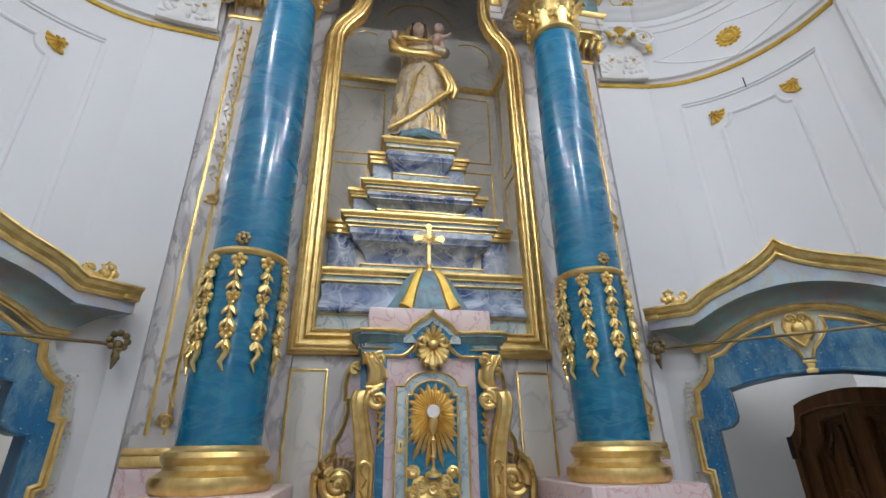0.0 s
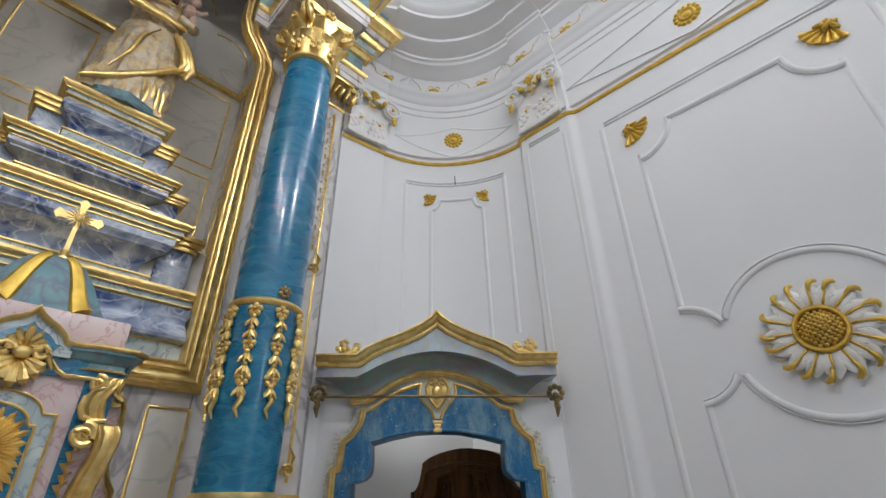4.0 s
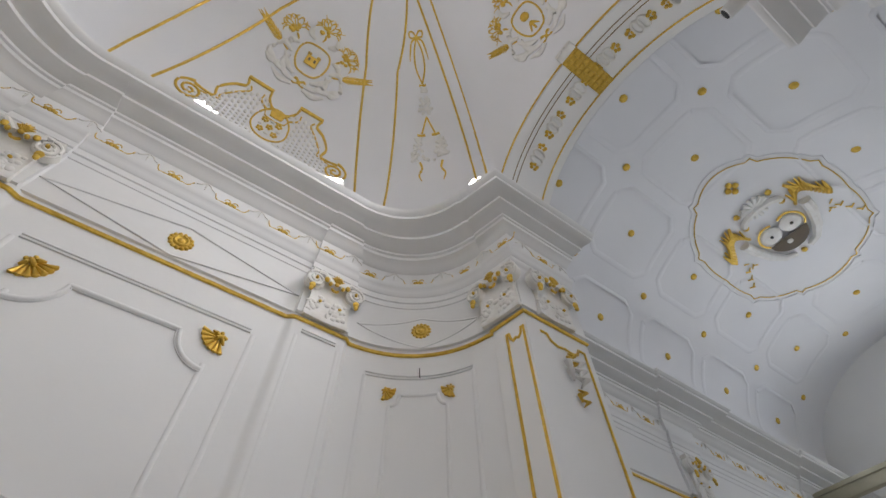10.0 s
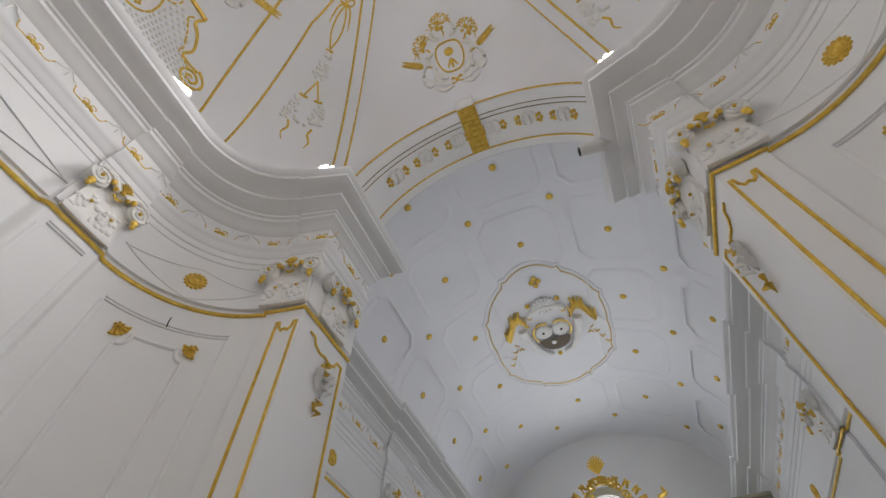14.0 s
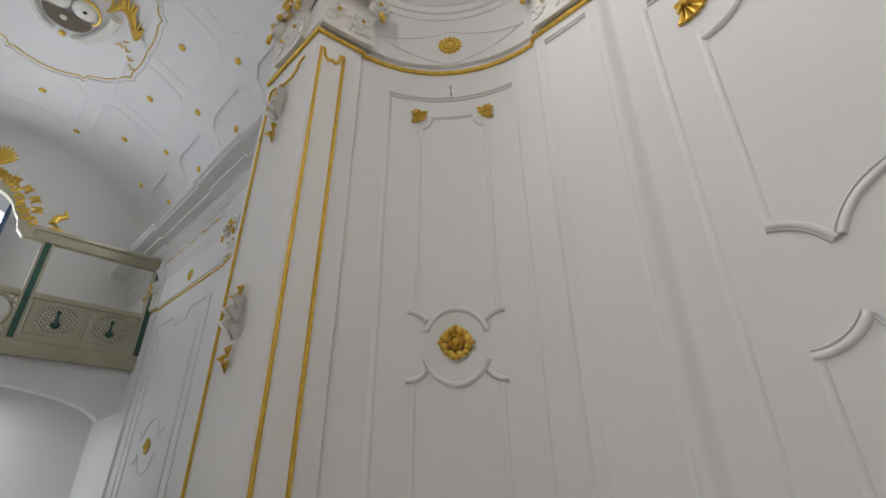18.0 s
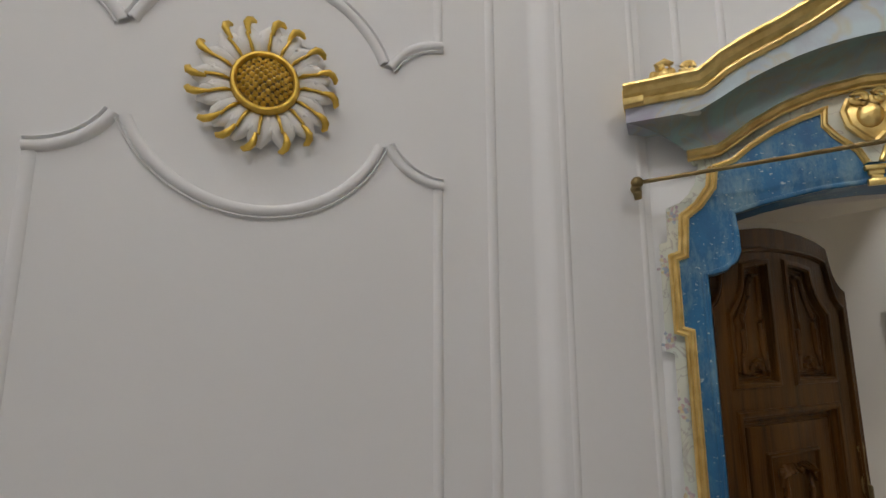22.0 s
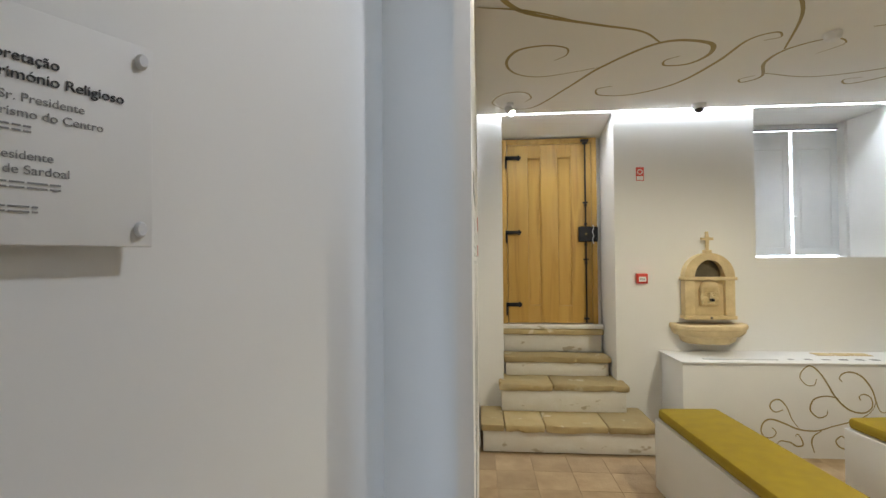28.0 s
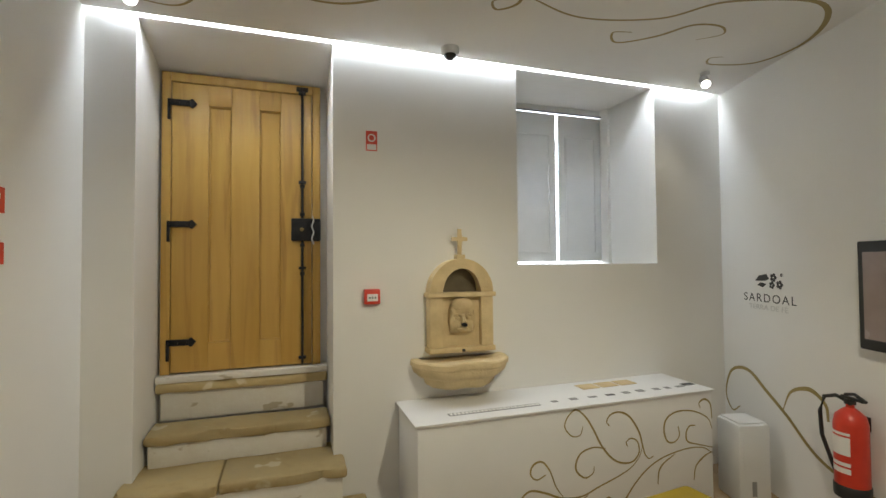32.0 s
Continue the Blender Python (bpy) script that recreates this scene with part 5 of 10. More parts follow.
# cross standing on the dome
bm = slab(bmesh.new(), [(-0.009, 0), (0.009, 0), (0.008, 0.155), (0.06, 0.153), (0.075, 0.145), (0.09, 0.170), (0.075, 0.195), (0.06, 0.187), (0.012, 0.185), (0.012, 0.228), (0.022, 0.243), (0, 0.264), (-0.022, 0.243), (-0.012, 0.228), (-0.012, 0.185), (-0.06, 0.187), (-0.075, 0.195), (-0.09, 0.170), (-0.075, 0.145), (-0.06, 0.153), (-0.008, 0.155)], 0.014, pose(AX + 0.008, 2.130, 2.730))
for k in range(16):
    a = 2 * math.pi * (k + 0.5) / 16
    leaf_strip(bm, [(AX + 0.008, 2.118, 2.90), (AX + 0.008 + 0.03 * math.cos(a), 2.115, 2.90 + 0.03 * math.sin(a)), (AX + 0.008 + 0.052 * math.cos(a), 2.118, 2.90 + 0.052 * math.sin(a))], 0.006, 0.7, 5)
blob(bm, (AX + 0.008, 2.113, 2.90), 0.018, 0.008, 0.018, seg=8)
lathe(bm, [(0.03, 2.700), (0.028, 2.71), (0.014, 2.715), (0.014, 2.73), (0.018, 2.742)], AX + 0.008, 2.123, 14)
tagged(part("altar_cross", bm, GOLD), "small gilded cross with rays standing on the tabernacle dome", "cross")

# ---- doorways beside the altar ----
FLOWERS = marble("flowered_grey_paint", (0.56, 0.62, 0.56), (0.68, 0.66, 0.54), (0.30, 0.25, 0.24), 7, 9, 0.45, 0.1, 0.02, 0.5, (1, 1, 0.7), 0.6)
PETALS = [material("violet_paint", (0.40, 0.29, 0.36), 0.5, 0, (0.54, 0.46, 0.47), 60, 0.6, 0.05, 60),
          material("rose_paint", (0.50, 0.33, 0.33), 0.5, 0, (0.60, 0.50, 0.46), 60, 0.6, 0.05, 60),
          material("yellow_paint", (0.60, 0.49, 0.25), 0.5, 0, (0.62, 0.57, 0.40), 60, 0.6, 0.05, 60),
          material("pale_blue_paint", (0.26, 0.32, 0.45), 0.5, 0, (0.44, 0.50, 0.53), 60, 0.6, 0.05, 60)]


def both(half):
    """A half outline (x >= 0, from bottom to top) with its mirror image."""
    return half + [(-x, z) for x, z in half[::-1] if x > 1e-6]


def make_doorway(c, nx, ny, leaf_side):
    ob = thing("door_surround", facing(c[0], c[1], 0, nx, ny), "blue painted carved wooden doorway with gilded mouldings and pediment", "door surround", "altar doorways")
    opening = [(0.44, FLOOR), (0.44, 1.90)] + [(0.44 - 0.095 * math.sin(radians(a)), 1.965 - 0.065 * math.cos(radians(a))) for a in (15, 40, 65, 90)] + [(0.345, 2.03), (0.35, 2.085), (0.25, 2.112), (0.12, 2.135), (0, 2.14)]
    op = both(opening)
    outer = [(0.556, FLOOR), (0.554, 1.643), (0.578, 1.65), (0.575, 2.005), (0.55, 2.012), (0.547, 2.125), (0.505, 2.14), (0.477, 2.165), (0.455, 2.20), (0.443, 2.245), (0.43, 2.36)]
    ring = outer + [(-x, z) for x, z in outer[::-1]] + [(x, z) for x, z in op[::-1]]
    part("outer_surround", slab(bmesh.new(), ring, 0.14, pose(0, 0.14, 0)), FLOWERS, ob, "pale marbled border painted with flowers")
    blue = [(0.505, FLOOR), (0.505, 1.71), (0.535, 1.72), (0.535, 1.955), (0.505, 1.965), (0.495, 2.09), (0.45, 2.125), (0.41, 2.18), (0.40, 2.245), (0.34, 2.26), (0.29, 2.30), (0.23, 2.335), (0.16, 2.36), (0.0, 2.385)]
    ring = [p for p in blue] + [(-x, z) for x, z in blue[::-1] if x > 0] + [(x, z) for x, z in op[::-1]]
    part("blue_surround", slab(bmesh.new(), ring, 0.012, pose(0, 0.0, 0)), BLUEWOOD, ob, "worn blue painted jambs and lintel")
    # reveal of the opening, blue
    bm = bmesh.new()
    ring_faces(bm, [[Vector((x * 0.995, y, z - 0.002)) for x, z in op] for y in (-0.006, 0.14)])
    part("reveal", bm, BLUEWOOD, ob)
    for s in (-1, 1):
        run = [Vector((s * x, z)) for x, z in blue[:9]]
        bm = bead(bmesh.new(), [tuple(p) for p in run], 0.032, 0.008, pose(0, -0.012, 0))
        for o in (-0.0085, 0.0075):
            bead(bm, [tuple(p) for p in offset_path(run, o)], 0.015, 0.017, pose(0, -0.014, 0))
        part("gilt_moulding", bm, GOLD, ob, "gilded double moulding")
        arcs = blue[8:12] + [(0.16, 2.362), (0.095, 2.38), (0.10, 2.33), (0.075, 2.29), (0.03, 2.24), (0.015, 2.20)]
        part("gilt_bead", bead(bmesh.new(), [(s * x, z) for x, z in arcs], 0.018, 0.016, pose(0, -0.012, 0)), GOLD, ob)
    # worn bead along the edge of the opening
    part("edge_bead", bead(bmesh.new(), [(x * 1.03, z + (0.006 if z > 2 else 0)) for x, z in op], 0.016, 0.006, pose(0, -0.011, 0)), BLUEWOOD, ob, "rubbed blue edge bead")
    # cartouche in the middle
    tri = [(-0.09, 2.38), (-0.095, 2.33), (-0.07, 2.29), (-0.025, 2.24), (-0.012, 2.20), (0.012, 2.20), (0.025, 2.24), (0.07, 2.29), (0.095, 2.33), (0.09, 2.38)]
    part("cartouche_field", slab(bmesh.new(), tri, 0.006, pose(0, -0.013, 0)), FLOWERS, ob)
    bm = slab(bmesh.new(), [(0, 2.255), (0.03, 2.28), (0.055, 2.31), (0.06, 2.35), (0.05, 2.385), (0.0, 2.40), (-0.05, 2.385), (-0.06, 2.35), (-0.055, 2.31), (-0.03, 2.28)], 0.02, pose(0, -0.019, 0), 0.006)
    for s in (-1, 1):
        tube(bm, [(x * s, -0.045, z) for x, z in spiral(0.026, 2.385, 0.024, 0.005, 250, -1.3, 18)], 0.0085, 6)
        tube(bm, [(x * s, -0.042, z) for x, z in ((0.045, 2.39), (0.06, 2.355), (0.052, 2.31), (0.025, 2.275), (0.002, 2.25))], 0.009, 6)
    blob(bm, (0, -0.038, 2.335), 0.032, 0.016, 0.04, seg=12)
    part("cartouche", bm, GOLD, ob, "gilded heart-shaped cartouche")
    bm = boxes((-0.026, 0.026, -0.03, -0.012, 2.175, 2.19), (-0.018, 0.018, -0.026, -0.012, 2.16, 2.175), (-0.022, 0.022, -0.028, -0.012, 2.13, 2.15), bevel=0.003)
    box(bm, -0.013, 0.013, -0.024, -0.012, 2.15, 2.16)
    part("drop", bm, GOLD, ob)
    # gilded arch moulding and hollow cove under the pediment
    gold_arch = [(-0.47, 2.295), (-0.38, 2.30), (-0.34, 2.325), (-0.28, 2.365), (-0.20, 2.405), (-0.10, 2.435), (0, 2.445)]
    gold_arch += [(-x, z) for x, z in gold_arch[::-1][1:]]
    part("arch_moulding", bead(bmesh.new(), gold_arch, 0.036, 0.05, pose(0, -0.004, 0)), GOLD, ob)
    n = 24
    low, up = [], []
    for i in range(n + 1):
        x = -0.47 + 0.94 * i / n
        z = np.interp(x, [p[0] for p in gold_arch], [p[1] for p in gold_arch])
        low.append((x, z + 0.01))
        X = x / 0.47 * 0.645
        up.append((X, 2.40 if abs(X) > 0.42 else 2.40 + 0.135 * (1 - (abs(X) / 0.42) ** 2)))
    rows = []
    for k in range(6):
        f = k / 5
        g = 1 - math.cos(f * math.pi / 2)
        rows.append([Vector((a[0] * (1 - f) + b[0] * f, -0.03 - 0.10 * g, a[1] * (1 - f) + b[1] * f + 0.025 * math.sin(f * math.pi))) for a, b in zip(low, up)])
    bm = bmesh.new()
    ring_faces(bm, rows)
    part("cove", bm, COVE, ob, "green marbled cove with its own shade in the colour")
    part("lintel_back", slab(bmesh.new(), [(x, z) for x, z in low] + [(0.45, 2.27), (-0.45, 2.27)], 0.19, pose(0, 0.19, 0)), FLOWERS, ob)
    top = [(0.645, 2.50), (0.43, 2.50), (0.40, 2.518), (0.37, 2.542), (0.30, 2.575), (0.22, 2.605), (0.15, 2.635), (0.08, 2.672), (0.035, 2.705), (0, 2.742)]
    crest = top + [(-x, z) for x, z in top[::-1][1:]]
    face = [(x, z - 0.02) for x, z in crest]
    part("pediment", slab(bmesh.new(), face + up, 0.36, pose(0, 0.23, 0)), PALETEAL, ob, "pale teal marbled ogee pediment")
    bm = bmesh.new()
    pr = [(-0.05, 0.0), (-0.05, 0.012), (-0.038, 0.02), (-0.03, 0.02), (-0.02, 0.045), (-0.006, 0.055), (0.0, 0.07), (0.008, 0.07), (0.008, 0.0)]
    cols = [[Vector((q.x, -0.128 - h, q.y)) for q in offset_path(crest[::-1], o)] for o, h in pr]
    rows = list(map(list, zip(*cols)))
    ring_faces(bm, rows, closed=True, caps=True)
    part("pediment_moulding", bm, GOLD, ob, "gilded ogee cornice", 25)
    for s in (-1, 1):
        bm = boxes((*sorted((s * 0.585, s * 0.65)), -0.16, 0.22, 2.453, 2.505), bevel=0.004)
        part("moulding_return", bm, GOLD, ob)
        bm = boxes((*sorted((s * 0.435, s * 0.595)), -0.115, -0.05, 2.506, 2.517), bevel=0.004)
        for line, r, ends in ((((0.588, 2.514), (0.560, 2.520), (0.532, 2.545), (0.546, 2.570), (0.538, 2.598), (0.515, 2.610), (0.497, 2.598), (0.506, 2.582)), 0.013, [0.4, 0.9, 1.1, 1.2, 1.2, 1.0, 0.8, 0.5]),
                              (((0.565, 2.518), (0.515, 2.530), (0.475, 2.540), (0.440, 2.560)), 0.014, [0.5, 1, 1, 0.5]),
                              (((0.545, 2.525), (0.505, 2.545), (0.470, 2.552), (0.445, 2.545)), 0.010, [0.5, 1, 1, 0.6])):
            tube(bm, [(s * x, -0.085, z) for x, z in line], r, 8, ends)
        tube(bm, [(s * x, -0.085, z) for x, z in spiral(0.447, 2.572, 0.022, 0.005, 300, 1.5, 20)], 0.010, 8)
        for x, z, r in ((0.553, 2.566, 0.014), (0.518, 2.562, 0.020), (0.498, 2.566, 0.014), (0.528, 2.588, 0.013)):
            blob(bm, (s * x, -0.090, z), r, 0.016, r * 1.1, seg=9)
        part("finial", bm, GOLD, ob, "gilded scrolled leaf finial")
    rng = random.Random(11 + leaf_side)
    for s in (-1, 1):
        for z in (0.35, 0.62, 0.93, 1.20, 1.475, 1.68, 1.92, 2.10):
            posy = part("painted_flower", bmesh.new(), PETALS[0], ob, "painted posy of violet and rose blossoms")
            for k, mat in enumerate(PETALS):
                bm = bmesh.new()
                for _ in range((7, 5, 3, 3)[k]):
                    px, pz = s * (0.543 if z < 1.6 else 0.562 if z < 2 else 0.528) + rng.gauss(0, 0.010), z + rng.gauss(0, 0.018)
                    if abs(px) < 0.556 or 1.66 < pz < 1.99:
                        outline = [(px + 0.006 * rng.uniform(0.6, 1.3) * math.cos(a * 0.785), pz + 0.006 * rng.uniform(0.6, 1.4) * math.sin(a * 0.785)) for a in range(8)]
                        slab(bm, outline, 0.0006 + 0.0002 * k, pose(0, 0, 0))
                if k:
                    part("petals", bm, mat, posy)
                else:
                    bm.to_mesh(posy.data)
    # plaster that joins the doorway to the rounded wall
    for s in (-1, 1):
        bay = structure("wall_bay", boxes((*sorted((s * 0.50, s * 0.76)), 0.035, 0.12, FLOOR, 2.47)), WHITE)
        bay.matrix_world = facing(c[0], c[1], 0, nx, ny)
        bay = structure("wall_bay", boxes((*sorted((s * 0.38, s * 0.52)), 0.033, 0.118, 2.12, 2.468)), WHITE)
        bay.matrix_world = facing(c[0], c[1], 0, nx, ny)
    # curtain rod on two brackets, fixed to the wall in front of the doorway
    rod = thing("curtain_rod", facing(c[0], c[1], 0, nx, ny), "thin bronze curtain rod between two cast brackets", "curtain rod", "curtain rods")
    ends = {-1: 2.20, 1: 2.265} if leaf_side < 0 else {-1: 2.305, 1: 2.295}
    part("rod", tube(bmesh.new(), [(-0.625, -0.10, ends[-1]), (0.625, -0.10, ends[1])], 0.007, 8), BRASS, rod)
    for s in (-1, 1):
        z = ends[s]
        plain = leaf_side < 0 and s < 0
        bm = bmesh.new()
        tube(bm, [(s * 0.625, 0.16, z + 0.025), (s * 0.63, 0.0, z + 0.02), (s * 0.63, -0.09, z + 0.005)], 0.009, 8)
        tube(bm, [(s * 0.625, -0.10, z + 0.015), (s * 0.63, -0.115, z - 0.025), (s * 0.625, -0.10, z - 0.055)], 0.018, 8, [0.6, 1.0, 0.7])
        br = part("bracket", bm, BRASS, rod)
        bm = bmesh.new()
        blob(bm, (s * 0.625, -0.118, z - 0.004), 0.020, 0.016, 0.020, seg=10)
        blob(bm, (s * 0.625, -0.112, z - 0.038), 0.013, 0.012, 0.013, seg=8)
        if not plain:
            # a cast flower with a drop under it
            for k in range(8):
                a = math.pi * k / 4
                blob(bm, (s * 0.628 + 0.034 * math.cos(a), -0.105, z + 0.015 + 0.034 * math.sin(a)), 0.016, 0.012, 0.016, seg=7)
            leaf_strip(bm, [(s * 0.628, -0.10, z - 0.01), (s * 0.63, -0.112, z - 0.06), (s * 0.626, -0.10, z - 0.105)], 0.022, 0.7)
        part("finial", bm, BRASS, br)
    return ob


make_doorway(DOOR_MID[-1], 0.702, -0.712, -1)
make_doorway(DOOR_MID[1], -0.702, -0.712, 1)


def plate(bm, outline, holes, depth, y):
    """A board in the local x-z plane with openings through it; its face at local -y - depth."""
    edges = []
    for loop in [outline] + holes:
        vs = [bm.verts.new((x, y, z)) for x, z in loop]
        edges += [bm.edges.new((a, b)) for a, b in zip(vs, vs[1:] + vs[:1])]
    faces = [g for g in bmesh.ops.triangle_fill(bm, use_beauty=True, use_dissolve=False, edges=edges)["geom"] if isinstance(g, bmesh.types.BMFace)]
    out = bmesh.ops.extrude_face_region(bm, geom=faces)["geom"]
    for v in out:
        if isinstance(v, bmesh.types.BMVert):
            v.co.y -= depth
    bmesh.ops.recalc_face_normals(bm, faces=bm.faces)
    return bm


def shrink(loop, d):
    """The loop moved inwards by d."""
    a = offset_path([Vector(p) for p in loop], d, True)
    area_of = lambda q: abs(sum(u[0] * v[1] - u[1] * v[0] for u, v in zip(q, q[1:] + q[:1])))
    if area_of([tuple(p) for p in a]) > area_of(loop):
        a = offset_path([Vector(p) for p in loop], -d, True)
    return [tuple(p) for p in a]


def make_leaf(m):
    """A carved door leaf; its hinge edge on local x = 0, its face towards local -y."""
    ob = thing("door_leaf", m, "dark carved walnut door leaf standing open", "door", "altar door leaves")
    w = 0.835
    cx = w / 2
    around = lambda half: [(cx + x, z) for x, z in both(half)]
    shape = [(cx, FLOOR + 0.02), (cx, 1.865), (0.392, 1.88), (0.368, 1.905), (0.350, 1.94), (0.338, 1.985), (0.325, 2.04), (0.26, 2.067), (0.17, 2.088), (0.08, 2.10), (0, 2.105)]
    top = [(0.045, 1.515), (0.285, 1.515), (0.285, 1.775), (0.262, 1.80), (0.238, 1.825), (0.217, 1.858), (0.203, 1.90), (0.196, 1.955), (0.12, 1.972), (0.045, 1.978)]
    holes = [[(cx + q * x, z) for x, z in top] for q in (-1, 1)] + [[(cx - 0.28, z0), (cx + 0.28, z0), (cx + 0.28, z1), (cx - 0.28, z1)] for z0, z1 in ((0.84, 1.43), (0.26, 0.74))]
    part("leaf", slab(bmesh.new(), around(shape), 0.022, pose(0, 0, 0)), DARKWOOD, ob, "dark walnut boards")
    part("leaf_frame", plate(bmesh.new(), around(shape), holes, 0.026, -0.020), DARKWOOD, ob, "dark walnut stiles and rails")
    rim = [(0.374, FLOOR + 0.06), (0.374, 1.80), (0.352, 1.815), (0.333, 1.842), (0.320, 1.875), (0.310, 1.915), (0.294, 1.982), (0.23, 2.002), (0.12, 2.017), (0, 2.022)]
    bm = bmesh.new()
    for half, ww, hh in ((rim, 0.020, 0.012), ([(x - 0.012 if x > 0.02 else x, z - 0.008) for x, z in rim], 0.007, 0.008)):
        bead(bm, around(half), ww, hh, pose(0, -0.046, 0), closed=True)
    part("rim_moulding", bm, DARKWOOD, ob)
    for loop in holes:
        # mouldings that step down into the panel
        for d, ww, hh, y in ((-0.006, 0.026, 0.010, -0.046), (0.010, 0.018, 0.018, -0.024), (0.026, 0.014, 0.008, -0.022), (0.040, 0.010, 0.006, -0.022)):
            part("panel_moulding", bead(bmesh.new(), shrink(loop, d), ww, hh, pose(0, y, 0), closed=True), DARKWOOD, ob)
        part("raised_panel", slab(bmesh.new(), shrink(loop, 0.052), 0.012, pose(0, -0.022, 0), 0.007), DARKWOOD, ob)
    for q in (-1, 1):
        bm = bmesh.new()
        mx, y = cx + q * 0.15, -0.037
        tube(bm, [(x, y, z) for x, z in arc(mx, 1.578, 0.028, -20, 200, 12)], 0.010, 7)
        tube(bm, [(x, y, z) for x, z in arc(mx, 1.578, 0.014, 0, 180, 10)], 0.006, 6)
        for e in (-1, 1):
            out = 0.058 if e * q < 0 else 0.066
            tube(bm, [(mx + e * x, y, z) for x, z in ((0.026, 1.57), (0.040, 1.562), (out, 1.566), (out, 1.60), (out - 0.012, 1.625), (out - 0.012, 1.70), (out - 0.006, 1.715))], 0.009, 7)
            tube(bm, [(mx + e * x, y, z) for x, z in ((out - 0.014, 1.62), (out - 0.020, 1.66), (out - 0.020, 1.74), (out - 0.008, 1.762))], 0.007, 6)
            blob(bm, (mx + e * (out - 0.006), y, 1.626), 0.012, 0.010, 0.012, seg=8)
            blob(bm, (mx + e * (out - 0.012), y, 1.765), 0.011, 0.010, 0.014, seg=8)
        tube(bm, [(mx + q * x, y, z) for x, z in ((0.05, 1.765), (0.030, 1.80), (0.010, 1.84), (0.0, 1.885), (-0.012, 1.915), (-0.045, 1.918), (-0.052, 1.88), (-0.050, 1.80), (-0.046, 1.765))], 0.009, 7)
        part("carving", bm, DARKWOOD, ob, "carved scrolls on the panel")
    for z0, z1 in ((0.84, 1.43), (0.26, 0.74)):
        zc, hz = (z0 + z1) / 2, (z1 - z0) / 2 - 0.155
        inner = [(cx - 0.135, zc - hz), (cx + 0.135, zc - hz), (cx + 0.135, zc + hz), (cx - 0.135, zc + hz)]
        part("panel_moulding", bead(bmesh.new(), inner, 0.020, 0.014, pose(0, -0.032, 0), closed=True), DARKWOOD, ob)
        bm = bmesh.new()
        for q in (-1, 1):
            for e in (-1, 1):
                for k in range(4):
                    leaf_strip(bm, [(cx + q * (0.012 + 0.018 * k), -0.040, zc + e * (hz - 0.035)), (cx + q * (0.024 + 0.018 * k), -0.054, zc + e * (hz - 0.050 - 0.004 * k)), (cx + q * (0.036 + 0.019 * k), -0.042, zc + e * (hz - 0.038 - 0.014 * k))], 0.018)
                tube(bm, [(cx + q * x, -0.044, zc + e * z) for x, z in ((0.086, hz - 0.07), (0.092, hz - 0.10), (0.074, hz * 0.45), (0.066, 0.02), (0.070, 0.0))], 0.010, 7)
                blob(bm, (cx + q * 0.082, -0.044, zc + e * (hz - 0.062)), 0.018, 0.014, 0.018, seg=9)
                blob(bm, (cx + q * 0.020, -0.044, zc + e * (hz - 0.06)), 0.014, 0.012, 0.014, seg=8)
        part("carved_boss", bm, DARKWOOD, ob, "carved leafy cartouche")
    bm = bmesh.new()
    hx = w - 0.040
    slab(bm, [(hx - 0.02, 0.98), (hx + 0.02, 0.98), (hx + 0.014, 1.06), (hx + 0.022, 1.12), (hx + 0.012, 1.2), (hx + 0.02, 1.26), (hx, 1.3), (hx - 0.02, 1.26), (hx - 0.012, 1.2), (hx - 0.022, 1.12), (hx - 0.014, 1.06)], 0.006, pose(0, -0.046, 0))
    tube(bm, [(hx, -0.050, 1.13), (hx, -0.066, 1.12), (hx, -0.066, 1.06), (hx, -0.050, 1.05)], 0.007, 8)
    part("lock_plate", bm, BRASS, ob, "pierced brass lock plate")
    part("latch", boxes((w - 0.004, w + 0.02, -0.03, -0.01, 1.13, 1.16), bevel=0.003), IRON, ob)
    for z in (0.5, 1.75):
        part("hinge", boxes((-0.012, 0.02, -0.05, -0.044, z, z + 0.12), bevel=0.002), IRON, ob)
    return ob


make_leaf(facing(-2.325, 1.44, 0, 0.999, 0.04))
make_leaf(Matrix.Translation((2.295, 2.40, 0)) @ Matrix.Rotation(math.atan2(-0.999, 0.04), 4, "Z"))

# ---- stucco on the presbytery walls ----


DROP = {1: 0.0, -1: -0.026}


def flat_surf(sx, dz=0.0):
    return lambda u, z, h: Vector((sx * (W - h), u, z + dz))


def curve_frame(sx, sy, deg):
    c, s = math.cos(radians(deg)), math.sin(radians(deg))
    n = Vector((-c / EA, -s / EB)).normalized()
    return Vector((sx * (EX + EA * c), sy * (EY + EB * s), 0)), Vector((sx * n.x, sy * n.y, 0))


def curve_surf(sx, sy, dz=0.0):
    def f(deg, z, h):
        p, n = curve_frame(sx, sy, deg)
        return p + n * h + Vector((0, 0, z + dz))
    return f


def bead_on(bm, line, width, height, surf, su=1.0, closed=False):
    """A half-round moulding on a wall surface; su turns metres into the surface's own step."""
    prof = [(-0.5, 0.0), (-0.34, 0.8), (0.0, 1.0), (0.34, 0.8), (0.5, 0.0)]
    pts = [(u / su, z) for u, z in line]
    cols = [[surf(q.x * su, q.y, hh * height) for q in offset_path(pts, o * width, closed)] for o, hh in prof]
    rows = [list(r) for r in zip(*cols)]
    if closed:
        rows.append(rows[0])
    ring_faces(bm, rows)
    return bm


def groove_pair(bm, line, surf, su):
    for d in (-0.012, 0.012):
        bead_on(bm, [(u, z + d) for u, z in line], 0.014, 0.012, surf, su)


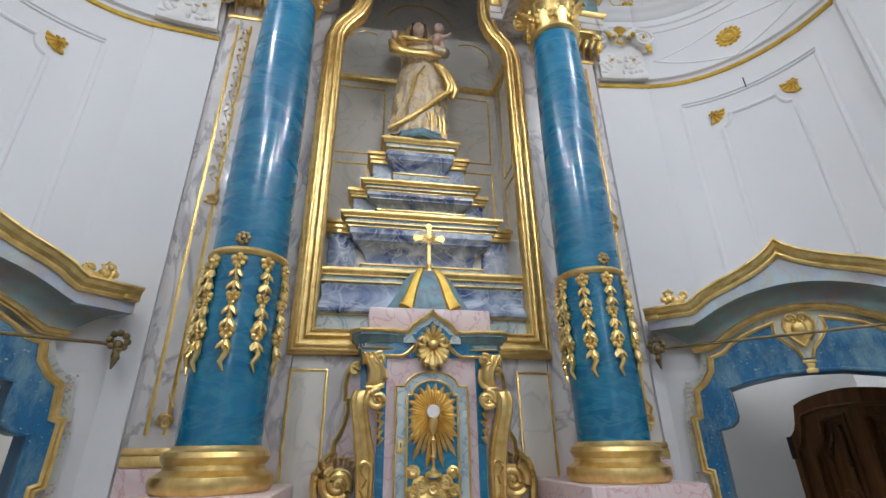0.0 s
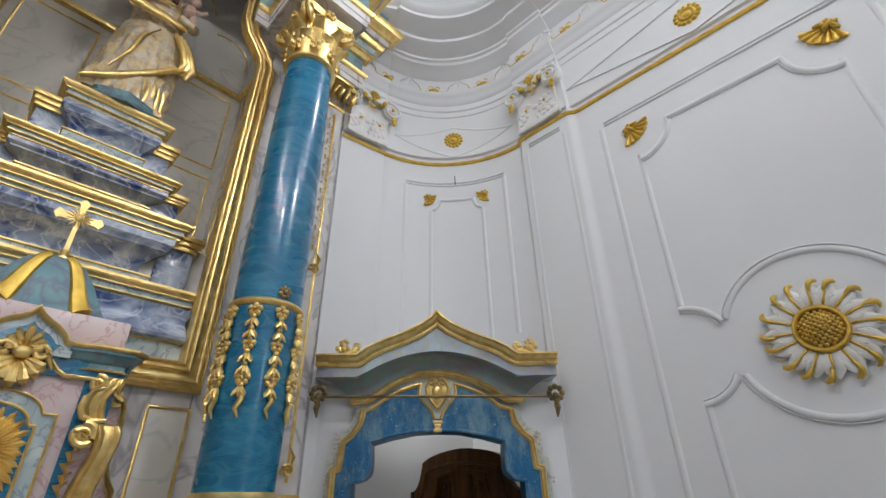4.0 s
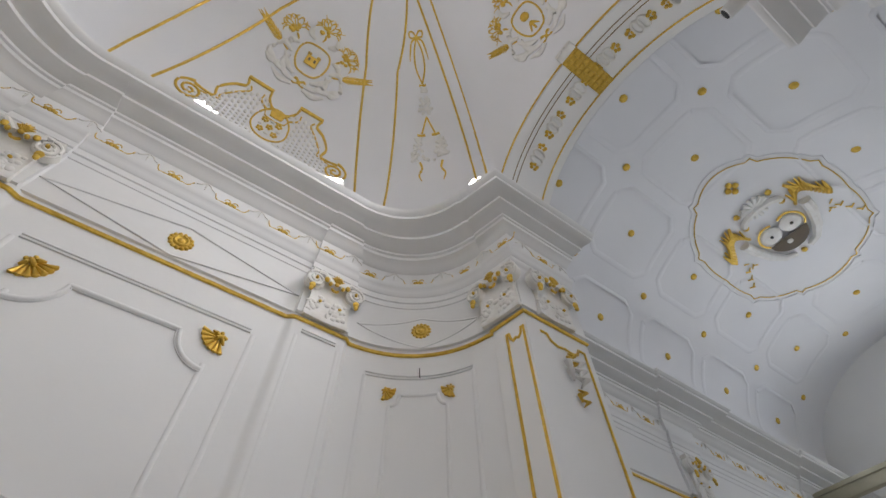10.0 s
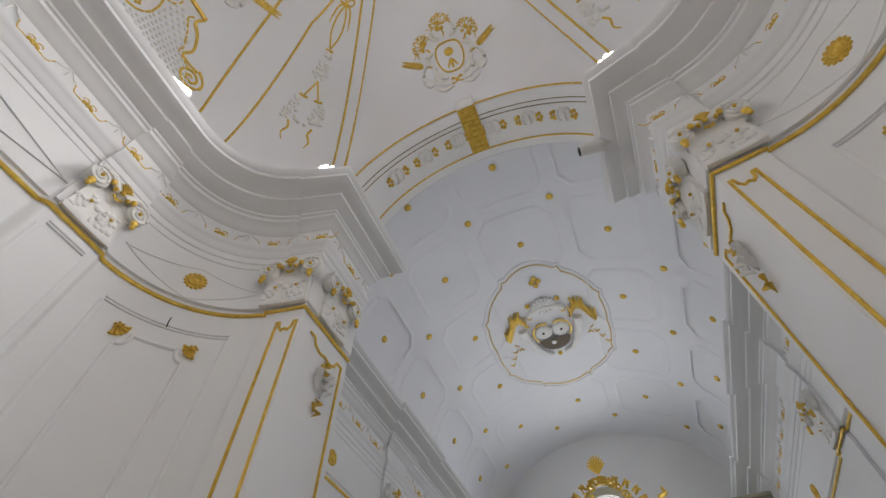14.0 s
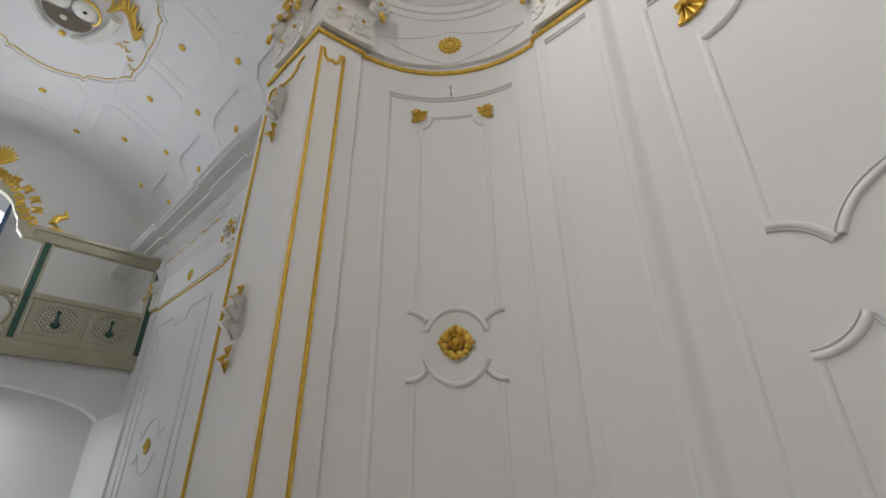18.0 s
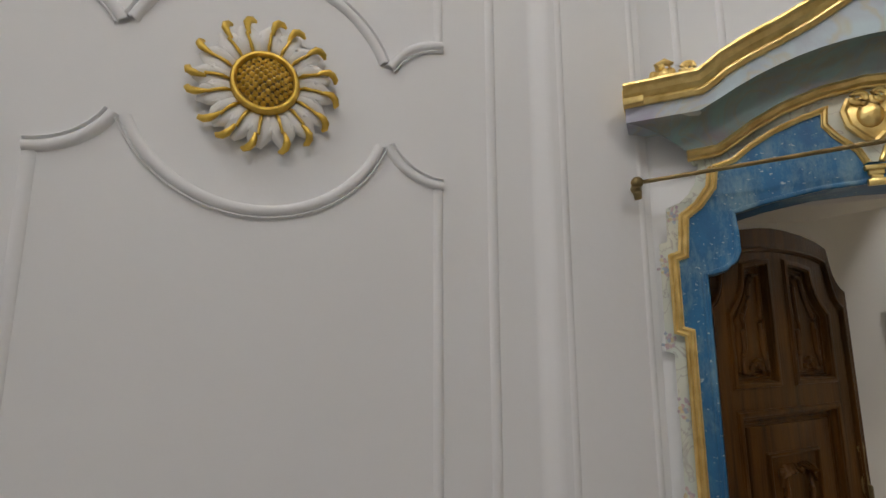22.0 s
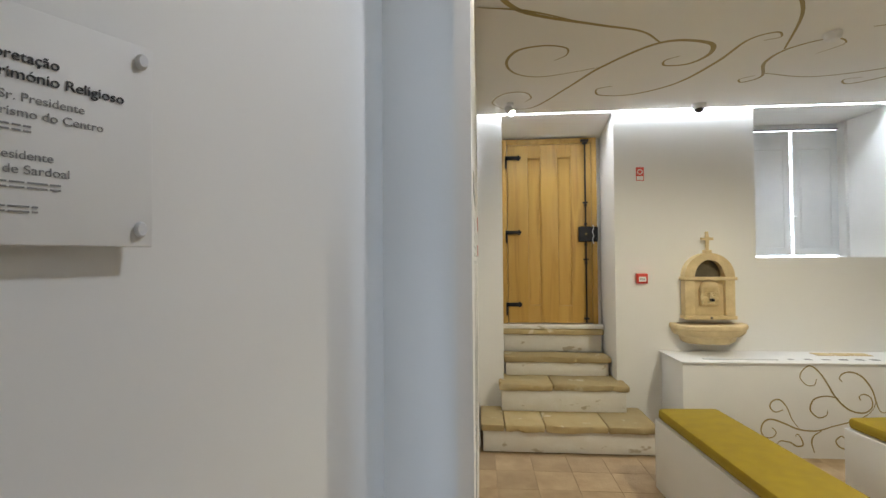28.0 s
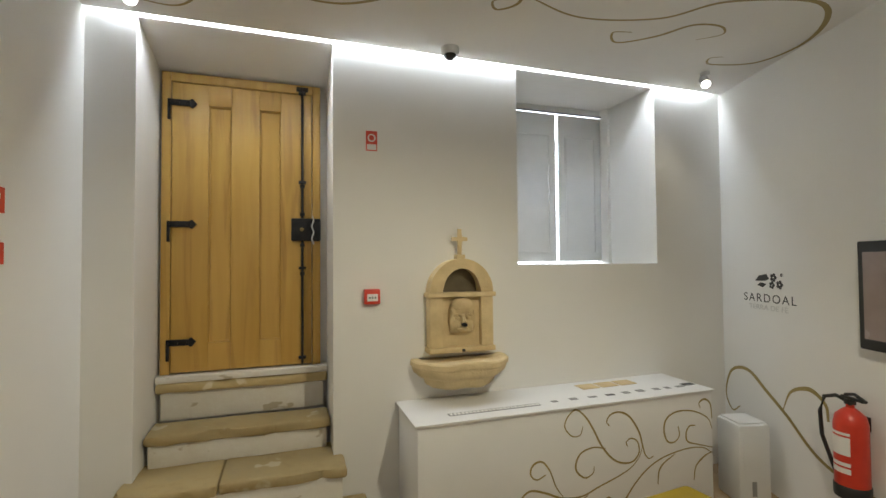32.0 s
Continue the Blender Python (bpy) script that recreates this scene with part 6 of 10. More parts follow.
def dense(a, b, n):
    return [(a[0] + (b[0] - a[0]) * i / n, a[1] + (b[1] - a[1]) * i / n) for i in range(n + 1)]


DEG = math.degrees(1 / 0.845)
for sx in (1, -1):
    surf = flat_surf(sx, DROP[sx])
    for name, line in (
        ("upper", [(-0.50, 2.64), (-0.49, 3.635)]), ("upper", [(0.49, 3.635), (0.50, 2.64)]),
        ("corner", arc(-0.50, 3.80, 0.205, -88, -2, 8)), ("corner", arc(0.50, 3.80, 0.205, 268, 182, 8)),
        ("head", [(-0.295, 3.797), (0.295, 3.797)]),
        ("cusp", arc(-0.52, 2.44, 0.20, 88, 28, 8)), ("cusp", arc(0.52, 2.44, 0.20, 92, 152, 8)),
        ("arch", arc(0, 2.412, 0.352, 158, 22, 22)), ("arch", arc(0, 2.41, 0.345, -158, -22, 22)),
        ("cusp", arc(-0.52, 2.38, 0.20, -88, -28, 8)), ("cusp", arc(0.52, 2.38, 0.20, -92, -152, 8)),
        ("lower", [(-0.50, 0.5), (-0.50, 2.18)]), ("lower", [(0.50, 0.5), (0.50, 2.18)])):
        bm = bead_on(bmesh.new(), line, 0.030, 0.007 if name in ("upper", "lower") else 0.015, surf)
        if name not in ("upper", "lower"):
            # a fine fillet on the outer side, parted from the round by a groove
            side = 1 if (line[-1][0] - line[0][0]) * (line[len(line) // 2][1] - 2.41) > 0 else -1
            bead_on(bm, [tuple(p) for p in offset_path(line, 0.020 * side * (1 if name == "arch" else -1))], 0.007, 0.011, surf)
        structure("wall_moulding", bm, WHITE, "white raised panel moulding", 60)
    bm = bmesh.new()
    groove_pair(bm, [(-0.655, 3.985), (0.655, 3.985)], surf, 1)
    structure("wall_moulding", bm, WHITE)
    for y in (-0.68, 0.68):
        structure("wall_moulding", bead_on(bmesh.new(), [(y, 0.3), (y, 3.96)], 0.034, 0.0055, surf), WHITE, "", 60)
    for s in (-1, 1):
        bm = bmesh.new()
        jog_surf = (lambda u, z, h, sx=sx: Vector((sx * (W - JOG - h), u, z)))
        groove_pair(bm, [(s * 0.95, 4.13), (s * 1.21, 4.13)], jog_surf, 1)
        structure("wall_moulding", bm, WHITE)
        for u in (0.925, 1.235):
            structure("wall_moulding", bead_on(bmesh.new(), [(s * u, 0.3), (s * u, 4.08)], 0.026, 0.0035, jog_surf), WHITE, "", 60)
    for sy in (1, -1):
        surf = curve_surf(sx, sy, DROP[sx])
        low = 2.75 if sy > 0 else 0.3
        lines = [dense((31, 3.87), (48, 3.87), 6), arc(52.5, 3.87, 4.2, 180, 268, 6, 0.09), arc(26.0, 3.87, 4.2, 0, -88, 6, 0.09)]
        lines += [[(53, max(low, 2.60)), (52.7, 3.77)], [(25.6, 3.77), (25.2, max(low, 2.60))]]
        if sy < 0:
            lines += [arc(39.4, 2.43, 11.0, 158, 22, 14, 0.185), arc(39.4, 2.43, 11.0, -158, -22, 14, 0.185),
                      arc(55.5, 2.50, 7.3, 88, 150, 6, 0.10), arc(23.2, 2.50, 7.3, 92, 30, 6, 0.10), arc(55.5, 2.36, 7.3, -88, -150, 6, 0.10), arc(23.2, 2.36, 7.3, -92, -30, 6, 0.10),
                      [(53.5, 0.4), (53.5, 2.25)], [(25, 0.4), (25, 2.25)]]
        for line in lines:
            structure("wall_moulding", bead_on(bmesh.new(), line, 0.028, 0.009 if len(line) == 2 else 0.015, surf, DEG), WHITE, "white raised panel moulding", 60)
        bm = bmesh.new()
        groove_pair(bm, dense((13, 4.02), (66.5, 4.02), 14), surf, DEG)
        structure("wall_moulding", bm, WHITE)
        for d in (13, 66.5):
            structure("wall_moulding", bead_on(bmesh.new(), [(d, low), (d, 4.0)], 0.034, 0.007, surf, DEG), WHITE, "", 60)
        # small iron hook over the panel
        p, n = curve_frame(sx, sy, 39.5)
        bm = tube(bmesh.new(), [p + Vector((0, 0, 4.02)), p + n * 0.03 + Vector((0, 0, 4.02)), p + n * 0.045 + Vector((0, 0, 4.045)), p + n * 0.04 + Vector((0, 0, 4.075))], 0.0035, 6)
        tagged(part("wall_hook", bm, IRON), "small black iron hook driven into the white wall", "hook", "wall hooks")


# ornaments, each built once about the origin with its face towards -y
def fan(bm, r=0.13, n=7):
    """An open ribbed fan spreading downwards from the origin, with a knot of leaves over it."""
    rows = []
    for f in (0.22, 0.34, 0.7, 0.92, 1.0, 1.0):
        row = []
        for i in range(n * 6 + 1):
            a = radians(-64 + 128 * i / (n * 6))
            rib = abs(math.sin(math.pi * i / 6))
            h = (0.006 + 0.016 * rib ** 0.6) * (0.6 + 0.4 * f) if len(rows) < 5 else 0.0
            q = r * f * (0.93 + 0.07 * rib)
            row.append(Vector((q * math.sin(a), -h, -0.84 * q * math.cos(a))))
        rows.append(row)
    ring_faces(bm, rows)
    tube(bm, [(0, -0.006, 0.24 * r), (0, -0.018, 0.02 * r), (0, -0.022, -0.22 * r), (0, -0.012, -0.36 * r)], 0.14 * r, 8, [0.45, 0.9, 1.1, 0.4], 0.8)
    for q in (-1, 1):
        tube(bm, [(q * 0.04 * r, -0.010, 0.04 * r), (q * 0.22 * r, -0.022, -0.08 * r), (q * 0.46 * r, -0.014, -0.12 * r)], 0.13 * r, 7, [0.6, 1.1, 0.5], 0.8)
        blob(bm, (q * 0.16 * r, -0.016, 0.16 * r), 0.11 * r, 0.012, 0.10 * r, seg=7)


def rosette(bm, r=0.082, n=14):
    """A round rosette: scalloped petals, a ring and a hollow seed cup."""
    rows = []
    for f, h in ((1.0, 0.0), (1.0, 0.010), (0.9, 0.020), (0.74, 0.019), (0.64, 0.010), (0.60, 0.020), (0.5, 0.024), (0.42, 0.014), (0.3, 0.012), (0.2, 0.020), (0.02, 0.023)):
        wave = 0.10 if f > 0.7 else 0.0
        rows.append([Vector((r * (f - wave * (1 - abs(math.sin(n * math.pi * i / (n * 6))))) * math.cos(2 * math.pi * i / (n * 6)), -h * (1 if f < 0.7 else 0.45 + 0.55 * abs(math.sin(n * math.pi * i / (n * 6)))), r * (f - wave * (1 - abs(math.sin(n * math.pi * i / (n * 6))))) * math.sin(2 * math.pi * i / (n * 6)))) for i in range(n * 6)])
    ring_faces(bm, rows, closed=True)


def small_flower(bm, r=0.075):
    for k in range(4):
        a = math.pi / 2 * k
        for d in (-0.34, 0.34):
            blob(bm, (0.80 * r * math.cos(a + d), -0.014, 0.80 * r * math.sin(a + d)), 0.30 * r, 0.016, 0.30 * r, seg=8)
        blob(bm, (1.02 * r * math.cos(a), -0.016, 1.02 * r * math.sin(a)), 0.19 * r, 0.014, 0.19 * r, seg=8)
        blob(bm, (0.84 * r * math.cos(a + math.pi / 4), -0.010, 0.84 * r * math.sin(a + math.pi / 4)), 0.26 * r, 0.012, 0.26 * r, seg=8)
    lathe(bm, [(0.5 * r, 0.005), (0.5 * r, 0.03), (0.40 * r, 0.04), (0.32 * r, 0.028), (0.3 * r, 0.022), (0.2 * r, 0.034), (0.08 * r, 0.038)], seg=20, m=pose(0, 0, 0, 90, 0, 0))


def mesh_of(build, mat, *args, smooth=50):
    bm = bmesh.new()
    build(bm, *args)
    return finish(bm, "ornament", mat, smooth)


fan_mesh, fan_small = mesh_of(fan, GILT, 0.126, 7), mesh_of(fan, GILT, 0.080, 5)
rosette_mesh, flower_mesh = mesh_of(rosette, GILT), mesh_of(small_flower, GILT)


def put(name, data, m, label, category, group):
    ob = new(name, data)
    ob.matrix_world = m
    return tagged(ob, label, category, group)


def on_flat(sx, y, z, h=0.0, roll=0):
    return facing(sx * (W - h), y, z, -sx, 0) @ pose(0, 0, 0, 0, roll, 0)


def on_curve(sx, sy, deg, z, h=0.0, roll=0):
    p, n = curve_frame(sx, sy, deg)
    return facing(p.x + n.x * h, p.y + n.y * h, z, n.x, n.y) @ pose(0, 0, 0, 0, roll, 0)


for sx in (1, -1):
    for y in (-0.51, 0.51):
        # the fans open from the upper corners towards the panel's middle
        put("gilt_fan", fan_mesh, on_flat(sx, y, 3.84 + DROP[sx], 0.002, -42 if y * sx > 0 else 42), "gilded stucco fan in the panel corner", "wall ornament", "gilded panel fans")
    put("frieze_rosette", rosette_mesh, on_flat(sx, 0, 4.44, 0.018), "gilded round rosette on the white frieze", "rosette", "frieze rosettes")
    for sy in (1, -1):
        for d in (23.5, 55):
            right_side = (d < 40) == (sx * sy > 0)
            put("gilt_fan", fan_small, on_curve(sx, sy, d, 3.89 + DROP[sx], 0.002, 48 if right_side else -48), "small gilded stucco fan in the panel corner", "wall ornament", "gilded panel fans")
        put("frieze_rosette", rosette_mesh, on_curve(sx, sy, 39.5, 4.462, 0.018), "gilded round rosette on the white frieze", "rosette", "frieze rosettes")
        if sy < 0:
            put("gilt_flower", flower_mesh, on_curve(sx, sy, 39.5, 2.44 + DROP[sx], 0.002), "small gilded flower in the wall panel", "wall ornament", "gilded flowers")


# sunflowers
def make_sunflower():
    ob = thing("sunflower_relief", pose(0, 0, 0), "white stucco sunflower relief with gilded petal tips and seed disc", "sunflower relief", "sunflower reliefs")
    part("disc", lathe(bmesh.new(), [(0.098, 0.0), (0.098, 0.03), (0.085, 0.042), (0.045, 0.056), (0.01, 0.060)], seg=32, m=pose(0, 0, 0, 90, 0, 0)), BRASS, ob, "dark gilded seed disc")
    part("disc_ring", lathe(bmesh.new(), [(0.086, 0.03), (0.088, 0.046), (0.094, 0.053), (0.101, 0.053), (0.107, 0.046), (0.109, 0.03), (0.107, 0.0)], seg=32, m=pose(0, 0, 0, 90, 0, 0)), GILT, ob)
    bm = bmesh.new()
    for i in range(-5, 6):
        for j in range(-5, 6):
            x, z = (i + j) * 0.0125 + 0.002 * math.sin(7 * i), (i - j) * 0.0125 + 0.002 * math.cos(5 * j)
            r = math.hypot(x, z)
            if r < 0.084:
                blob(bm, (x, -0.056 + (r / 0.08) ** 2 * 0.018, z), 0.0105, 0.014, 0.0105, seg=8)
    tagged(part("seed_lattice", bm, GILT, ob), kind="stuff")
    petal_bm, tip_bm, stem_bm = bmesh.new(), bmesh.new(), bmesh.new()
    for s in (-1, 1):
        # two flat lobes, each with a turned-up outer edge
        tube(petal_bm, [(s * 0.006, -0.010, 0.090), (s * 0.016, -0.026, 0.120), (s * 0.021, -0.030, 0.150), (s * 0.018 + 0.004, -0.024, 0.180), (s * 0.008 + 0.010, -0.015, 0.216)], 0.0245, 8, [0.6, 0.9, 1, 0.9, 0.4], 0.5, (0, 1, 0))
        tube(petal_bm, [(s * 0.024, -0.024, 0.130), (s * 0.033, -0.036, 0.155), (s * 0.028, -0.030, 0.182)], 0.008, 6, [0.4, 1, 0.3])
    tube(tip_bm, [(0.004, -0.036, 0.176), (0.004, -0.038, 0.196), (0.008, -0.038, 0.214), (0.018, -0.032, 0.227), (0.032, -0.024, 0.231), (0.042, -0.018, 0.226)], 0.0125, 9, [0.4, 0.7, 1.0, 1.0, 0.85, 0.35], 0.75, (0, 1, 0))
    tube(stem_bm, [(0, -0.028, 0.104), (0.001, -0.041, 0.125), (0.003, -0.042, 0.150), (0.004, -0.038, 0.180)], 0.006, 7, [0.6, 1, 0.8, 0.9])
    pm, tm, sm = finish(petal_bm, "petal", STUCCO, 60), finish(tip_bm, "petal_tip", GILT, 60), finish(stem_bm, "petal_rib", GILT, 60)
    for k in range(16):
        p = new("petal", pm)
        p.parent = ob
        p.matrix_basis = pose(0, 0, 0, 0, 360 * k / 16 + random.uniform(-3, 3), 0)
        for name, data in (("petal_tip", tm), ("petal_rib", sm)):
            q = new(name, data)
            q.parent = p
            if name == "petal_tip":
                q["label"] = "gilded curled petal tip"
                q.matrix_basis = pose(0, 0, 0, 0, random.uniform(-3, 3), 0)
    return ob


sun = make_sunflower()
sun.matrix_world = on_flat(1, 0, 2.405, 0.002) @ Matrix.Diagonal((0.9, 1, 0.9, 1))
copy_thing(sun, on_flat(-1, 0, 2.380, 0.002) @ Matrix.Diagonal((0.9, 1, 0.9, 1)))


# pilaster capitals of white stucco touched with gold
def make_capital(w=0.40):
    ob = thing("pilaster_capital", pose(0, 0, 0), "white stucco pilaster capital with scrolls and gilded shell", "capital", "pilaster capitals")
    rows = []
    for z, hw, d in ((0.0, 0.42, 0.035), (0.02, 0.44, 0.045), (0.05, 0.42, 0.035), (0.22, 0.40, 0.04), (0.34, 0.44, 0.06), (0.40, 0.50, 0.075), (0.44, 0.52, 0.085)):
        rows.append([Vector((-hw * w, 0, z)), Vector((-hw * w, -d, z)), Vector((-hw * w * 0.3, -d * 0.8, z)), Vector((hw * w * 0.3, -d * 0.8, z)), Vector((hw * w, -d, z)), Vector((hw * w, 0, z))])
    bm = bmesh.new()
    ring_faces(bm, rows, closed=True, caps=True)
    part("block", bm, STUCCO, ob)
    bm = bmesh.new()
    for k in range(30):
        x, z = random.uniform(-0.38, 0.38) * w, random.uniform(0.05, 0.22)
        blob(bm, (x, -0.032, z), random.uniform(0.012, 0.03), 0.013, random.uniform(0.012, 0.026), seg=7)
    tagged(part("foliage", bm, STUCCO, ob, "low white stucco foliage"), kind="stuff")
    for s in (-1, 1):
        bm = bmesh.new()
        sp = spiral(0.41 * w, 0.325, 0.078, 0.012, 95, -1.9, 34)
        lathe(bm, [(0.0, 0.0), (0.076, 0.0), (0.076, 0.055), (0.066, 0.066), (0.0, 0.070)], seg=24, m=pose(s * 0.41 * w, -0.02, 0.325, 90, 0, 0))
        tube(bm, [(s * x, -0.090, z) for x, z in sp], 0.011, 7)
        tube(bm, [(s * x, -0.085, z) for x, z in ((0.40 * w, 0.40), (0.28 * w, 0.41), (0.16 * w, 0.36), (0.08 * w, 0.33))], 0.022, 7)
        part("volute", bm, STUCCO, ob, "white stucco scroll")
        for x, z, r in ((0.45, 0.225, 0.026), (0.46, 0.19, 0.018), (0.41, 0.325, 0.013), (0.22, 0.35, 0.021), (0.13, 0.32, 0.016)):
            bm = bmesh.new()
            blob(bm, (s * x * w, -0.100, z), r, 0.018, r * 1.15, seg=8)
            part("gilt_berry", bm, GILT, ob)
        bm = bmesh.new()
        blob(bm, (s * 0.20 * w, -0.055, 0.15), 0.014, 0.012, 0.010, seg=7)
        part("gilt_bud", bm, GILT, ob)
    bm = bmesh.new()
    for k in range(7):
        a = radians(-66 + 22 * k)
        leaf_strip(bm, [(0, -0.085, 0.36), (0.030 * math.sin(a), -0.108, 0.365 + 0.036 * math.cos(a)), (0.056 * math.sin(a), -0.100, 0.365 + 0.076 * math.cos(a))], 0.014, 0.7)
    blob(bm, (0, -0.09, 0.35), 0.02, 0.016, 0.014, seg=8)
    part("shell", bm, GILT, ob, "gilded shell")
    bm = bmesh.new()
    tube(bm, [(x, -0.075, z) for x, z in arc(0, 0.315, 0.028, 200, 340, 8)], 0.010, 6)
    part("gilt_swag", bm, GILT, ob)
    return ob


cap = make_capital()
CAPS = []
for sx in (1, -1):
    for y in (1.08, -1.08):
        CAPS.append(facing(sx * (W - JOG - 0.01), y, 4.255, -sx, 0))
    CAPS.append(facing(sx * 1.47, 2.165 - JOG, 4.255, -sx * 0.15, -1))
    CAPS.append(facing(sx * 1.51, -2.15 + JOG, 4.255, -sx * 0.2, 1))
    CAPS.append(facing(sx * (1.39 - JOG - 0.01), -2.47, 4.255, -sx, 0))
cap.matrix_world = CAPS[0]
for m in CAPS[1:]:
    copy_thing(cap, m)

# raised lozenges on the frieze
for sx in (1, -1):
    surf = lambda u, z, h, sx=sx: Vector((sx * (W - 0.018 - h), u, z))
    structure("frieze_moulding", bead_on(bmesh.new(), [(-0.85, 4.44), (0, 4.285), (0.85, 4.44), (0, 4.60)], 0.018, 0.012, surf, 1, True), WHITE, "white raised lozenge on the frieze", 60)
    for sy in (1, -1):
        cs = curve_surf(sx, sy)
        surf = lambda u, z, h, cs=cs: cs(u, z, h + 0.018)
        line = dense((5, 4.44), (39.5, 4.285), 8) + dense((39.5, 4.285), (74, 4.44), 8)[1:] + dense((74, 4.44), (39.5, 4.60), 8)[1:] + dense((39.5, 4.60), (5, 4.44), 8)[1:-1]
        structure("frieze_moulding", bead_on(bmesh.new(), line, 0.018, 0.012, surf, DEG, True), WHITE, "white raised lozenge on the frieze", 60)


# gilded swags and white shells along the upper frieze band
def swag(bm):
    for s in (-1, 1):
        tube(bm, [(s * x, -0.006, z) for x, z in ((0.132, 0.070), (0.126, 0.050), (0.118, 0.026), (0.105, 0.008), (0.085, 0.004), (0.065, 0.010), (0.048, 0.006), (0.036, 0.014))], 0.0042, 6)
        tube(bm, [(s * x, -0.008, z) for x, z in arc(0.030, 0.044, 0.020, 260, -10, 10)], 0.0035, 6)
    for x, z, r in ((-0.030, 0.016, 0.013), (-0.010, 0.024, 0.014), (0.012, 0.024, 0.014), (0.032, 0.016, 0.013), (0.0, 0.006, 0.010)):
        blob(bm, (x, -0.010, z), r, 0.011, r * 1.25, seg=8)


def shell_white(bm):
    tube(bm, [(x, -0.006, z) for x, z in ((-0.082, 0.060), (-0.074, 0.078), (-0.060, 0.080), (-0.042, 0.092), (-0.026, 0.116), (0, 0.130), (0.026, 0.116), (0.042, 0.092), (0.060, 0.080), (0.074, 0.078), (0.082, 0.060))], 0.0055, 6)
    leaf_strip(bm, [(0, -0.002, 0.05), (0.0, -0.008, 0.08), (0, -0.005, 0.112)], 0.012, 0.5)


swag_mesh, shell_mesh = mesh_of(swag, GILT), mesh_of(shell_white, STUCCO)
for sx in (1, -1):
    total, pts = 0.0, [Vector(p) for p in lip_line(0.067)]
    marks, nxt, k = [], 0.09, 0
    for a, b in zip(pts, pts[1:]):
        d = (b - a).length
        while nxt < total + d:
            p = a.lerp(b, (nxt - total) / d)
            t = (b - a).normalized()
            if d > 0.05 or abs(p.y) > 1.3:
                n = Vector((-t.y, t.x))
                marks.append((p, n if n.dot(p) < 0 else -n, k))
            nxt += 0.215
            k += 1
        total += d
    for p, n, k in marks:
        m = facing(sx * p.x, p.y, 4.955, sx * n.x, n.y)
        if k % 2:
            put("frieze_swag", swag_mesh, m, "small gilded swag on the upper frieze", "frieze ornament", "frieze swags")
        else:
            put("frieze_shell", shell_mesh, m, "small white stucco shell on the upper frieze", "frieze ornament", "frieze shells")

# gilded frames on the pier faces at the arch
def pier_moulding(bm, w, z0, z1, far=0):
    line = [(-w / 2, z0), (w / 2, z0), (w / 2, z1), (w * 0.36, z1), (w * 0.30, z1 - 0.05), (w * 0.16, z1 - 0.075), (0, z1 - 0.06), (-w * 0.16, z1 - 0.075), (-w * 0.30, z1 - 0.05), (-w * 0.36, z1), (-w / 2, z1)]
    if far:
        # on the side face the frame runs up the nave edge and across the head only
        line = [(far * x, z) for x, z in line[1:]]
    bead(bm, line, 0.020, 0.012, None, not far)


for sx in (1, -1):
    for m, w in ((facing(sx * 1.452, -2.185 + JOG + 0.002, 0, -sx * 0.205, 0.979), 0.14), (facing(sx * (1.39 - JOG - 0.002), -2.50, 0, -sx, 0), 0.42)):
        bm = bmesh.new()
        pier_moulding(bm, w, 0.6, 4.10, sx if w > 0.3 else 0)
        ob = part("gilded_moulding", bm, GILT)
        ob.matrix_world = m
        tagged(ob, "gilded raised frame on the white arch pier", "wall ornament", "pier frames")
        if w > 0.3:
            for z in (3.78, 2.47):
                drop = thing("pier_ornament", m @ pose(0, 0, z) @ Matrix.Diagonal((1.3, 1.0, 0.68, 1)), "white and gilded stucco leaf drop on the pier", "wall ornament", "pier ornaments")
                bm = bmesh.new()
                for k in range(5):
                    leaf_strip(bm, [(0.0, -0.02, 0.22 - 0.05 * k), (0.05 * (-1) ** k, -0.045, 0.18 - 0.05 * k), (0.02 * (-1) ** k, -0.02, 0.10 - 0.05 * k)], 0.032, 0.7)
                part("leaves", bm, STUCCO, drop, "white stucco leaves")
                for q in (0.28, -0.16):
                    bm = bmesh.new()
                    for k in range(3):
                        leaf_strip(bm, [(0, -0.012, q + 0.03 - 0.05 * k), (0.025 * (-1) ** k, -0.035, q - 0.01 - 0.05 * k), (0.0, -0.015, q - 0.06 - 0.05 * k)], 0.018, 0.8)
                    part("gilt_bud", bm, GILT, drop)

# ---- nave ----
NW, NSP, NCR, NEND, RAILY = 2.33, 5.72, 7.50, -10.2, -8.42


def nave_point(deg, y, h=0.0):
    return Vector(((NW - h) * math.cos(radians(deg)), y, NSP + (NCR - NSP - h) * math.sin(radians(deg))))


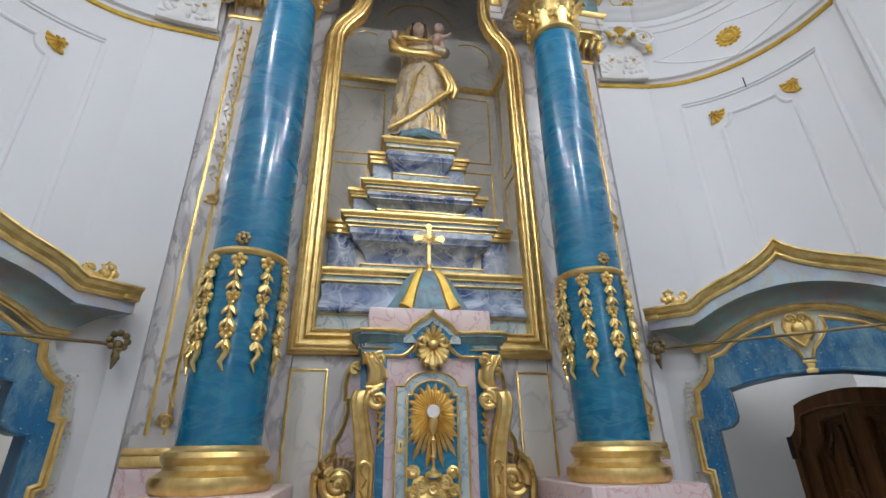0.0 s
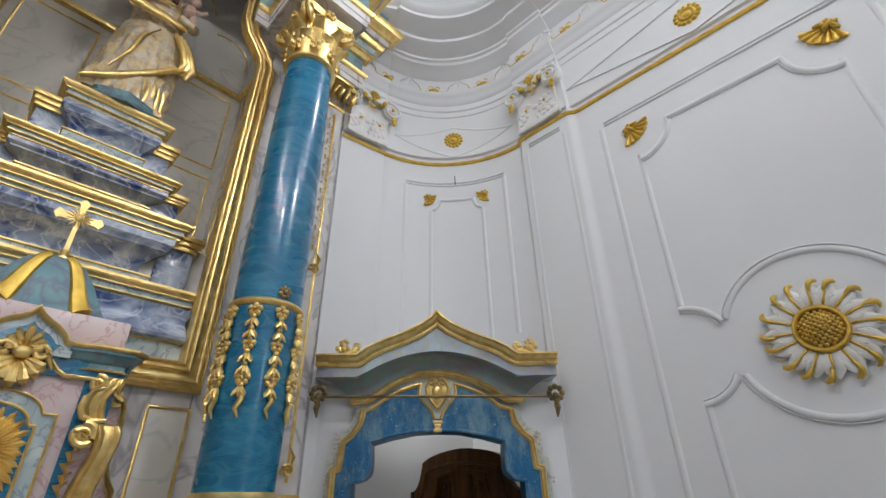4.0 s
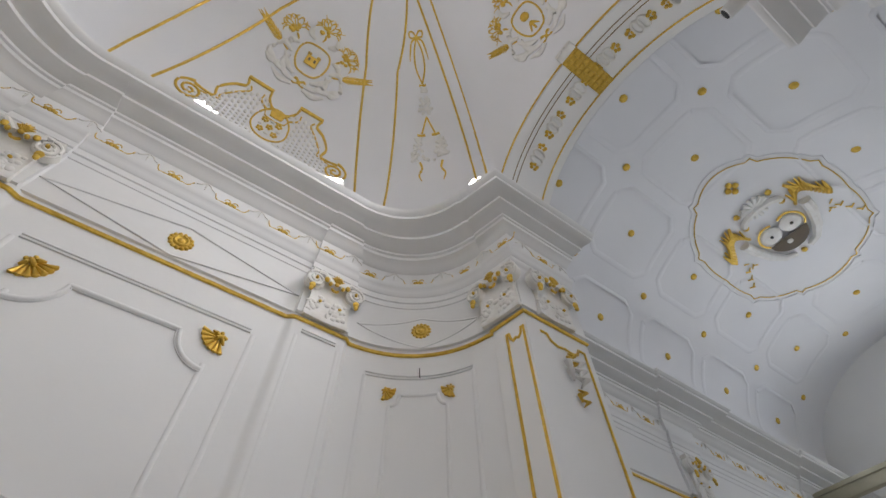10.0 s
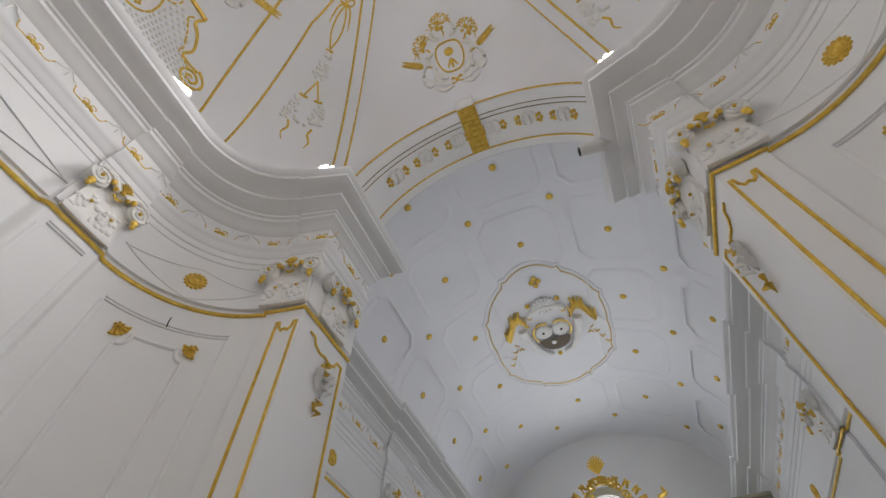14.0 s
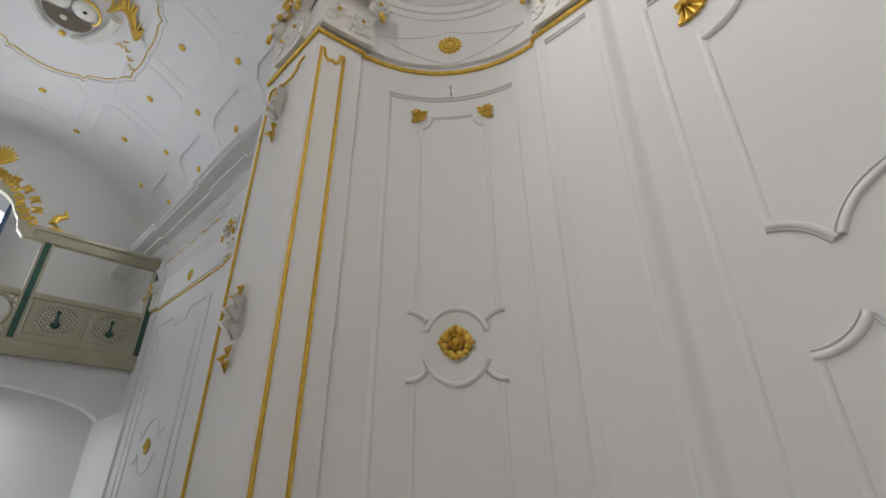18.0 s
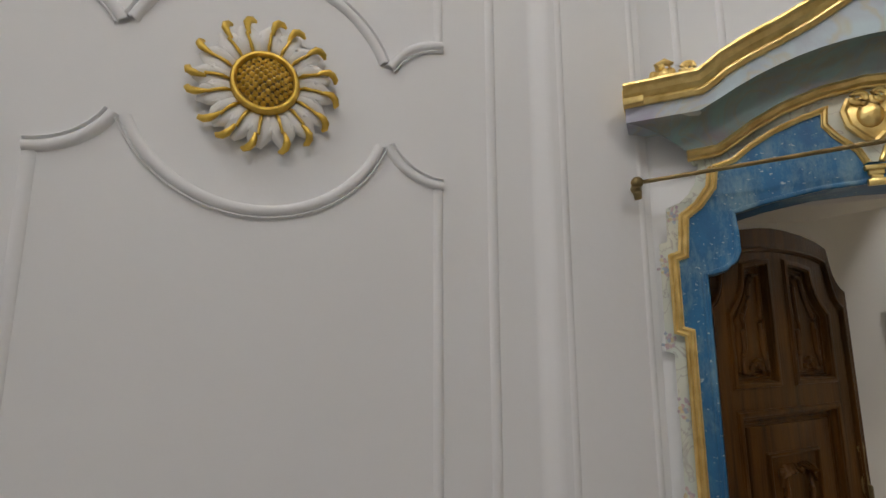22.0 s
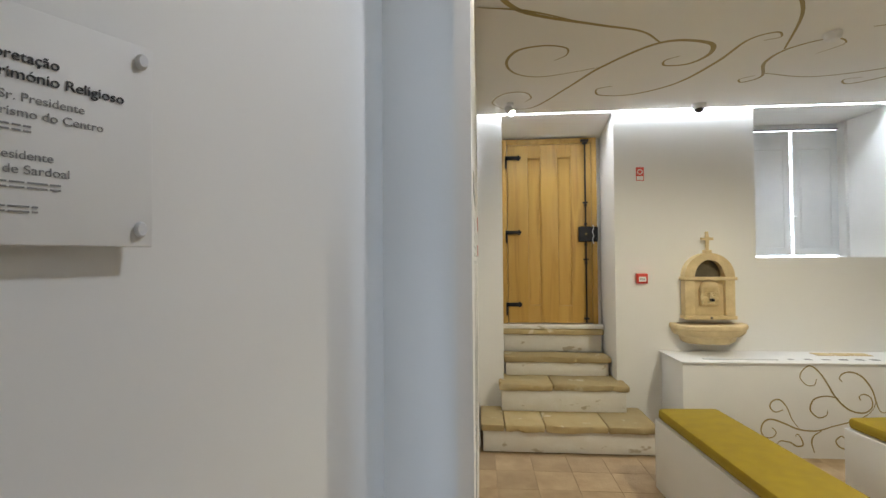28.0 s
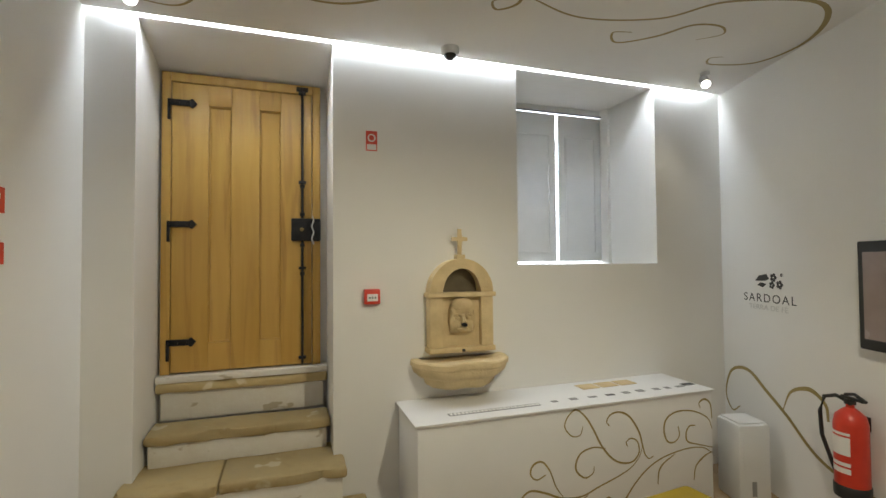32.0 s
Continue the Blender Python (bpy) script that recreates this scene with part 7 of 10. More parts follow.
bm = bmesh.new()
ring_faces(bm, [[nave_point(a, y) for a in range(0, 181, 5)] for y in (ARCH_Y1 + 0.02, NEND)])
structure("ceiling", bm, VAULT, "white coffered barrel vault of the nave", 40)
bm = bmesh.new()
rows = [[Vector((r * math.cos(radians(a)), ARCH_Y1 - 0.003, z0 + r2 * math.sin(radians(a)))) for a in range(0, 181, 5)] for r, r2, z0 in ((ARCH_R, ARCH_R, ARCH_Z), (NW + 0.05, NCR - NSP + 0.05, NSP))]
ring_faces(bm, rows)
structure("wall_arch_back", bm, WHITE)
for sx in (1, -1):
    structure("wall_nave", boxes((*sorted((sx * NW, sx * (NW + 0.3))), NEND - 0.3, -2.79, FLOOR, NSP + 0.02)), WHITE)
    structure("wall_pier", boxes((*sorted((sx * 1.37, sx * 2.4)), -2.775, -2.30, FLOOR, TOPZ + 0.4)), WHITE)
    pts = [(NW, NEND)]
    for y in (-8.55, -5.65, -3.05):
        pts += [(NW, y), (NW - JOG, y), (NW - JOG, y + 0.42), (NW, y + 0.42)]
    pts[-1:] = [(NW, -2.79)] if pts[-1][1] > -2.79 else [pts[-1], (NW, -2.79)]
    line = [(sx * x, y) for x, y in pts]
    line = line if sx > 0 else line[::-1]
    structure("cornice_nave", moulding(bmesh.new(), line, [(o + 0.003, z - 0.06) for o, z in ENTAB]), WHITE, "white moulded cornice of the nave", 35)
    structure("trim", moulding(bmesh.new(), line, [(o + 0.003, z - 0.05) for o, z in [(0.0, 4.206), (0.014, 4.209), (0.018, 4.22), (0.014, 4.231), (0.0, 4.234)]]), GILT)
    for y in (-8.55, -5.65, -3.05):
        structure("pilaster_nave", boxes((*sorted((sx * (NW - JOG), sx * (NW + 0.01))), y, y + 0.42, FLOOR, 4.14)), WHITE)
# stucco on the nave walls
for sx in (1, -1):
    nsurf = flat_surf(sx)
    for y0, y1 in ((-5.15, -3.15), (-8.05, -5.75)):
        ym, hw = (y0 + y1) / 2, (y1 - y0) / 2
        put("frieze_rosette", rosette_mesh, on_flat(sx, ym, 4.38, 0.018), "gilded round rosette on the white frieze", "rosette", "frieze rosettes")
        for line in ([(y0 + 0.2, 0.5), (y0 + 0.2, 3.85)], [(y1 - 0.2, 0.5), (y1 - 0.2, 3.85)], [(y0 + 0.35, 3.85), (ym - 0.3, 3.85), (ym - 0.2, 3.72), (ym + 0.2, 3.72), (ym + 0.3, 3.85), (y1 - 0.35, 3.85)], [(y0 + 0.42, 0.5), (y0 + 0.42, 2.6), (y0 + 0.5, 2.7), (y0 + 0.42, 2.8), (y0 + 0.42, 3.6)], [(y1 - 0.42, 0.5), (y1 - 0.42, 3.6)]):
            structure("wall_moulding", bead_on(bmesh.new(), line, 0.034, 0.016, nsurf), WHITE, "white raised panel moulding", 60)
        put("gilt_flower", flower_mesh, on_flat(sx, ym, 2.2, 0.002), "small gilded flower in the wall panel", "wall ornament", "gilded flowers")
        for line in (arc(ym, 2.2, 0.30, 158, 22, 14), arc(ym, 2.2, 0.30, -158, -22, 14), arc(ym - 0.46, 2.2, 0.18, 88, 28, 6), arc(ym + 0.46, 2.2, 0.18, 92, 152, 6), arc(ym - 0.46, 2.2, 0.18, -88, -28, 6), arc(ym + 0.46, 2.2, 0.18, -92, -152, 6)):
            structure("wall_moulding", bead_on(bmesh.new(), line, 0.03, 0.016, nsurf), WHITE, "white raised panel moulding", 60)
    for y in (-8.34, -5.44, -2.92):
        copy_thing(cap, facing(sx * (NW - JOG - 0.01), y, 4.19, -sx, 0) @ Matrix.Diagonal((0.85, 1, 1, 1)))
    for k in range(24):
        y = -2.95 - 0.215 * k
        put("frieze_swag" if k % 2 else "frieze_shell", swag_mesh if k % 2 else shell_mesh, on_flat(sx, y, 4.895, 0.064), "small gilded swag on the upper frieze" if k % 2 else "small white stucco shell on the upper frieze", "frieze ornament", "frieze swags" if k % 2 else "frieze shells")
# end wall with the window over the gallery
WX0, WX1, WZ0, WZ1 = -0.27, 0.68, 3.9, 5.75
bm = boxes((-2.6, WX0, NEND - 0.35, NEND, FLOOR, 7.7), (WX1, 2.6, NEND - 0.35, NEND, FLOOR, 7.7), (WX0, WX1, NEND - 0.35, NEND, FLOOR, WZ0))
head = [(WX0, 7.7), (WX1, 7.7), (WX1, WZ1)] + [(x, z) for x, z in arc((WX0 + WX1) / 2, WZ1, (WX1 - WX0) / 2, 12, 168, 10, 0.22)] + [(WX0, WZ1)]
slab(bm, head, 0.35, pose(0, NEND, 0))
structure("wall_nave_end", bm, WHITE)
structure("backdrop", boxes((-2.5, 3.0, NEND - 1.5, NEND - 1.45, 3.0, 7.0)), DAY)

# window with leaded panes and blue shutters
win = thing("window_1", pose((WX0 + WX1) / 2, NEND - 0.22, 0), "bright arched gallery window with leaded panes", "window")
tagged(win, kind="structure")
hw = (WX1 - WX0) / 2
for i in range(5):
    x = -hw + 2 * hw * i / 4
    part("glazing_bar", boxes((x - 0.004, x + 0.004, -0.008, 0.008, WZ0, WZ1 + (0.2 if 0 < i < 4 else 0.02))), WINBLUE, win)
for i in range(7):
    z = WZ0 + (WZ1 - WZ0) * i / 6
    part("glazing_bar", boxes((-hw, hw, -0.006, 0.006, z - 0.004, z + 0.004)), WINBLUE, win)
    for k in (1, 2, 3):
        bm = bmesh.new()
        blob(bm, (-hw + 0.5 * hw * k, 0.012, z), 0.016, 0.010, 0.014, seg=8)
        part("lead_joint", bm, WINBLUE, win)
for s in (-1, 1):
    part("frame_stile", boxes((*sorted((s * hw, s * (hw - 0.05))), -0.03, 0.03, WZ0, WZ1 + 0.02), bevel=0.005), WINBLUE, win)
    sh = thing("window_shutter", Matrix.Translation((WX0 if s < 0 else WX1, NEND + 0.01, 0)) @ Matrix.Rotation(radians(27 if s > 0 else -4), 4, "Z"), "dark blue painted wooden window shutter standing ajar", "shutter", "window shutters")
    part("board", boxes((*sorted((0, s * -0.02)), 0, 0.42, WZ0, WZ1 + 0.15), bevel=0.004), WINBLUE, sh)
    for z0, z1 in ((4.0, 4.75), (4.85, 5.8)):
        part("shutter_panel", boxes((*sorted((s * -0.021, s * -0.03)), 0.07, 0.35, z0, z1), bevel=0.004), WINBLUE, sh)

# coffer ribs: octagons round the bosses
ROWS_Y = [-3.28 - 0.688 * k for k in range(10)]
def boss(bm):
    lathe(bm, [(0.05, 0), (0.05, 0.010), (0.042, 0.02), (0.03, 0.026), (0.0, 0.03)], seg=14, m=pose(0, 0, 0, 90, 0, 0))


bm = bmesh.new()
boss(bm)
boss_mesh = finish(bm, "boss", GILT, 50)


def nave_frame(deg, y, h=0.0):
    p, q = nave_point(deg, y, h), nave_point(deg + 0.5, y, h)
    t = (q - p).normalized()
    n = t.cross(Vector((0, 1, 0))).normalized()
    if n.dot(Vector((0, y, NSP)) - p) < 0:
        n = -n
    z = n.cross(Vector((0, 1, 0))).normalized()
    return Matrix(((0, -n.x, z.x, p.x), (1, -n.y, z.y, p.y), (0, -n.z, z.z, p.z), (0, 0, 0, 1)))


for k, y in enumerate(ROWS_Y):
    for d in ((90, 58, 122, 21, 159) if k % 2 == 0 else (75, 105, 40, 140)):
        if abs(y + 6.61) < 1.5 and 62 < d < 118:
            continue
        ob = new("ceiling_boss", boss_mesh)
        ob.matrix_world = nave_frame(d, y, 0.004)
        tagged(ob, "small gilded round boss on the white vault", "ceiling boss", "ceiling bosses")
        if k % 2 == 0:
            # a square with cut corners
            hy, hd, cy, cd = 0.565, 13.2, 0.17, 4.2
            pts = []
            for dy, da in ((hy, hd - cd), (hy - cy, hd), (cy - hy, hd), (-hy, hd - cd), (-hy, cd - hd), (cy - hy, -hd), (hy - cy, -hd), (hy, cd - hd)):
                pts.append((d + da, y + dy))
            pts = [nave_point(p[0] + (q[0] - p[0]) * k / 4, p[1] + (q[1] - p[1]) * k / 4, 0.003) for p, q in zip(pts, pts[1:] + pts[:1]) for k in range(4)]
            if d != 90 or abs(y + 6.61) > 1.9:
                bm = tube(bmesh.new(), pts + pts[:1], 0.045, 8, None, 0.15, Vector((0, 0, NSP)) + Vector((0, y, 0)) - nave_point(d, y))
                structure("coffer_moulding", bm, VAULT, "raised white octagonal coffer moulding", 60)

# heraldic medallion on the vault
MY = -6.61
med = thing("ceiling_medallion", pose(0, MY, 0), "white stucco ceiling medallion with gilded wavy rim and heraldic relief", "ceiling medallion")


def on_vault(x, dy, h=0.0):
    """Point of the vault at a sideways x and a distance dy along the nave from the medallion's middle."""
    deg = math.degrees(math.acos(max(-1, min(1, 1.15 * x / NW))))
    return nave_point(deg, MY + 1.15 * dy, h) - Vector((0, MY, 0))


rim = []
for i in range(96):
    a = 2 * math.pi * i / 96
    f = 1 + 0.05 * abs(math.cos(3 * a)) + 0.045 * (1 if i % 24 in (7, 17) else 0)
    rim.append(on_vault(0.04 + 0.845 * f * math.sin(a), 1.26 * f * math.cos(a), 0.012))
part("rim", tube(bmesh.new(), rim + rim[:1], 0.008, 6), GILT, med, "gilded wavy rim")
rim2 = [Vector((p.x * 0.925, p.y * 0.915, p.z)) for p in rim]
part("outer_rim", tube(bmesh.new(), [on_vault(p.x, p.y, 0.01) for p in rim2 + rim2[:1]], 0.010, 6), VAULT, med)
bm = bmesh.new()
for i in range(14):
    a = 2 * math.pi * i / 14
    tube(bm, [on_vault(0.16 * math.sin(a) * r, 0.55 + 0.14 * math.cos(a) * r, 0.03) for r in (0.2, 0.7, 1.1)], 0.03, 6)
tube(bm, [on_vault(0.25 * math.sin(a / 5), 0.42 + 0.10 * math.cos(a / 5), 0.04) for a in range(-8, 9)], 0.05, 6)
part("crown", bm, STUCCO, med, "white stucco crown")
bm = bmesh.new()
for x, y in ((-0.22, 0.62), (0.22, 0.62), (0.0, 0.95), (-0.25, 0.38), (0.25, 0.38), (0, -0.55), (-0.05, 1.02), (0.05, 1.02), (0.0, 1.08)):
    p = on_vault(x, y, 0.03)
    blob(bm, p, 0.045, 0.05, 0.03, seg=7)
tagged(part("gilt_knob", bm, GILT, med), kind="stuff")
for s in (-1, 1):
    bm = bmesh.new()
    for k in range(16):
        x, y = s * (0.32 + 0.022 * k), 0.30 + 0.16 * math.sin(k * 0.28)
        tube(bm, [on_vault(x, y - 0.1, 0.02), on_vault(x + s * 0.03, y, 0.06), on_vault(x + s * 0.05 * math.sin(k), y + 0.13, 0.03)], 0.024, 5, [1, 1, 0.4])
    tagged(part("horn_of_plenty", bm, GILT, med), kind="stuff")
    bm = tube(bmesh.new(), [on_vault(s * x, y, 0.04) for x, y in ((0.42, 0.2), (0.40, 0.0), (0.33, -0.25), (0.22, -0.45), (0.1, -0.52))], 0.075, 8, [1, 1, 0.9, 0.7, 0.5])
    part("mantling", bm, STUCCO, med)
    bm = bmesh.new()
    for k in range(9):
        x, y = s * (0.50 + 0.03 * k), -0.10 - 0.06 * abs(k - 2)
        tube(bm, [on_vault(x, y, 0.02), on_vault(x + s * 0.05, y + 0.05 * (-1) ** k, 0.02)], 0.010, 5)
    part("sprig", bm, GILT, med)
    bm = bmesh.new()
    blob(bm, on_vault(s * 0.13, 0.02, 0.05), 0.145, 0.17, 0.04, seg=12)
    part("shield_lobe", bm, STUCCO, med)
    bm = bmesh.new()
    blob(bm, on_vault(s * 0.14, 0.04, 0.095), 0.025, 0.025, 0.02, seg=7)
    part("dark_charge", bm, INK, med)
    part("shield_rim", tube(bmesh.new(), [on_vault(s * (0.13 + 0.16 * math.sin(radians(a))), 0.02 + 0.19 * math.cos(radians(a)), 0.06) for a in range(-30, 150, 15)], 0.016, 6), GILT, med)
bm = bmesh.new()
rows = [[on_vault(0.25 * f * math.cos(radians(a)), -0.12 - 0.28 * f * math.sin(radians(a)), 0.07) for a in range(0, 181, 15)] for f in (1.0, 0.02)]
ring_faces(bm, rows)
part("dark_field", bm, material("dark_bronze_paint", (0.10, 0.065, 0.030), 0.6, 0, (0.07, 0.045, 0.02), 12, 0.5, 0.1, 40), med, "dark bronze shield field")
bm = bmesh.new()
blob(bm, on_vault(0.03, -0.22, 0.08), 0.045, 0.045, 0.02, seg=8)
part("white_charge", bm, STUCCO, med)

# gallery
gal = thing("gallery", pose(0, RAILY, 0), "cream painted wooden organ gallery with lattice parapet and gilded crest", "gallery")
part("floor_beam", boxes((-NW, NW, 0.0, -1.75, 3.42, 3.48)), GALLERY, gal)
part("front_beam", boxes((-NW, NW, -0.05, 0.06, 3.29, 3.48), bevel=0.012), GALLERY, gal, "grey green beam")
part("floor_soffit", boxes((-NW, NW, -1.76, -0.06, 3.29, 3.41)), VAULT, gal)
part("bottom_rail", boxes((-NW, NW, -0.03, 0.05, 3.48, 3.58), bevel=0.01), GALLERY, gal)
for a, b in ((-NW, -0.84), (0.92, NW)):
    part("mid_rail", boxes((a, b, -0.03, 0.05, 4.06, 4.14), bevel=0.01), GALLERY, gal)
part("mid_rail", boxes((-0.80, 0.88, -0.03, 0.05, 4.06, 4.14), bevel=0.01), GALLERY, gal)
for a, b in ((-NW, -0.62), (0.64, NW)):
    part("top_rail", boxes((a, b, -0.05, 0.07, 4.86, 5.06), bevel=0.02), GALLERY, gal)
    part("top_fillet", boxes((a, b, 0.07, 0.10, 5.0, 5.06), bevel=0.01), GALLERY, gal)
archpts = [(-0.62, 4.86), (-0.62, 5.06), (-0.52, 5.10), (-0.42, 5.30)] + arc(0.01, 5.22, 0.44, 155, 25, 14, 0.34) + [(0.44, 5.30), (0.54, 5.10), (0.64, 5.06), (0.64, 4.86), (0.54, 4.86), (0.46, 4.95), (0.42, 5.1)] + arc(0.01, 5.10, 0.36, 15, 165, 14, 0.34) + [(-0.40, 5.1), (-0.44, 4.95), (-0.52, 4.86)]
part("arched_rail", slab(bmesh.new(), archpts, 0.12, pose(0, 0.07, 0)), GALLERY, gal)
for x in (-2.26, -0.82, 0.90, 2.26):
    part("post", boxes((x - 0.07, x + 0.07, -0.04, 0.055, 3.42, 4.86), bevel=0.008), GALLERY, gal)
    part("green_strip", boxes((x - 0.035, x + 0.035, 0.056, 0.066, 3.5, 4.85)), GREENPAINT, gal)
bm = bmesh.new()
for k in range(19):
    # flame-like leaves along the arch
    a = radians(-82 + 164 * k / 18)
    px, pz = 0.01 + 0.52 * math.sin(a), 5.16 + 0.44 * math.cos(a)
    lean = 0.35 * (-1) ** k
    leaf_strip(bm, [(px, 0.07, pz), (px + 0.08 * math.sin(a + lean), 0.12, pz + 0.08 * math.cos(a + lean)), (px + 0.15 * math.sin(a + 2 * lean), 0.08, pz + 0.15 * math.cos(a + 2 * lean))], 0.045, 0.8)
for k in range(15):
    t = -0.55 + 1.12 * k / 14
    z = 5.06 + 0.62 * math.cos(t * 2.45) ** 2
    tube(bm, [(x, 0.06, zz) for x, zz in spiral(t, z, 0.075, 0.012, 90 * (k % 4), (-1) ** k * 1.2, 14)], 0.026, 6)
for k in range(9):
    a = radians(-70 + 17.5 * k)
    leaf_strip(bm, [(0.01, 0.06, 5.78), (0.01 + 0.08 * math.sin(a), 0.09, 5.84 + 0.10 * math.cos(a)), (0.01 + 0.16 * math.sin(a), 0.07, 5.86 + 0.24 * math.cos(a))], 0.04, 0.8)
part("crest", bm, GILT, gal, "gilded carved scroll crest")
for x in (-0.84, 0.90):
    bm = lathe(bmesh.new(), [(0.09, 5.06), (0.09, 5.09), (0.03, 5.12)], x, 0.01, 12)
    tube(bm, [(x, 0.01, 5.12), (x + 0.07, 0.01, 5.18), (x + 0.04, 0.01, 5.28), (x - 0.05, 0.01, 5.33), (x - 0.02, 0.01, 5.42)], 0.05, 8, [0.6, 1.1, 1, 0.8, 0.4])
    part("finial", bm, GILT, gal)
# lattice panels and pierced balustrade
for a, b in ((-2.18, -0.90), (0.98, 2.18)):
    w = b - a
    n = 2
    for i in range(n):
        x0, x1 = a + w * i / n + 0.03, a + w * (i + 1) / n - 0.03
        bm = bmesh.new()
        step = 0.055
        z0, z1 = 3.59, 4.05
        k = x0 - (z1 - z0)
        while k < x1:
            for s in (0, 1):
                p, q = (k, z0 if not s else z1), (k + (z1 - z0), z1 if not s else z0)
                lo, hi = max(p[0], x0), min(q[0], x1)
                if hi > lo:
                    f = lambda x: p[1] + (q[1] - p[1]) * (x - p[0]) / (q[0] - p[0])
                    tube(bm, [(lo, 0.01, f(lo)), (hi, 0.01, f(hi))], 0.011, 4)
            k += step
        part("lattice", bm, GALLERY, gal)
        oval = [((x0 + x1) / 2 + (x1 - x0) * 0.40 * math.cos(radians(a)), 3.82 + 0.195 * math.sin(radians(a))) for a in range(0, 360, 20)]
        part("lattice_board", plate(bmesh.new(), [(x0, z0), (x1, z0), (x1, z1), (x0, z1)], [oval], 0.014, 0.038), GALLERY, gal, "cream board with an oval opening")
        cx = (x0 + x1) / 2
        part("lattice_frame", bead(bmesh.new(), [(x0, z0), (x1, z0), (x1, z1), (x0, z1)], 0.05, 0.03, pose(0, 0, 0) @ Matrix.Rotation(math.pi, 4, "Z") @ Matrix.Diagonal((-1, 1, 1, 1)), True), GALLERY, gal)
        bm = lathe(bmesh.new(), [(0.012, 3.70), (0.05, 3.73), (0.055, 3.76), (0.02, 3.79), (0.012, 3.88), (0.03, 3.93), (0.012, 3.95)], cx, 0.04, 10)
        part("turned_drop", bm, GREENPAINT, gal)
for k in range(4):
    cx = -0.56 + 0.40 * k
    bm = tube(bmesh.new(), [(cx + 0.17 * math.cos(radians(a)), 0.01, 3.82 + 0.225 * math.sin(radians(a))) for a in range(0, 361, 18)], 0.028, 6)
    for s in (-1, 1):
        tube(bm, [(x, 0.01, z) for x, z in spiral(cx + 0.19 * s, 3.99, 0.06, 0.01, 90, s, 12)], 0.016, 6)
        blob(bm, (cx + s * 0.19, 0.01, 3.66), 0.06, 0.03, 0.07, seg=8)
    part("baluster", bm, GALLERY, gal)
    if k in (0, 2):
        part("turned_drop", lathe(bmesh.new(), [(0.012, 3.72), (0.05, 3.75), (0.055, 3.79), (0.02, 3.83), (0.012, 3.95)], cx + 0.20, 0.03, 10), GREENPAINT, gal)
# underside of the gallery and the exit sign
structure("wall_gallery_arch", slab(bmesh.new(), [(-NW, 3.29), (NW, 3.29), (NW, 2.75)] + arc(0, 2.50, 2.1, 10, 170, 16, 0.50) + [(-NW, 2.75)], 0.25, pose(0, RAILY - 0.06, 0)), WHITE, "white plaster arch under the gallery")
sign = thing("exit_sign", pose(-0.12, RAILY - 0.29, 2.74), "green illuminated exit sign with white pictogram", "exit sign")
part("plate", boxes((-0.16, 0.16, 0.0, 0.02, -0.07, 0.07), bevel=0.004), material("exit_green", (0.0, 0.30, 0.17), 0.4, 0, (0.0, 0.26, 0.15), 8, 0.5, 0.02, 40), sign)
bm = boxes((-0.10, -0.02, 0.02, 0.023, -0.045, 0.045))
slab(bm, [(0.02, -0.012), (0.07, -0.012), (0.07, -0.035), (0.12, 0), (0.07, 0.035), (0.07, 0.012), (0.02, 0.012)], 0.003, pose(0, 0.023, 0))
part("pictogram", bm, PAPER, sign)
# wall camera on the pier
cam_ob = thing("security_camera", pose(-0.84, -2.29, 5.25, 0, 8, 8), "white cylindrical security camera under the cornice", "security camera")
bm = lathe(bmesh.new(), [(0.045, 0), (0.05, 0.01), (0.05, 0.20), (0.042, 0.205), (0.04, 0.19)], seg=18, m=pose(0, 0, 0, 90, 0, 90) @ pose(0, 0, -0.18))
part("housing", bm, PLASTIC, cam_ob)
part("lens", lathe(bmesh.new(), [(0.0, 0.0), (0.036, 0.0), (0.036, 0.012), (0.02, 0.016)], seg=16, m=pose(0.012, 0, 0, 0, 90, 0)), BLACK, cam_ob, "black lens")
part("arm", tube(bmesh.new(), [(-0.1, 0, 0.0), (-0.2, 0.01, 0.01), (-0.40, 0.02, 0.02)], 0.02, 8), PLASTIC, cam_ob)

# ---- decoration of the presbytery vault ----

def vault_line(points, n=10, lift=0.004):
    out = []
    for (a0, s0), (a1, s1) in zip(points, points[1:]):
        for i in range(n):
            f = i / n
            out.append(vault_point(a0 + (a1 - a0) * f, s0 + (s1 - s0) * f))
    out.append(vault_point(*points[-1]))
    c = Vector((0, 0, 5.4))
    return [p + (c - p).normalized() * lift for p in out]


def plan_line(p, q, n=30, lift=0.004):
    """Points of the vault over a straight line in plan from p to q."""
    out = []
    for i in range(n + 1):
        x, y = p[0] + (q[0] - p[0]) * i / n, p[1] + (q[1] - p[1]) * i / n
        a = math.degrees(math.atan2(x, y)) % 360
        b = vault_base(a)
        s = math.acos(min(1, math.hypot(x, y) / math.hypot(b.x, b.y))) * 2 / math.pi
        v = vault_point(a, s)
        out.append(v + (Vector((0, 0, 5.4)) - v).normalized() * lift)
    return out


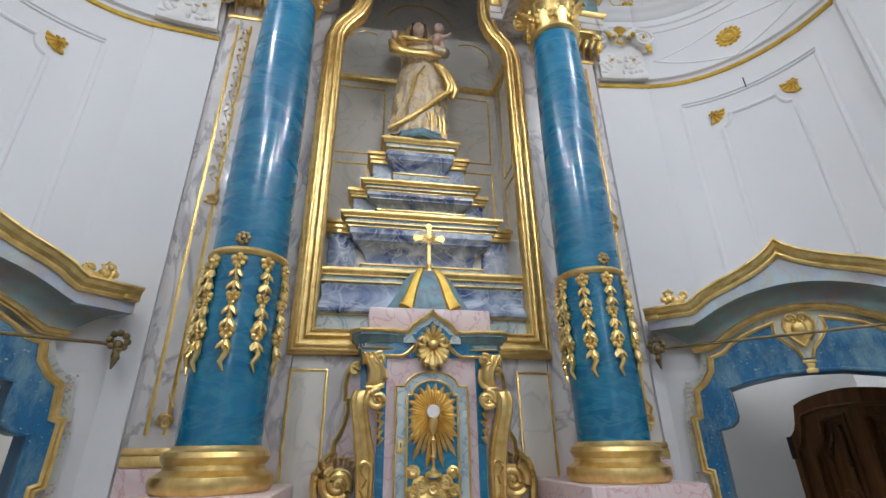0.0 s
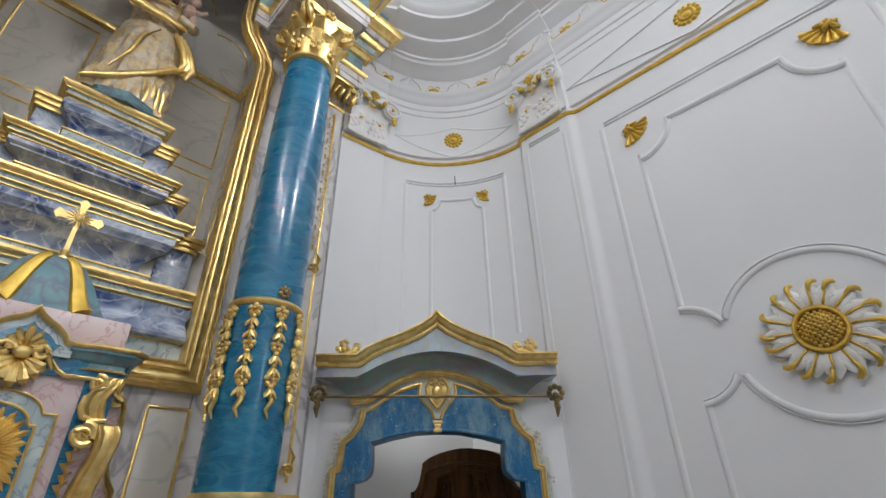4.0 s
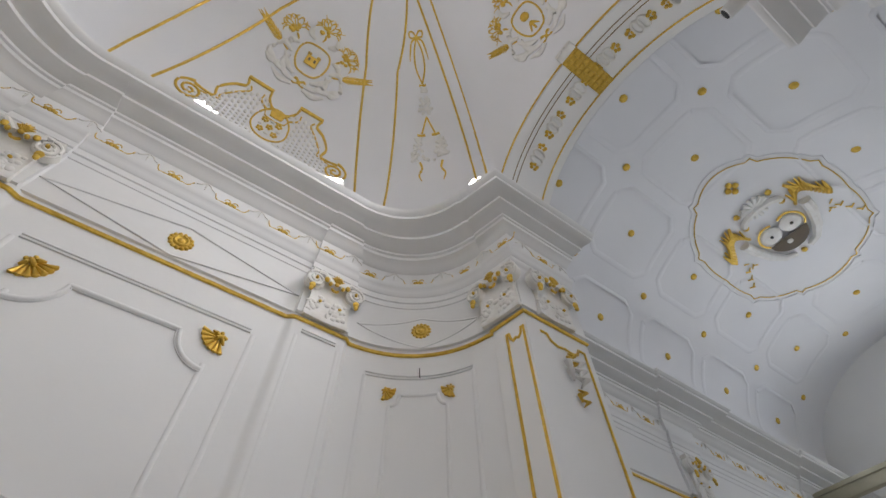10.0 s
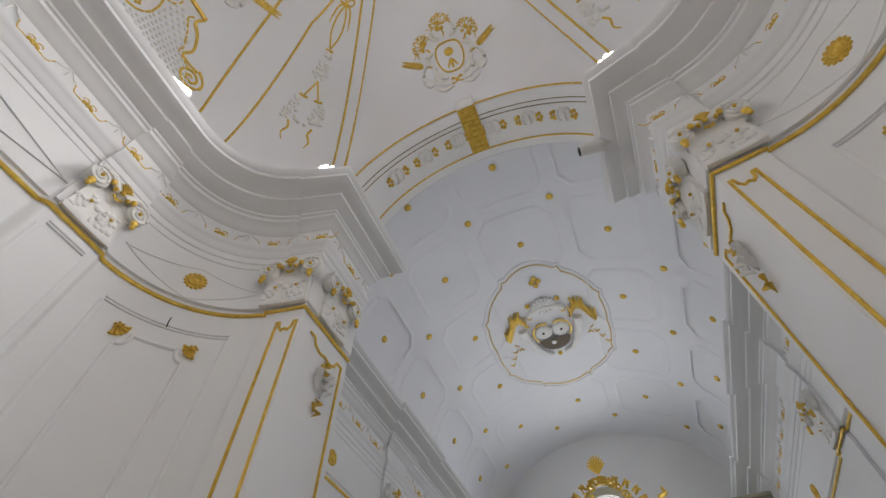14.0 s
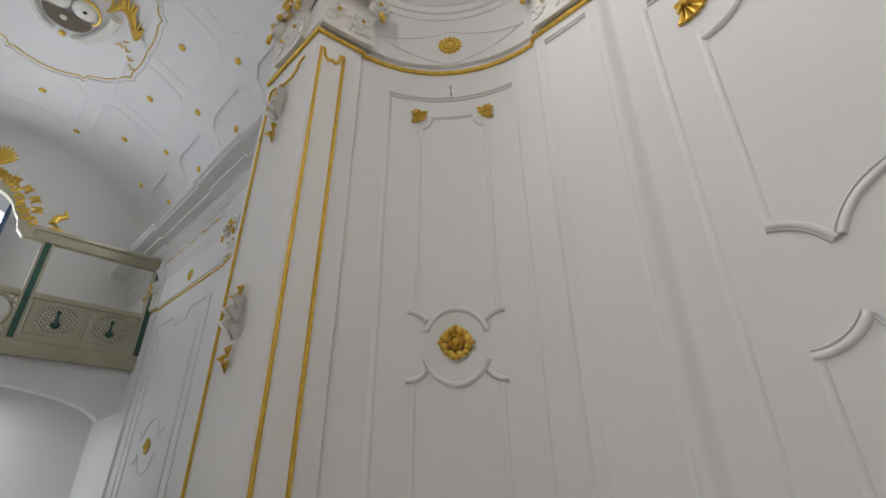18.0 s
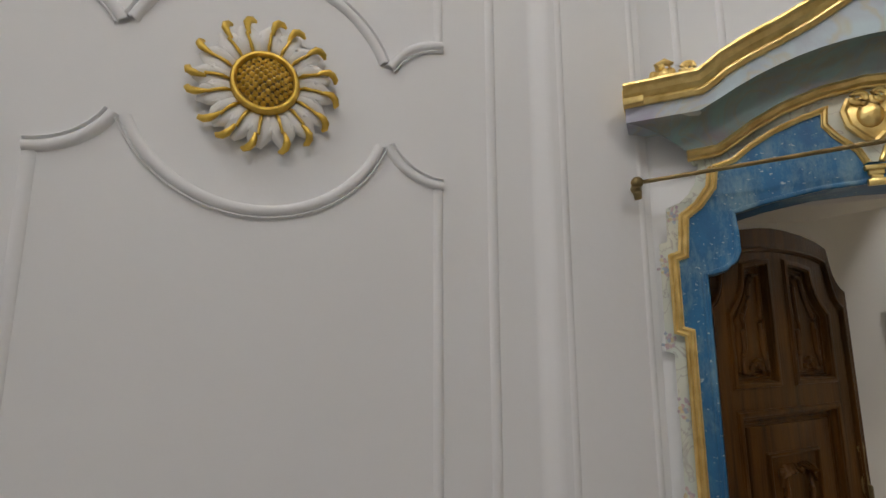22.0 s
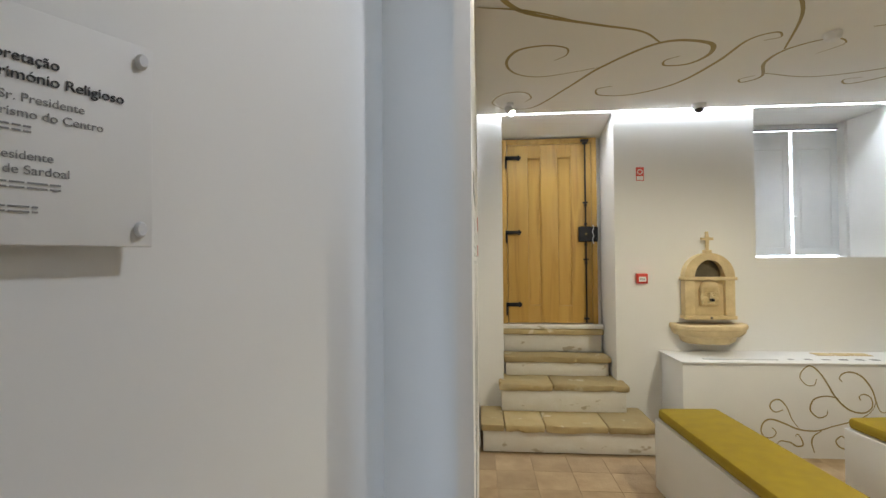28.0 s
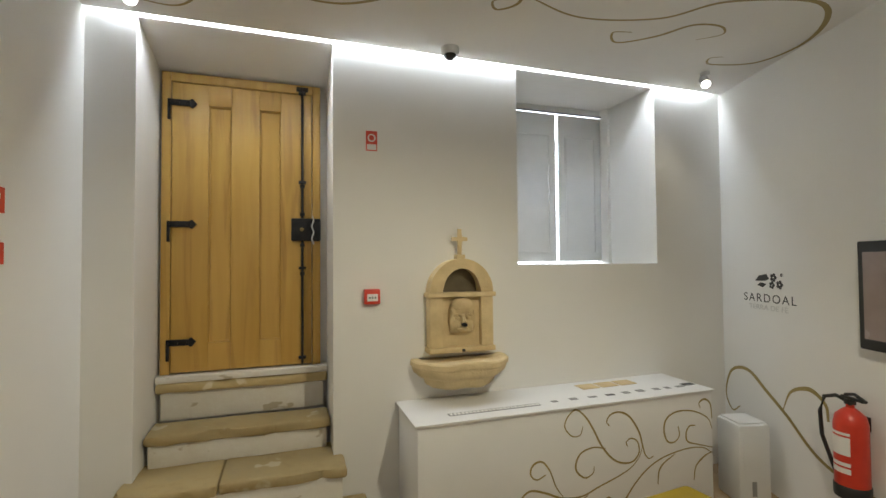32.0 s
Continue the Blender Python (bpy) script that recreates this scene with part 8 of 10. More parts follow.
for s in (-1, 1):
    structure("vault_rib", tube(bmesh.new(), plan_line((s * 1.30, -2.06), (s * 0.06, -0.22)), 0.013, 6), GILT, "gilded line along the vault rib")
for a in (0, 90, 270):
    for s in (-1, 1):
        structure("vault_rib", tube(bmesh.new(), vault_line([(a + s * 25, 0.02), (a + s * 24.5, 0.17), (a + s * 20, 0.58), (a + s * 12, 0.86), (a + s * 6, 0.94)]), 0.013, 6), GILT, "gilded line along the vault rib")
for a in (45, 135, 225, 315):
    for s in (-1, 1):
        if (a, s) in ((135, 1), (225, -1)):
            structure("vault_rib", tube(bmesh.new(), plan_line((-s * -1.42, -1.98), (-s * -0.38, -0.36)), 0.012, 6), GILT, "gilded line along the vault rib")
            continue
        structure("vault_rib", tube(bmesh.new(), vault_line([(a + s * 14, 0.03), (a + s * 13.0, 0.2), (a + s * 11.5, 0.60), (a - 1.5, 0.87)]), 0.012, 6), GILT, "gilded line along the vault rib")
    structure("vault_rib", tube(bmesh.new(), vault_line([(a - 14, 0.03), (a - 5, 0.03), (a + 5, 0.03), (a + 14, 0.03)], 6), 0.008, 6), GILT)
def draped(a, s0):
    """Turns local (x sideways, h off the surface, z towards the crown) about a place of the vault into points on its curved face."""
    steps = [vault_point(a, i / 120) for i in range(120)]
    run = [0.0]
    for p, q in zip(steps, steps[1:]):
        run.append(run[-1] + (q - p).length)
    at = [i / 120 for i in range(120)]
    z0 = float(np.interp(s0, at, run))

    def put_on(x, h, z):
        s = float(np.interp(z0 + z, run, at))
        per = (vault_point(a + 0.5, s) - vault_point(a - 0.5, s)).length
        p = vault_point(a + x / max(per, 1e-3), s)
        return p + (Vector((0, 0, 5.2)) - p).normalized() * (h + 0.003)
    return put_on


def drape(bm, f):
    for v in bm.verts:
        v.co = f(v.co.x, -v.co.y, v.co.z)
    return bm


def bent(ctrl, n=6):
    """A smooth curve through (x, z) points."""
    P = [Vector(c) for c in ctrl]
    P = [2 * P[0] - P[1]] + P + [2 * P[-1] - P[-2]]
    out = []
    for i in range(1, len(P) - 2):
        p, q, r, t = P[i - 1:i + 3]
        for k in range(n):
            u = k / n
            out.append(0.5 * (2 * q + (r - p) * u + (2 * p - 5 * q + 4 * r - t) * u * u + (3 * q - p - 3 * r + t) * u ** 3))
    return [(p.x, p.y) for p in out + [P[-2]]]


def stroke(bm, ctrl, r, taper=None, h=0.004, n=6):
    """A rounded line of relief through (x, z) points; taper: width factors at start, middle and end."""
    pts = bent(ctrl, n)
    k = len(pts) - 1
    tp = None if taper is None else [float(np.interp(i / k, (0, 0.5, 1), taper)) for i in range(k + 1)]
    tube(bm, [(x, -h, z) for x, z in pts], r, 6, tp)
    return bm


def bouquet(bm, x, z, deg, size=1.0):
    """A bunch of sprigs tied at the foot."""
    c, s = math.cos(radians(deg)), math.sin(radians(deg))
    w = lambda u, v: (x + size * (u * c + v * s), z + size * (v * c - u * s))
    stroke(bm, [w(0, -0.075), w(0.006, -0.045), w(0, -0.02)], 0.009 * size, (0.4, 1.0, 0.8))
    rng = random.Random(int(1000 * abs(x) + 100 * abs(z) + deg))
    for k in range(9):
        u, v = rng.uniform(-0.042, 0.042), rng.uniform(-0.02, 0.045)
        q = w(u, v)
        blob(bm, (q[0], -0.010, q[1]), 0.016 * size, 0.012, 0.014 * size, seg=7)
    for k in range(-3, 4):
        t = radians(27 * k + rng.uniform(-8, 8))
        far = rng.uniform(0.075, 0.12)
        stroke(bm, [w(0.008 * k, 0.02), w(0.05 * math.sin(t), 0.015 + 0.05 * math.cos(t)), w(far * math.sin(t) + 0.014 * (-1) ** k, 0.015 + far * math.cos(t))], 0.0045 * size, (1, 0.9, 0.6))
        for d in (-0.45, 0.45):
            stroke(bm, [w(0.06 * math.sin(t), 0.015 + 0.06 * math.cos(t)), w(0.085 * math.sin(t + d * 0.5), 0.015 + 0.085 * math.cos(t + d * 0.5)), w(0.10 * math.sin(t + d), 0.015 + 0.10 * math.cos(t + d))], 0.005 * size, (0.6, 1.3, 0.4), n=3)
    return bm


def palm(bm, x, z, deg, size=1.0):
    """A long palm leaf with barbs along both sides."""
    c, s = math.cos(radians(deg)), math.sin(radians(deg))
    w = lambda u, v: (x + size * (u * c + v * s), z + size * (v * c - u * s))
    stroke(bm, [w(0, -0.14), w(0.006, 0), w(-0.006, 0.15)], 0.008 * size, (0.8, 1.1, 0.5))
    for k in range(8):
        v = -0.07 + 0.024 * k
        for q in (-1, 1):
            stroke(bm, [w(0, v), w(q * 0.016, v + 0.026), w(q * (0.034 - 0.002 * k), v + 0.058)], 0.0058 * size, (0.9, 1, 0.3), n=3)
    return bm


def add(name, bm, mat, parent, f, label="", stuff=False):
    ob = part(name, drape(bm, f), mat, parent, label, 60)
    return tagged(ob, kind="stuff") if stuff else ob


for a in (45, 135, 225, 315):
    # hanging ribbon with two tiers of flower drops
    g = draped(a - 1.5, 0.60)
    f = lambda x, h, z, g=g: g(1.25 * x, h, 0.40 + 1.3 * (z - 0.40))
    pull = thing("vault_pendant", pose(0, 0, 0), "gilded ribbon and white stucco flower drops on the vault", "vault ornament", "vault pendants")
    for q in (-1, 1):
        bm = stroke(bmesh.new(), [(0, 0.40), (q * 0.035, 0.28), (q * 0.04, 0.14), (0, 0.0)], 0.008)
        add("ribbon_loop", bm, GILT, pull, f, "gilded ribbon")
        bm = stroke(bmesh.new(), [(0, 0.40), (q * 0.05, 0.36), (q * 0.075, 0.26), (q * 0.085, 0.20)], 0.009, (1, 0.9, 0.4))
        add("ribbon_end", bm, GILT, pull, f)
        bm = stroke(bmesh.new(), [(0, 0.41), (q * 0.03, 0.45), (q * 0.06, 0.44), (q * 0.05, 0.40), (0, 0.405)], 0.008)
        add("bow", bm, GILT, pull, f)
        bm = stroke(bmesh.new(), [(0, -0.30), (q * 0.03, -0.38), (q * 0.06, -0.46)], 0.008)
        add("cord", bm, GILT, pull, f)
        bm = stroke(bmesh.new(), [(q * 0.03, -0.47), (q * 0.06, -0.475), (q * 0.10, -0.47)], 0.011)
        add("clasp", bm, GILT, pull, f)
        bm = stroke(bmesh.new(), [(q * 0.10, -0.74), (q * 0.085, -0.80), (q * 0.115, -0.87), (q * 0.095, -0.93)], 0.011, (1, 0.9, 0.4))
        add("tassel", bm, GILT, pull, f, "gilded tassel")
    bm = stroke(bmesh.new(), [(-0.03, -0.01), (0, -0.015), (0.03, -0.01)], 0.011)
    add("clasp", bm, GILT, pull, f)
    for cx, z0, z1, w in ((0, -0.03, -0.28, 0.075), (-0.10, -0.50, -0.73, 0.085), (0.10, -0.50, -0.73, 0.085)):
        bm = bmesh.new()
        for k in range(40):
            u = random.random()
            blob(bm, (cx + random.uniform(-1, 1) * w * (0.25 + 0.75 * u), -0.006, z0 + (z1 - z0) * u), 0.017, 0.014, 0.016, seg=5)
        add("flower_drop", bm, STUCCO, pull, f, "white stucco flower cluster", True)

for a, s0, k in ((90, 0.495, 1.0), (270, 0.495, 1.0), (180, 0.40, 0.92)):
    g = draped(a, s0)
    f = lambda x, h, z, g=g: g(1.2 * x, h, 1.2 * z)
    em = thing("vault_emblem", pose(0, 0, 0), "gilded shield with bouquets and palms on the white vault", "vault ornament", "vault emblems")
    rim = [(0.0, -0.15), (0.08, -0.13), (0.13, -0.05), (0.14, 0.06), (0.10, 0.14), (0, 0.16), (-0.10, 0.14), (-0.14, 0.06), (-0.13, -0.05), (-0.08, -0.13), (0.0, -0.15)]
    add("shield_rim", stroke(bmesh.new(), [(x * k, z * k) for x, z in rim], 0.009), GILT, em, f, "gilded rim")
    if a == 180:
        bm = bmesh.new()
        blob(bm, (0, -0.010, 0.05), 0.045, 0.014, 0.04, seg=10)
        add("emblem", bm, GILT, em, f, "gilded emblem")
        bm = stroke(bmesh.new(), [(-0.05, -0.09), (0, -0.03), (0.05, -0.09)], 0.014, (0.4, 1.2, 0.4))
        stroke(bm, [(0, -0.10), (0, -0.03)], 0.012)
        add("emblem_sprig", bm, GILT, em, f)
    else:
        bm = boxes((-0.055, 0.055, -0.024, 0.0, -0.05, 0.045), (-0.06, -0.025, -0.026, 0.0, 0.045, 0.07), (0.025, 0.06, -0.026, 0.0, 0.045, 0.07), bevel=0.006)
        add("emblem", bm, GILT, em, f, "gilded castle emblem")
        for x in (-0.025, 0.025):
            add("castle_window", boxes((x - 0.009, x + 0.009, -0.027, -0.02, -0.01, 0.018)), INK, em, f)
    for x, z, deg in ((-0.23, 0.18, -35), (0.0, 0.31, 0), (0.23, 0.18, 40)):
        add("bouquet", bouquet(bmesh.new(), x * k, z * k, deg, 1.2 * k), GILT, em, f, "gilded bunch of flowers", True)
    for q in (-1, 1):
        add("palm", palm(bmesh.new(), q * 0.36 * k, 0.05 * k, q * 62, 1.2 * k), GILT, em, f, "gilded palm leaf", True)
        for ctrl in (((0.02, -0.26), (0.14, -0.24), (0.20, -0.14), (0.17, -0.06)), ((0.10, -0.25), (0.24, -0.20), (0.33, -0.12), (0.30, -0.04)), ((0.18, -0.02), (0.26, 0.02), (0.30, -0.03)), ((0.06, 0.20), (0.12, 0.24), (0.11, 0.31)), ((0.16, 0.10), (0.22, 0.08), (0.24, 0.02)), ((0.08, -0.20), (0.16, -0.15), (0.22, -0.05)), ((0.20, -0.17), (0.28, -0.20), (0.34, -0.16)), ((0.05, -0.30), (0.15, -0.31), (0.24, -0.26))):
            add("flourish", stroke(bmesh.new(), [(q * x * k, z * k) for x, z in ctrl], 0.026 * k, (0.5, 1.2, 0.4), 0.010), STUCCO, em, f, "white stucco flourish")
        add("bow", stroke(bmesh.new(), [(0, -0.25 * k), (q * 0.04, -0.22 * k), (q * 0.05, -0.27 * k), (0, -0.255 * k)], 0.012), GILT, em, f)
    if a == 180:
        continue
    # latticed cartouche at the gore's foot
    g = draped(a, 0.228)
    f = lambda x, h, z, g=g: g(1.04 * x, h, (1.5 if z > 0 and x * x + z * z > 0.0256 else 1.0) * z)
    car = thing("vault_cartouche", pose(0, 0, 0), "gilded scrolled cartouche filled with white lattice relief", "vault ornament", "vault cartouches")
    for q in (-1, 1):
        for d, r in ((0.0, 0.012), (0.05, 0.008)):
            ctrl = [(0, 0.15 - d), (0.08, 0.165 - d), (0.135 + d, 0.22 - d), (0.15 + d * 0.8, 0.275 - d)]
            add("border", stroke(bmesh.new(), [(q * x, z) for x, z in ctrl], r), GILT, car, f, "gilded border")
            ctrl = [(0.375 - d, 0.28 - d), (0.36 - d, 0.215 - d * 0.5), (0.45 - d, 0.17 - d), (0.53 - d, 0.08 - d), (0.515 - d, 0.0), (0.60 - d, -0.01 - d * 0.4), (0.68 - d, 0.0 - d)]
            add("border", stroke(bmesh.new(), [(q * x, z) for x, z in ctrl], r), GILT, car, f, "gilded border")
        add("scroll", stroke(bmesh.new(), [(q * (0.68 + x), -0.10 + z) for x, z in spiral(0, 0, 0.115, 0.012, 90, -2.1, 26)], 0.012, None, 0.004, 2), GILT, car, f, "gilded scroll")
        add("cornice_bar", boxes((*sorted((q * 0.14, q * 0.385)), -0.026, 0.0, 0.272, 0.298), bevel=0.006), GILT, car, f)
        bm = bmesh.new()
        for i in range(16):
            for j in range(-6, 6):
                x, z = 0.022 + i * 0.044, 0.0 + j * 0.044 + (0.022 if i % 2 else 0)
                top = 0.11 if x < 0.10 else 0.23 if x < 0.34 else 0.23 - (x - 0.34) * 0.9
                if z > top - 0.03 or math.hypot(x, z) < 0.192 or z < -0.24:
                    continue
                blob(bm, (q * x, -0.003, z), 0.018, 0.011, 0.018, seg=5)
        add("lattice", bm, STUCCO, car, f, "white lattice relief", True)
    add("ring", stroke(bmesh.new(), arc(0, 0, 0.168, 0, 360, 16), 0.009, None, 0.004, 3), GILT, car, f)
    for k in range(5):
        bm = bmesh.new()
        x, z = (0, 0) if k == 4 else (0.095 * math.cos(math.pi / 4 + k * math.pi / 2), 0.095 * math.sin(math.pi / 4 + k * math.pi / 2))
        for j in range(5):
            b = 2 * math.pi * j / 5
            blob(bm, (x + 0.021 * math.cos(b), -0.010, z + 0.021 * math.sin(b)), 0.016, 0.012, 0.016, seg=6)
        add("blossom", bm, GILT, car, f, "gilded blossom")
    bm = bmesh.new()
    for k in range(8):
        b = 2 * math.pi * k / 8
        blob(bm, (0.085 * math.cos(b), -0.004, 0.085 * math.sin(b)), 0.026, 0.010, 0.016, seg=6)
    add("leaf_wreath", bm, STUCCO, car, f, "", True)

# the arch: gilded edges, keystone plate and small reliefs on its soffit
def arch_pt(deg, y, h=0.0):
    return Vector(((ARCH_R - h) * math.cos(radians(deg)), y, ARCH_Z + (ARCH_R - h) * math.sin(radians(deg))))


for y, r, mat in ((ARCH_Y0 + 0.02, 0.010, GILT), (ARCH_Y0 - 0.12, 0.005, BRASS), (ARCH_Y0 - 0.17, 0.005, BRASS), (ARCH_Y1 + 0.10, 0.010, GILT)):
    structure("arch_line", tube(bmesh.new(), [arch_pt(a, y, 0.002) for a in range(4, 177, 4)], r, 6), mat, "gilded line round the arch")
plate = thing("keystone_plate", pose(0, 0, 0), "gilded checkered plate at the crown of the arch", "keystone plate")
for i in range(3):
    for j in range(9):
        a, y = 87.45 + i * 2.55, -2.10 - j * 0.062
        bm = boxes((-0.026, 0.026, -0.026, 0.026, 0, 0.022), bevel=0.006)
        p = arch_pt(a, y, 0.0)
        bmesh.ops.transform(bm, matrix=Matrix.Translation(p) @ Matrix.Rotation(radians(a - 90), 4, "Y").inverted() @ pose(0, 0, 0, 180, 0, 0), verts=bm.verts)
        part("square_stud", bm, GILT, plate)
bm = bmesh.new()
rows = [[arch_pt(a, y, 0.008) for a in (85.8, 88, 90, 92, 94.2)] for y in (-2.06, -2.64)]
ring_faces(bm, rows)
part("backing", bm, GILT, plate)
bm = boxes((-0.10, 0.10, -2.10, -2.02, ARCH_Z + ARCH_R - 0.03, ARCH_Z + ARCH_R + 0.06), bevel=0.01)
blob(bm, (0, -2.02, ARCH_Z + ARCH_R), 0.03, 0.02, 0.03, seg=8)
part("keystone", bm, STUCCO, plate)
for mid in (8.5, 25.5, 42.0):
    for q in (-1, 1):
        orn = thing("arch_relief", pose(0, 0, 0), "white scroll relief between gilded flowers on the arch soffit", "arch ornament", "arch reliefs")
        a = 90 + q * mid
        for c in (-1, 1):
            part("scroll", tube(bmesh.new(), [arch_pt(a + 1.5 * c + 1.8 * math.cos(radians(t)), -2.42 + 0.075 * math.sin(radians(t)), 0.010) for t in range(0, 361, 30)], 0.014, 6), STUCCO, orn, "white scroll")
            bm = bmesh.new()
            for k in range(5):
                b = 2 * math.pi * k / 5
                blob(bm, arch_pt(a + c * 4.9 + 1.1 * math.cos(b), -2.42 + 0.04 * math.sin(b), 0.008), 0.022, 0.022, 0.014, seg=6)
            part("gilt_flower", bm, GILT, orn, "gilded flower")

# floodlights lying on the cornice
for sx in (1, -1):
    for x, y, wide in ((1.86, 0.37, False), (1.86, -0.70, True), (1.14, -1.74, False)):
        d = Vector((-x, -y)).normalized()
        lamp = thing("floodlight", facing(sx * x, y, TOPZ, sx * d.x, d.y), "small white LED floodlight standing on the cornice", "floodlight", "cornice floodlights")
        part("housing", boxes((-0.10, 0.10, 0.0, 0.06, 0.0, 0.085), bevel=0.006), PLASTIC, lamp)
        for k in (-0.055, 0, 0.055):
            bm = bmesh.new()
            blob(bm, (k, -0.008, 0.06), 0.034 if wide else 0.020, 0.014, 0.022, seg=10)
            part("led_lens", bm, LEDSOFT, lamp, "glowing LED lens")

# ---- side room ----
FARY, CEIL, RF = 7.15, 3.0, -0.11


def text(body, size, mat, m, name="lettering", extrude=0.001, parent=None, align="LEFT", spacing=1.0, width=0.0):
    cu = bpy.data.curves.new(name, "FONT")
    cu.body, cu.size, cu.extrude, cu.align_x, cu.space_character = body, size, extrude, align, spacing
    tmp = bpy.data.objects.new(name, cu)
    scene.collection.objects.link(tmp)
    bpy.context.view_layer.update()
    me = bpy.data.meshes.new_from_object(tmp)
    bpy.data.objects.remove(tmp)
    if width:
        me.transform(Matrix.Diagonal((width / max(v.co.x for v in me.vertices), 1, 1, 1)))
    me.materials.clear()
    me.materials.append(mat)
    ob = new(name, me)
    if parent is not None:
        ob.parent = parent
        ob.matrix_basis = m
    else:
        ob.matrix_world = m
    return ob


UPRIGHT = pose(0, 0, 0, 90, 0, 0)

# walls; the far wall has the door recess and the window
bm = boxes((-2.06, -1.72, FARY, FARY + 0.75, RF, CEIL), (-0.64, 0.66, FARY, FARY + 0.75, RF, CEIL), (0.66, 1.91, FARY, FARY + 0.75, RF, 1.567), (1.91, 3.0, FARY, FARY + 0.75, RF, CEIL), (-1.72, -0.64, 7.68, 7.9, RF, CEIL))
structure("wall_room_far", bm, ROOMWHITE, "white painted wall with door recess and window")
bm = bmesh.new()
ring_faces(bm, [[Vector((x, y, z)) for y, z in ((7.175, 2.998), (7.69, 2.875), (7.69, 2.999), (7.176, 2.999))] for x in (-1.719, -0.641)], closed=True, caps=True)
structure("lintel_slope", bm, ROOMWHITE)
structure("ceiling_room", boxes((-2.06, 3.3, 2.5, FARY - 0.035, CEIL, CEIL + 0.1), (-2.06, 3.3, FARY + 0.02, 8.0, CEIL + 0.001, CEIL + 0.101), (-2.06, 3.3, FARY - 0.035, FARY + 0.02, CEIL + 0.06, CEIL + 0.1)), ROOMWHITE, "low white ceiling with a light slot and ochre scrolls")
bm = boxes((-1.96, 2.52, FARY - 0.033, FARY - 0.003, CEIL + 0.045, CEIL + 0.058))
slot = thing("light_slot", pose(0, 0, 0), "bright linear LED slot along the ceiling edge", "light slot")
part("diffuser", bm, LED, slot, "glowing white diffuser")
# clay tile floor
structure("floor_room", boxes((-2.9, 3.3, 1.9, 8.0, RF - 0.12, RF - 0.012)), CLAY)
structure("wall_room_right", boxes((0, 0.2, -5.2, 0.3, RF, CEIL)), ROOMWHITE).matrix_world = pose(2.60, FARY, 0, 0, 0, -18)
structure("wall_text", boxes((-2.003, -1.965, 3.665, FARY, RF, CEIL)), ROOMWHITE, "white exhibition wall with printed text")
# curved wall that carries the plaque, from the doorway to the recess
line = [(-2.78, 1.62), (-2.70, 2.0), (-2.62, 2.30), (-2.545, 2.57), (-2.455, 2.795), (-2.39, 2.915), (-2.326, 3.034), (-2.300, 3.12), (-2.288, 3.25), (-2.280, 3.42), (-2.270, 3.60), (-2.259, 3.70), (-2.244, 3.77), (-2.232, 3.83), (-2.230, 3.88), (-2.236, 3.95)]
bm = bmesh.new()
prism(bm, line + [(x - 0.2, y) for x, y in line[::-1]], RF, CEIL + 0.05)
structure("wall_plaque", bm, ROOMWHITE, "white plaster passage wall", 60)
structure("wall_recess", boxes((-2.45, -2.004, 3.93, 4.05, RF, 2.38)), ROOMWHITE, "recess between passage wall and exhibition wall")
structure("ceiling_recess", boxes((-2.95, -2.061, 2.92, 4.05, CEIL + 0.002, CEIL + 0.102)), ROOMWHITE)
structure("wall_recess_head", boxes((-2.45, -2.004, 4.03, 4.15, 2.37, CEIL)), ROOMWHITE)
# sloping groin over the recess
bm = bmesh.new()
prism(bm, [(-2.34, 3.52), (-2.21, 4.02), (-2.006, 4.02), (-2.006, 3.52)], 2.46, 2.53)
for v in bm.verts:
    v.co.z += 0.78 * (v.co.x + 2.21) + 0.62 * (4.02 - v.co.y)
structure("groin_recess", bm, ROOMWHITE)
structure("wall_room_near", boxes((-1.36, 3.3, 2.46, 2.62, RF, CEIL)), ROOMWHITE)
structure("wall_passage_right", boxes((-1.50, -1.36, 2.17, 2.62, RF, CEIL)), ROOMWHITE)
# vaulted head of the passage between doorway and room
bm = bmesh.new()
rows = []
for k in range(13):
    f = k / 12
    row = []
    y = 1.62 + 1.31 * f
    wall_x = np.interp(y, [p[1] for p in line], [p[0] for p in line]) - 0.012
    for i in range(25):
        u = i / 24
        a = radians(4 + 80 * u)
        c = Vector((-1.50 - 0.90 * math.cos(a), 1.28 + 0.93 * math.sin(a))).lerp(Vector((-2.435 + 1.035 * u, 3.04 - 0.07 * u)), f)
        if i == 0:
            shift = Vector((wall_x, y)) - c
        c += shift * (1 - u) ** 2
        spring = np.interp(y, (1.62, 2.1, 2.5, 2.68, 2.93), (2.20, 2.205, 2.225, 2.26, 2.305))
        row.append(Vector((c.x, c.y, spring + (0.05 + 0.092 * f) * math.sin(math.pi * min(u, 1.0) ** 0.85))))
    rows.append(row)
rows.append([Vector((p.x, p.y, CEIL + 0.05)) for p in rows[-1]])
ring_faces(bm, rows)
structure("ceiling_passage", bm, ROOMWHITE, "low plaster vault over the passage", 50)
bm = bmesh.new()
prism(bm, behind_corner(-1, 2.9), CEIL + 0.06, CEIL + 0.1)
structure("ceiling_passage_top", bm, ROOMWHITE)

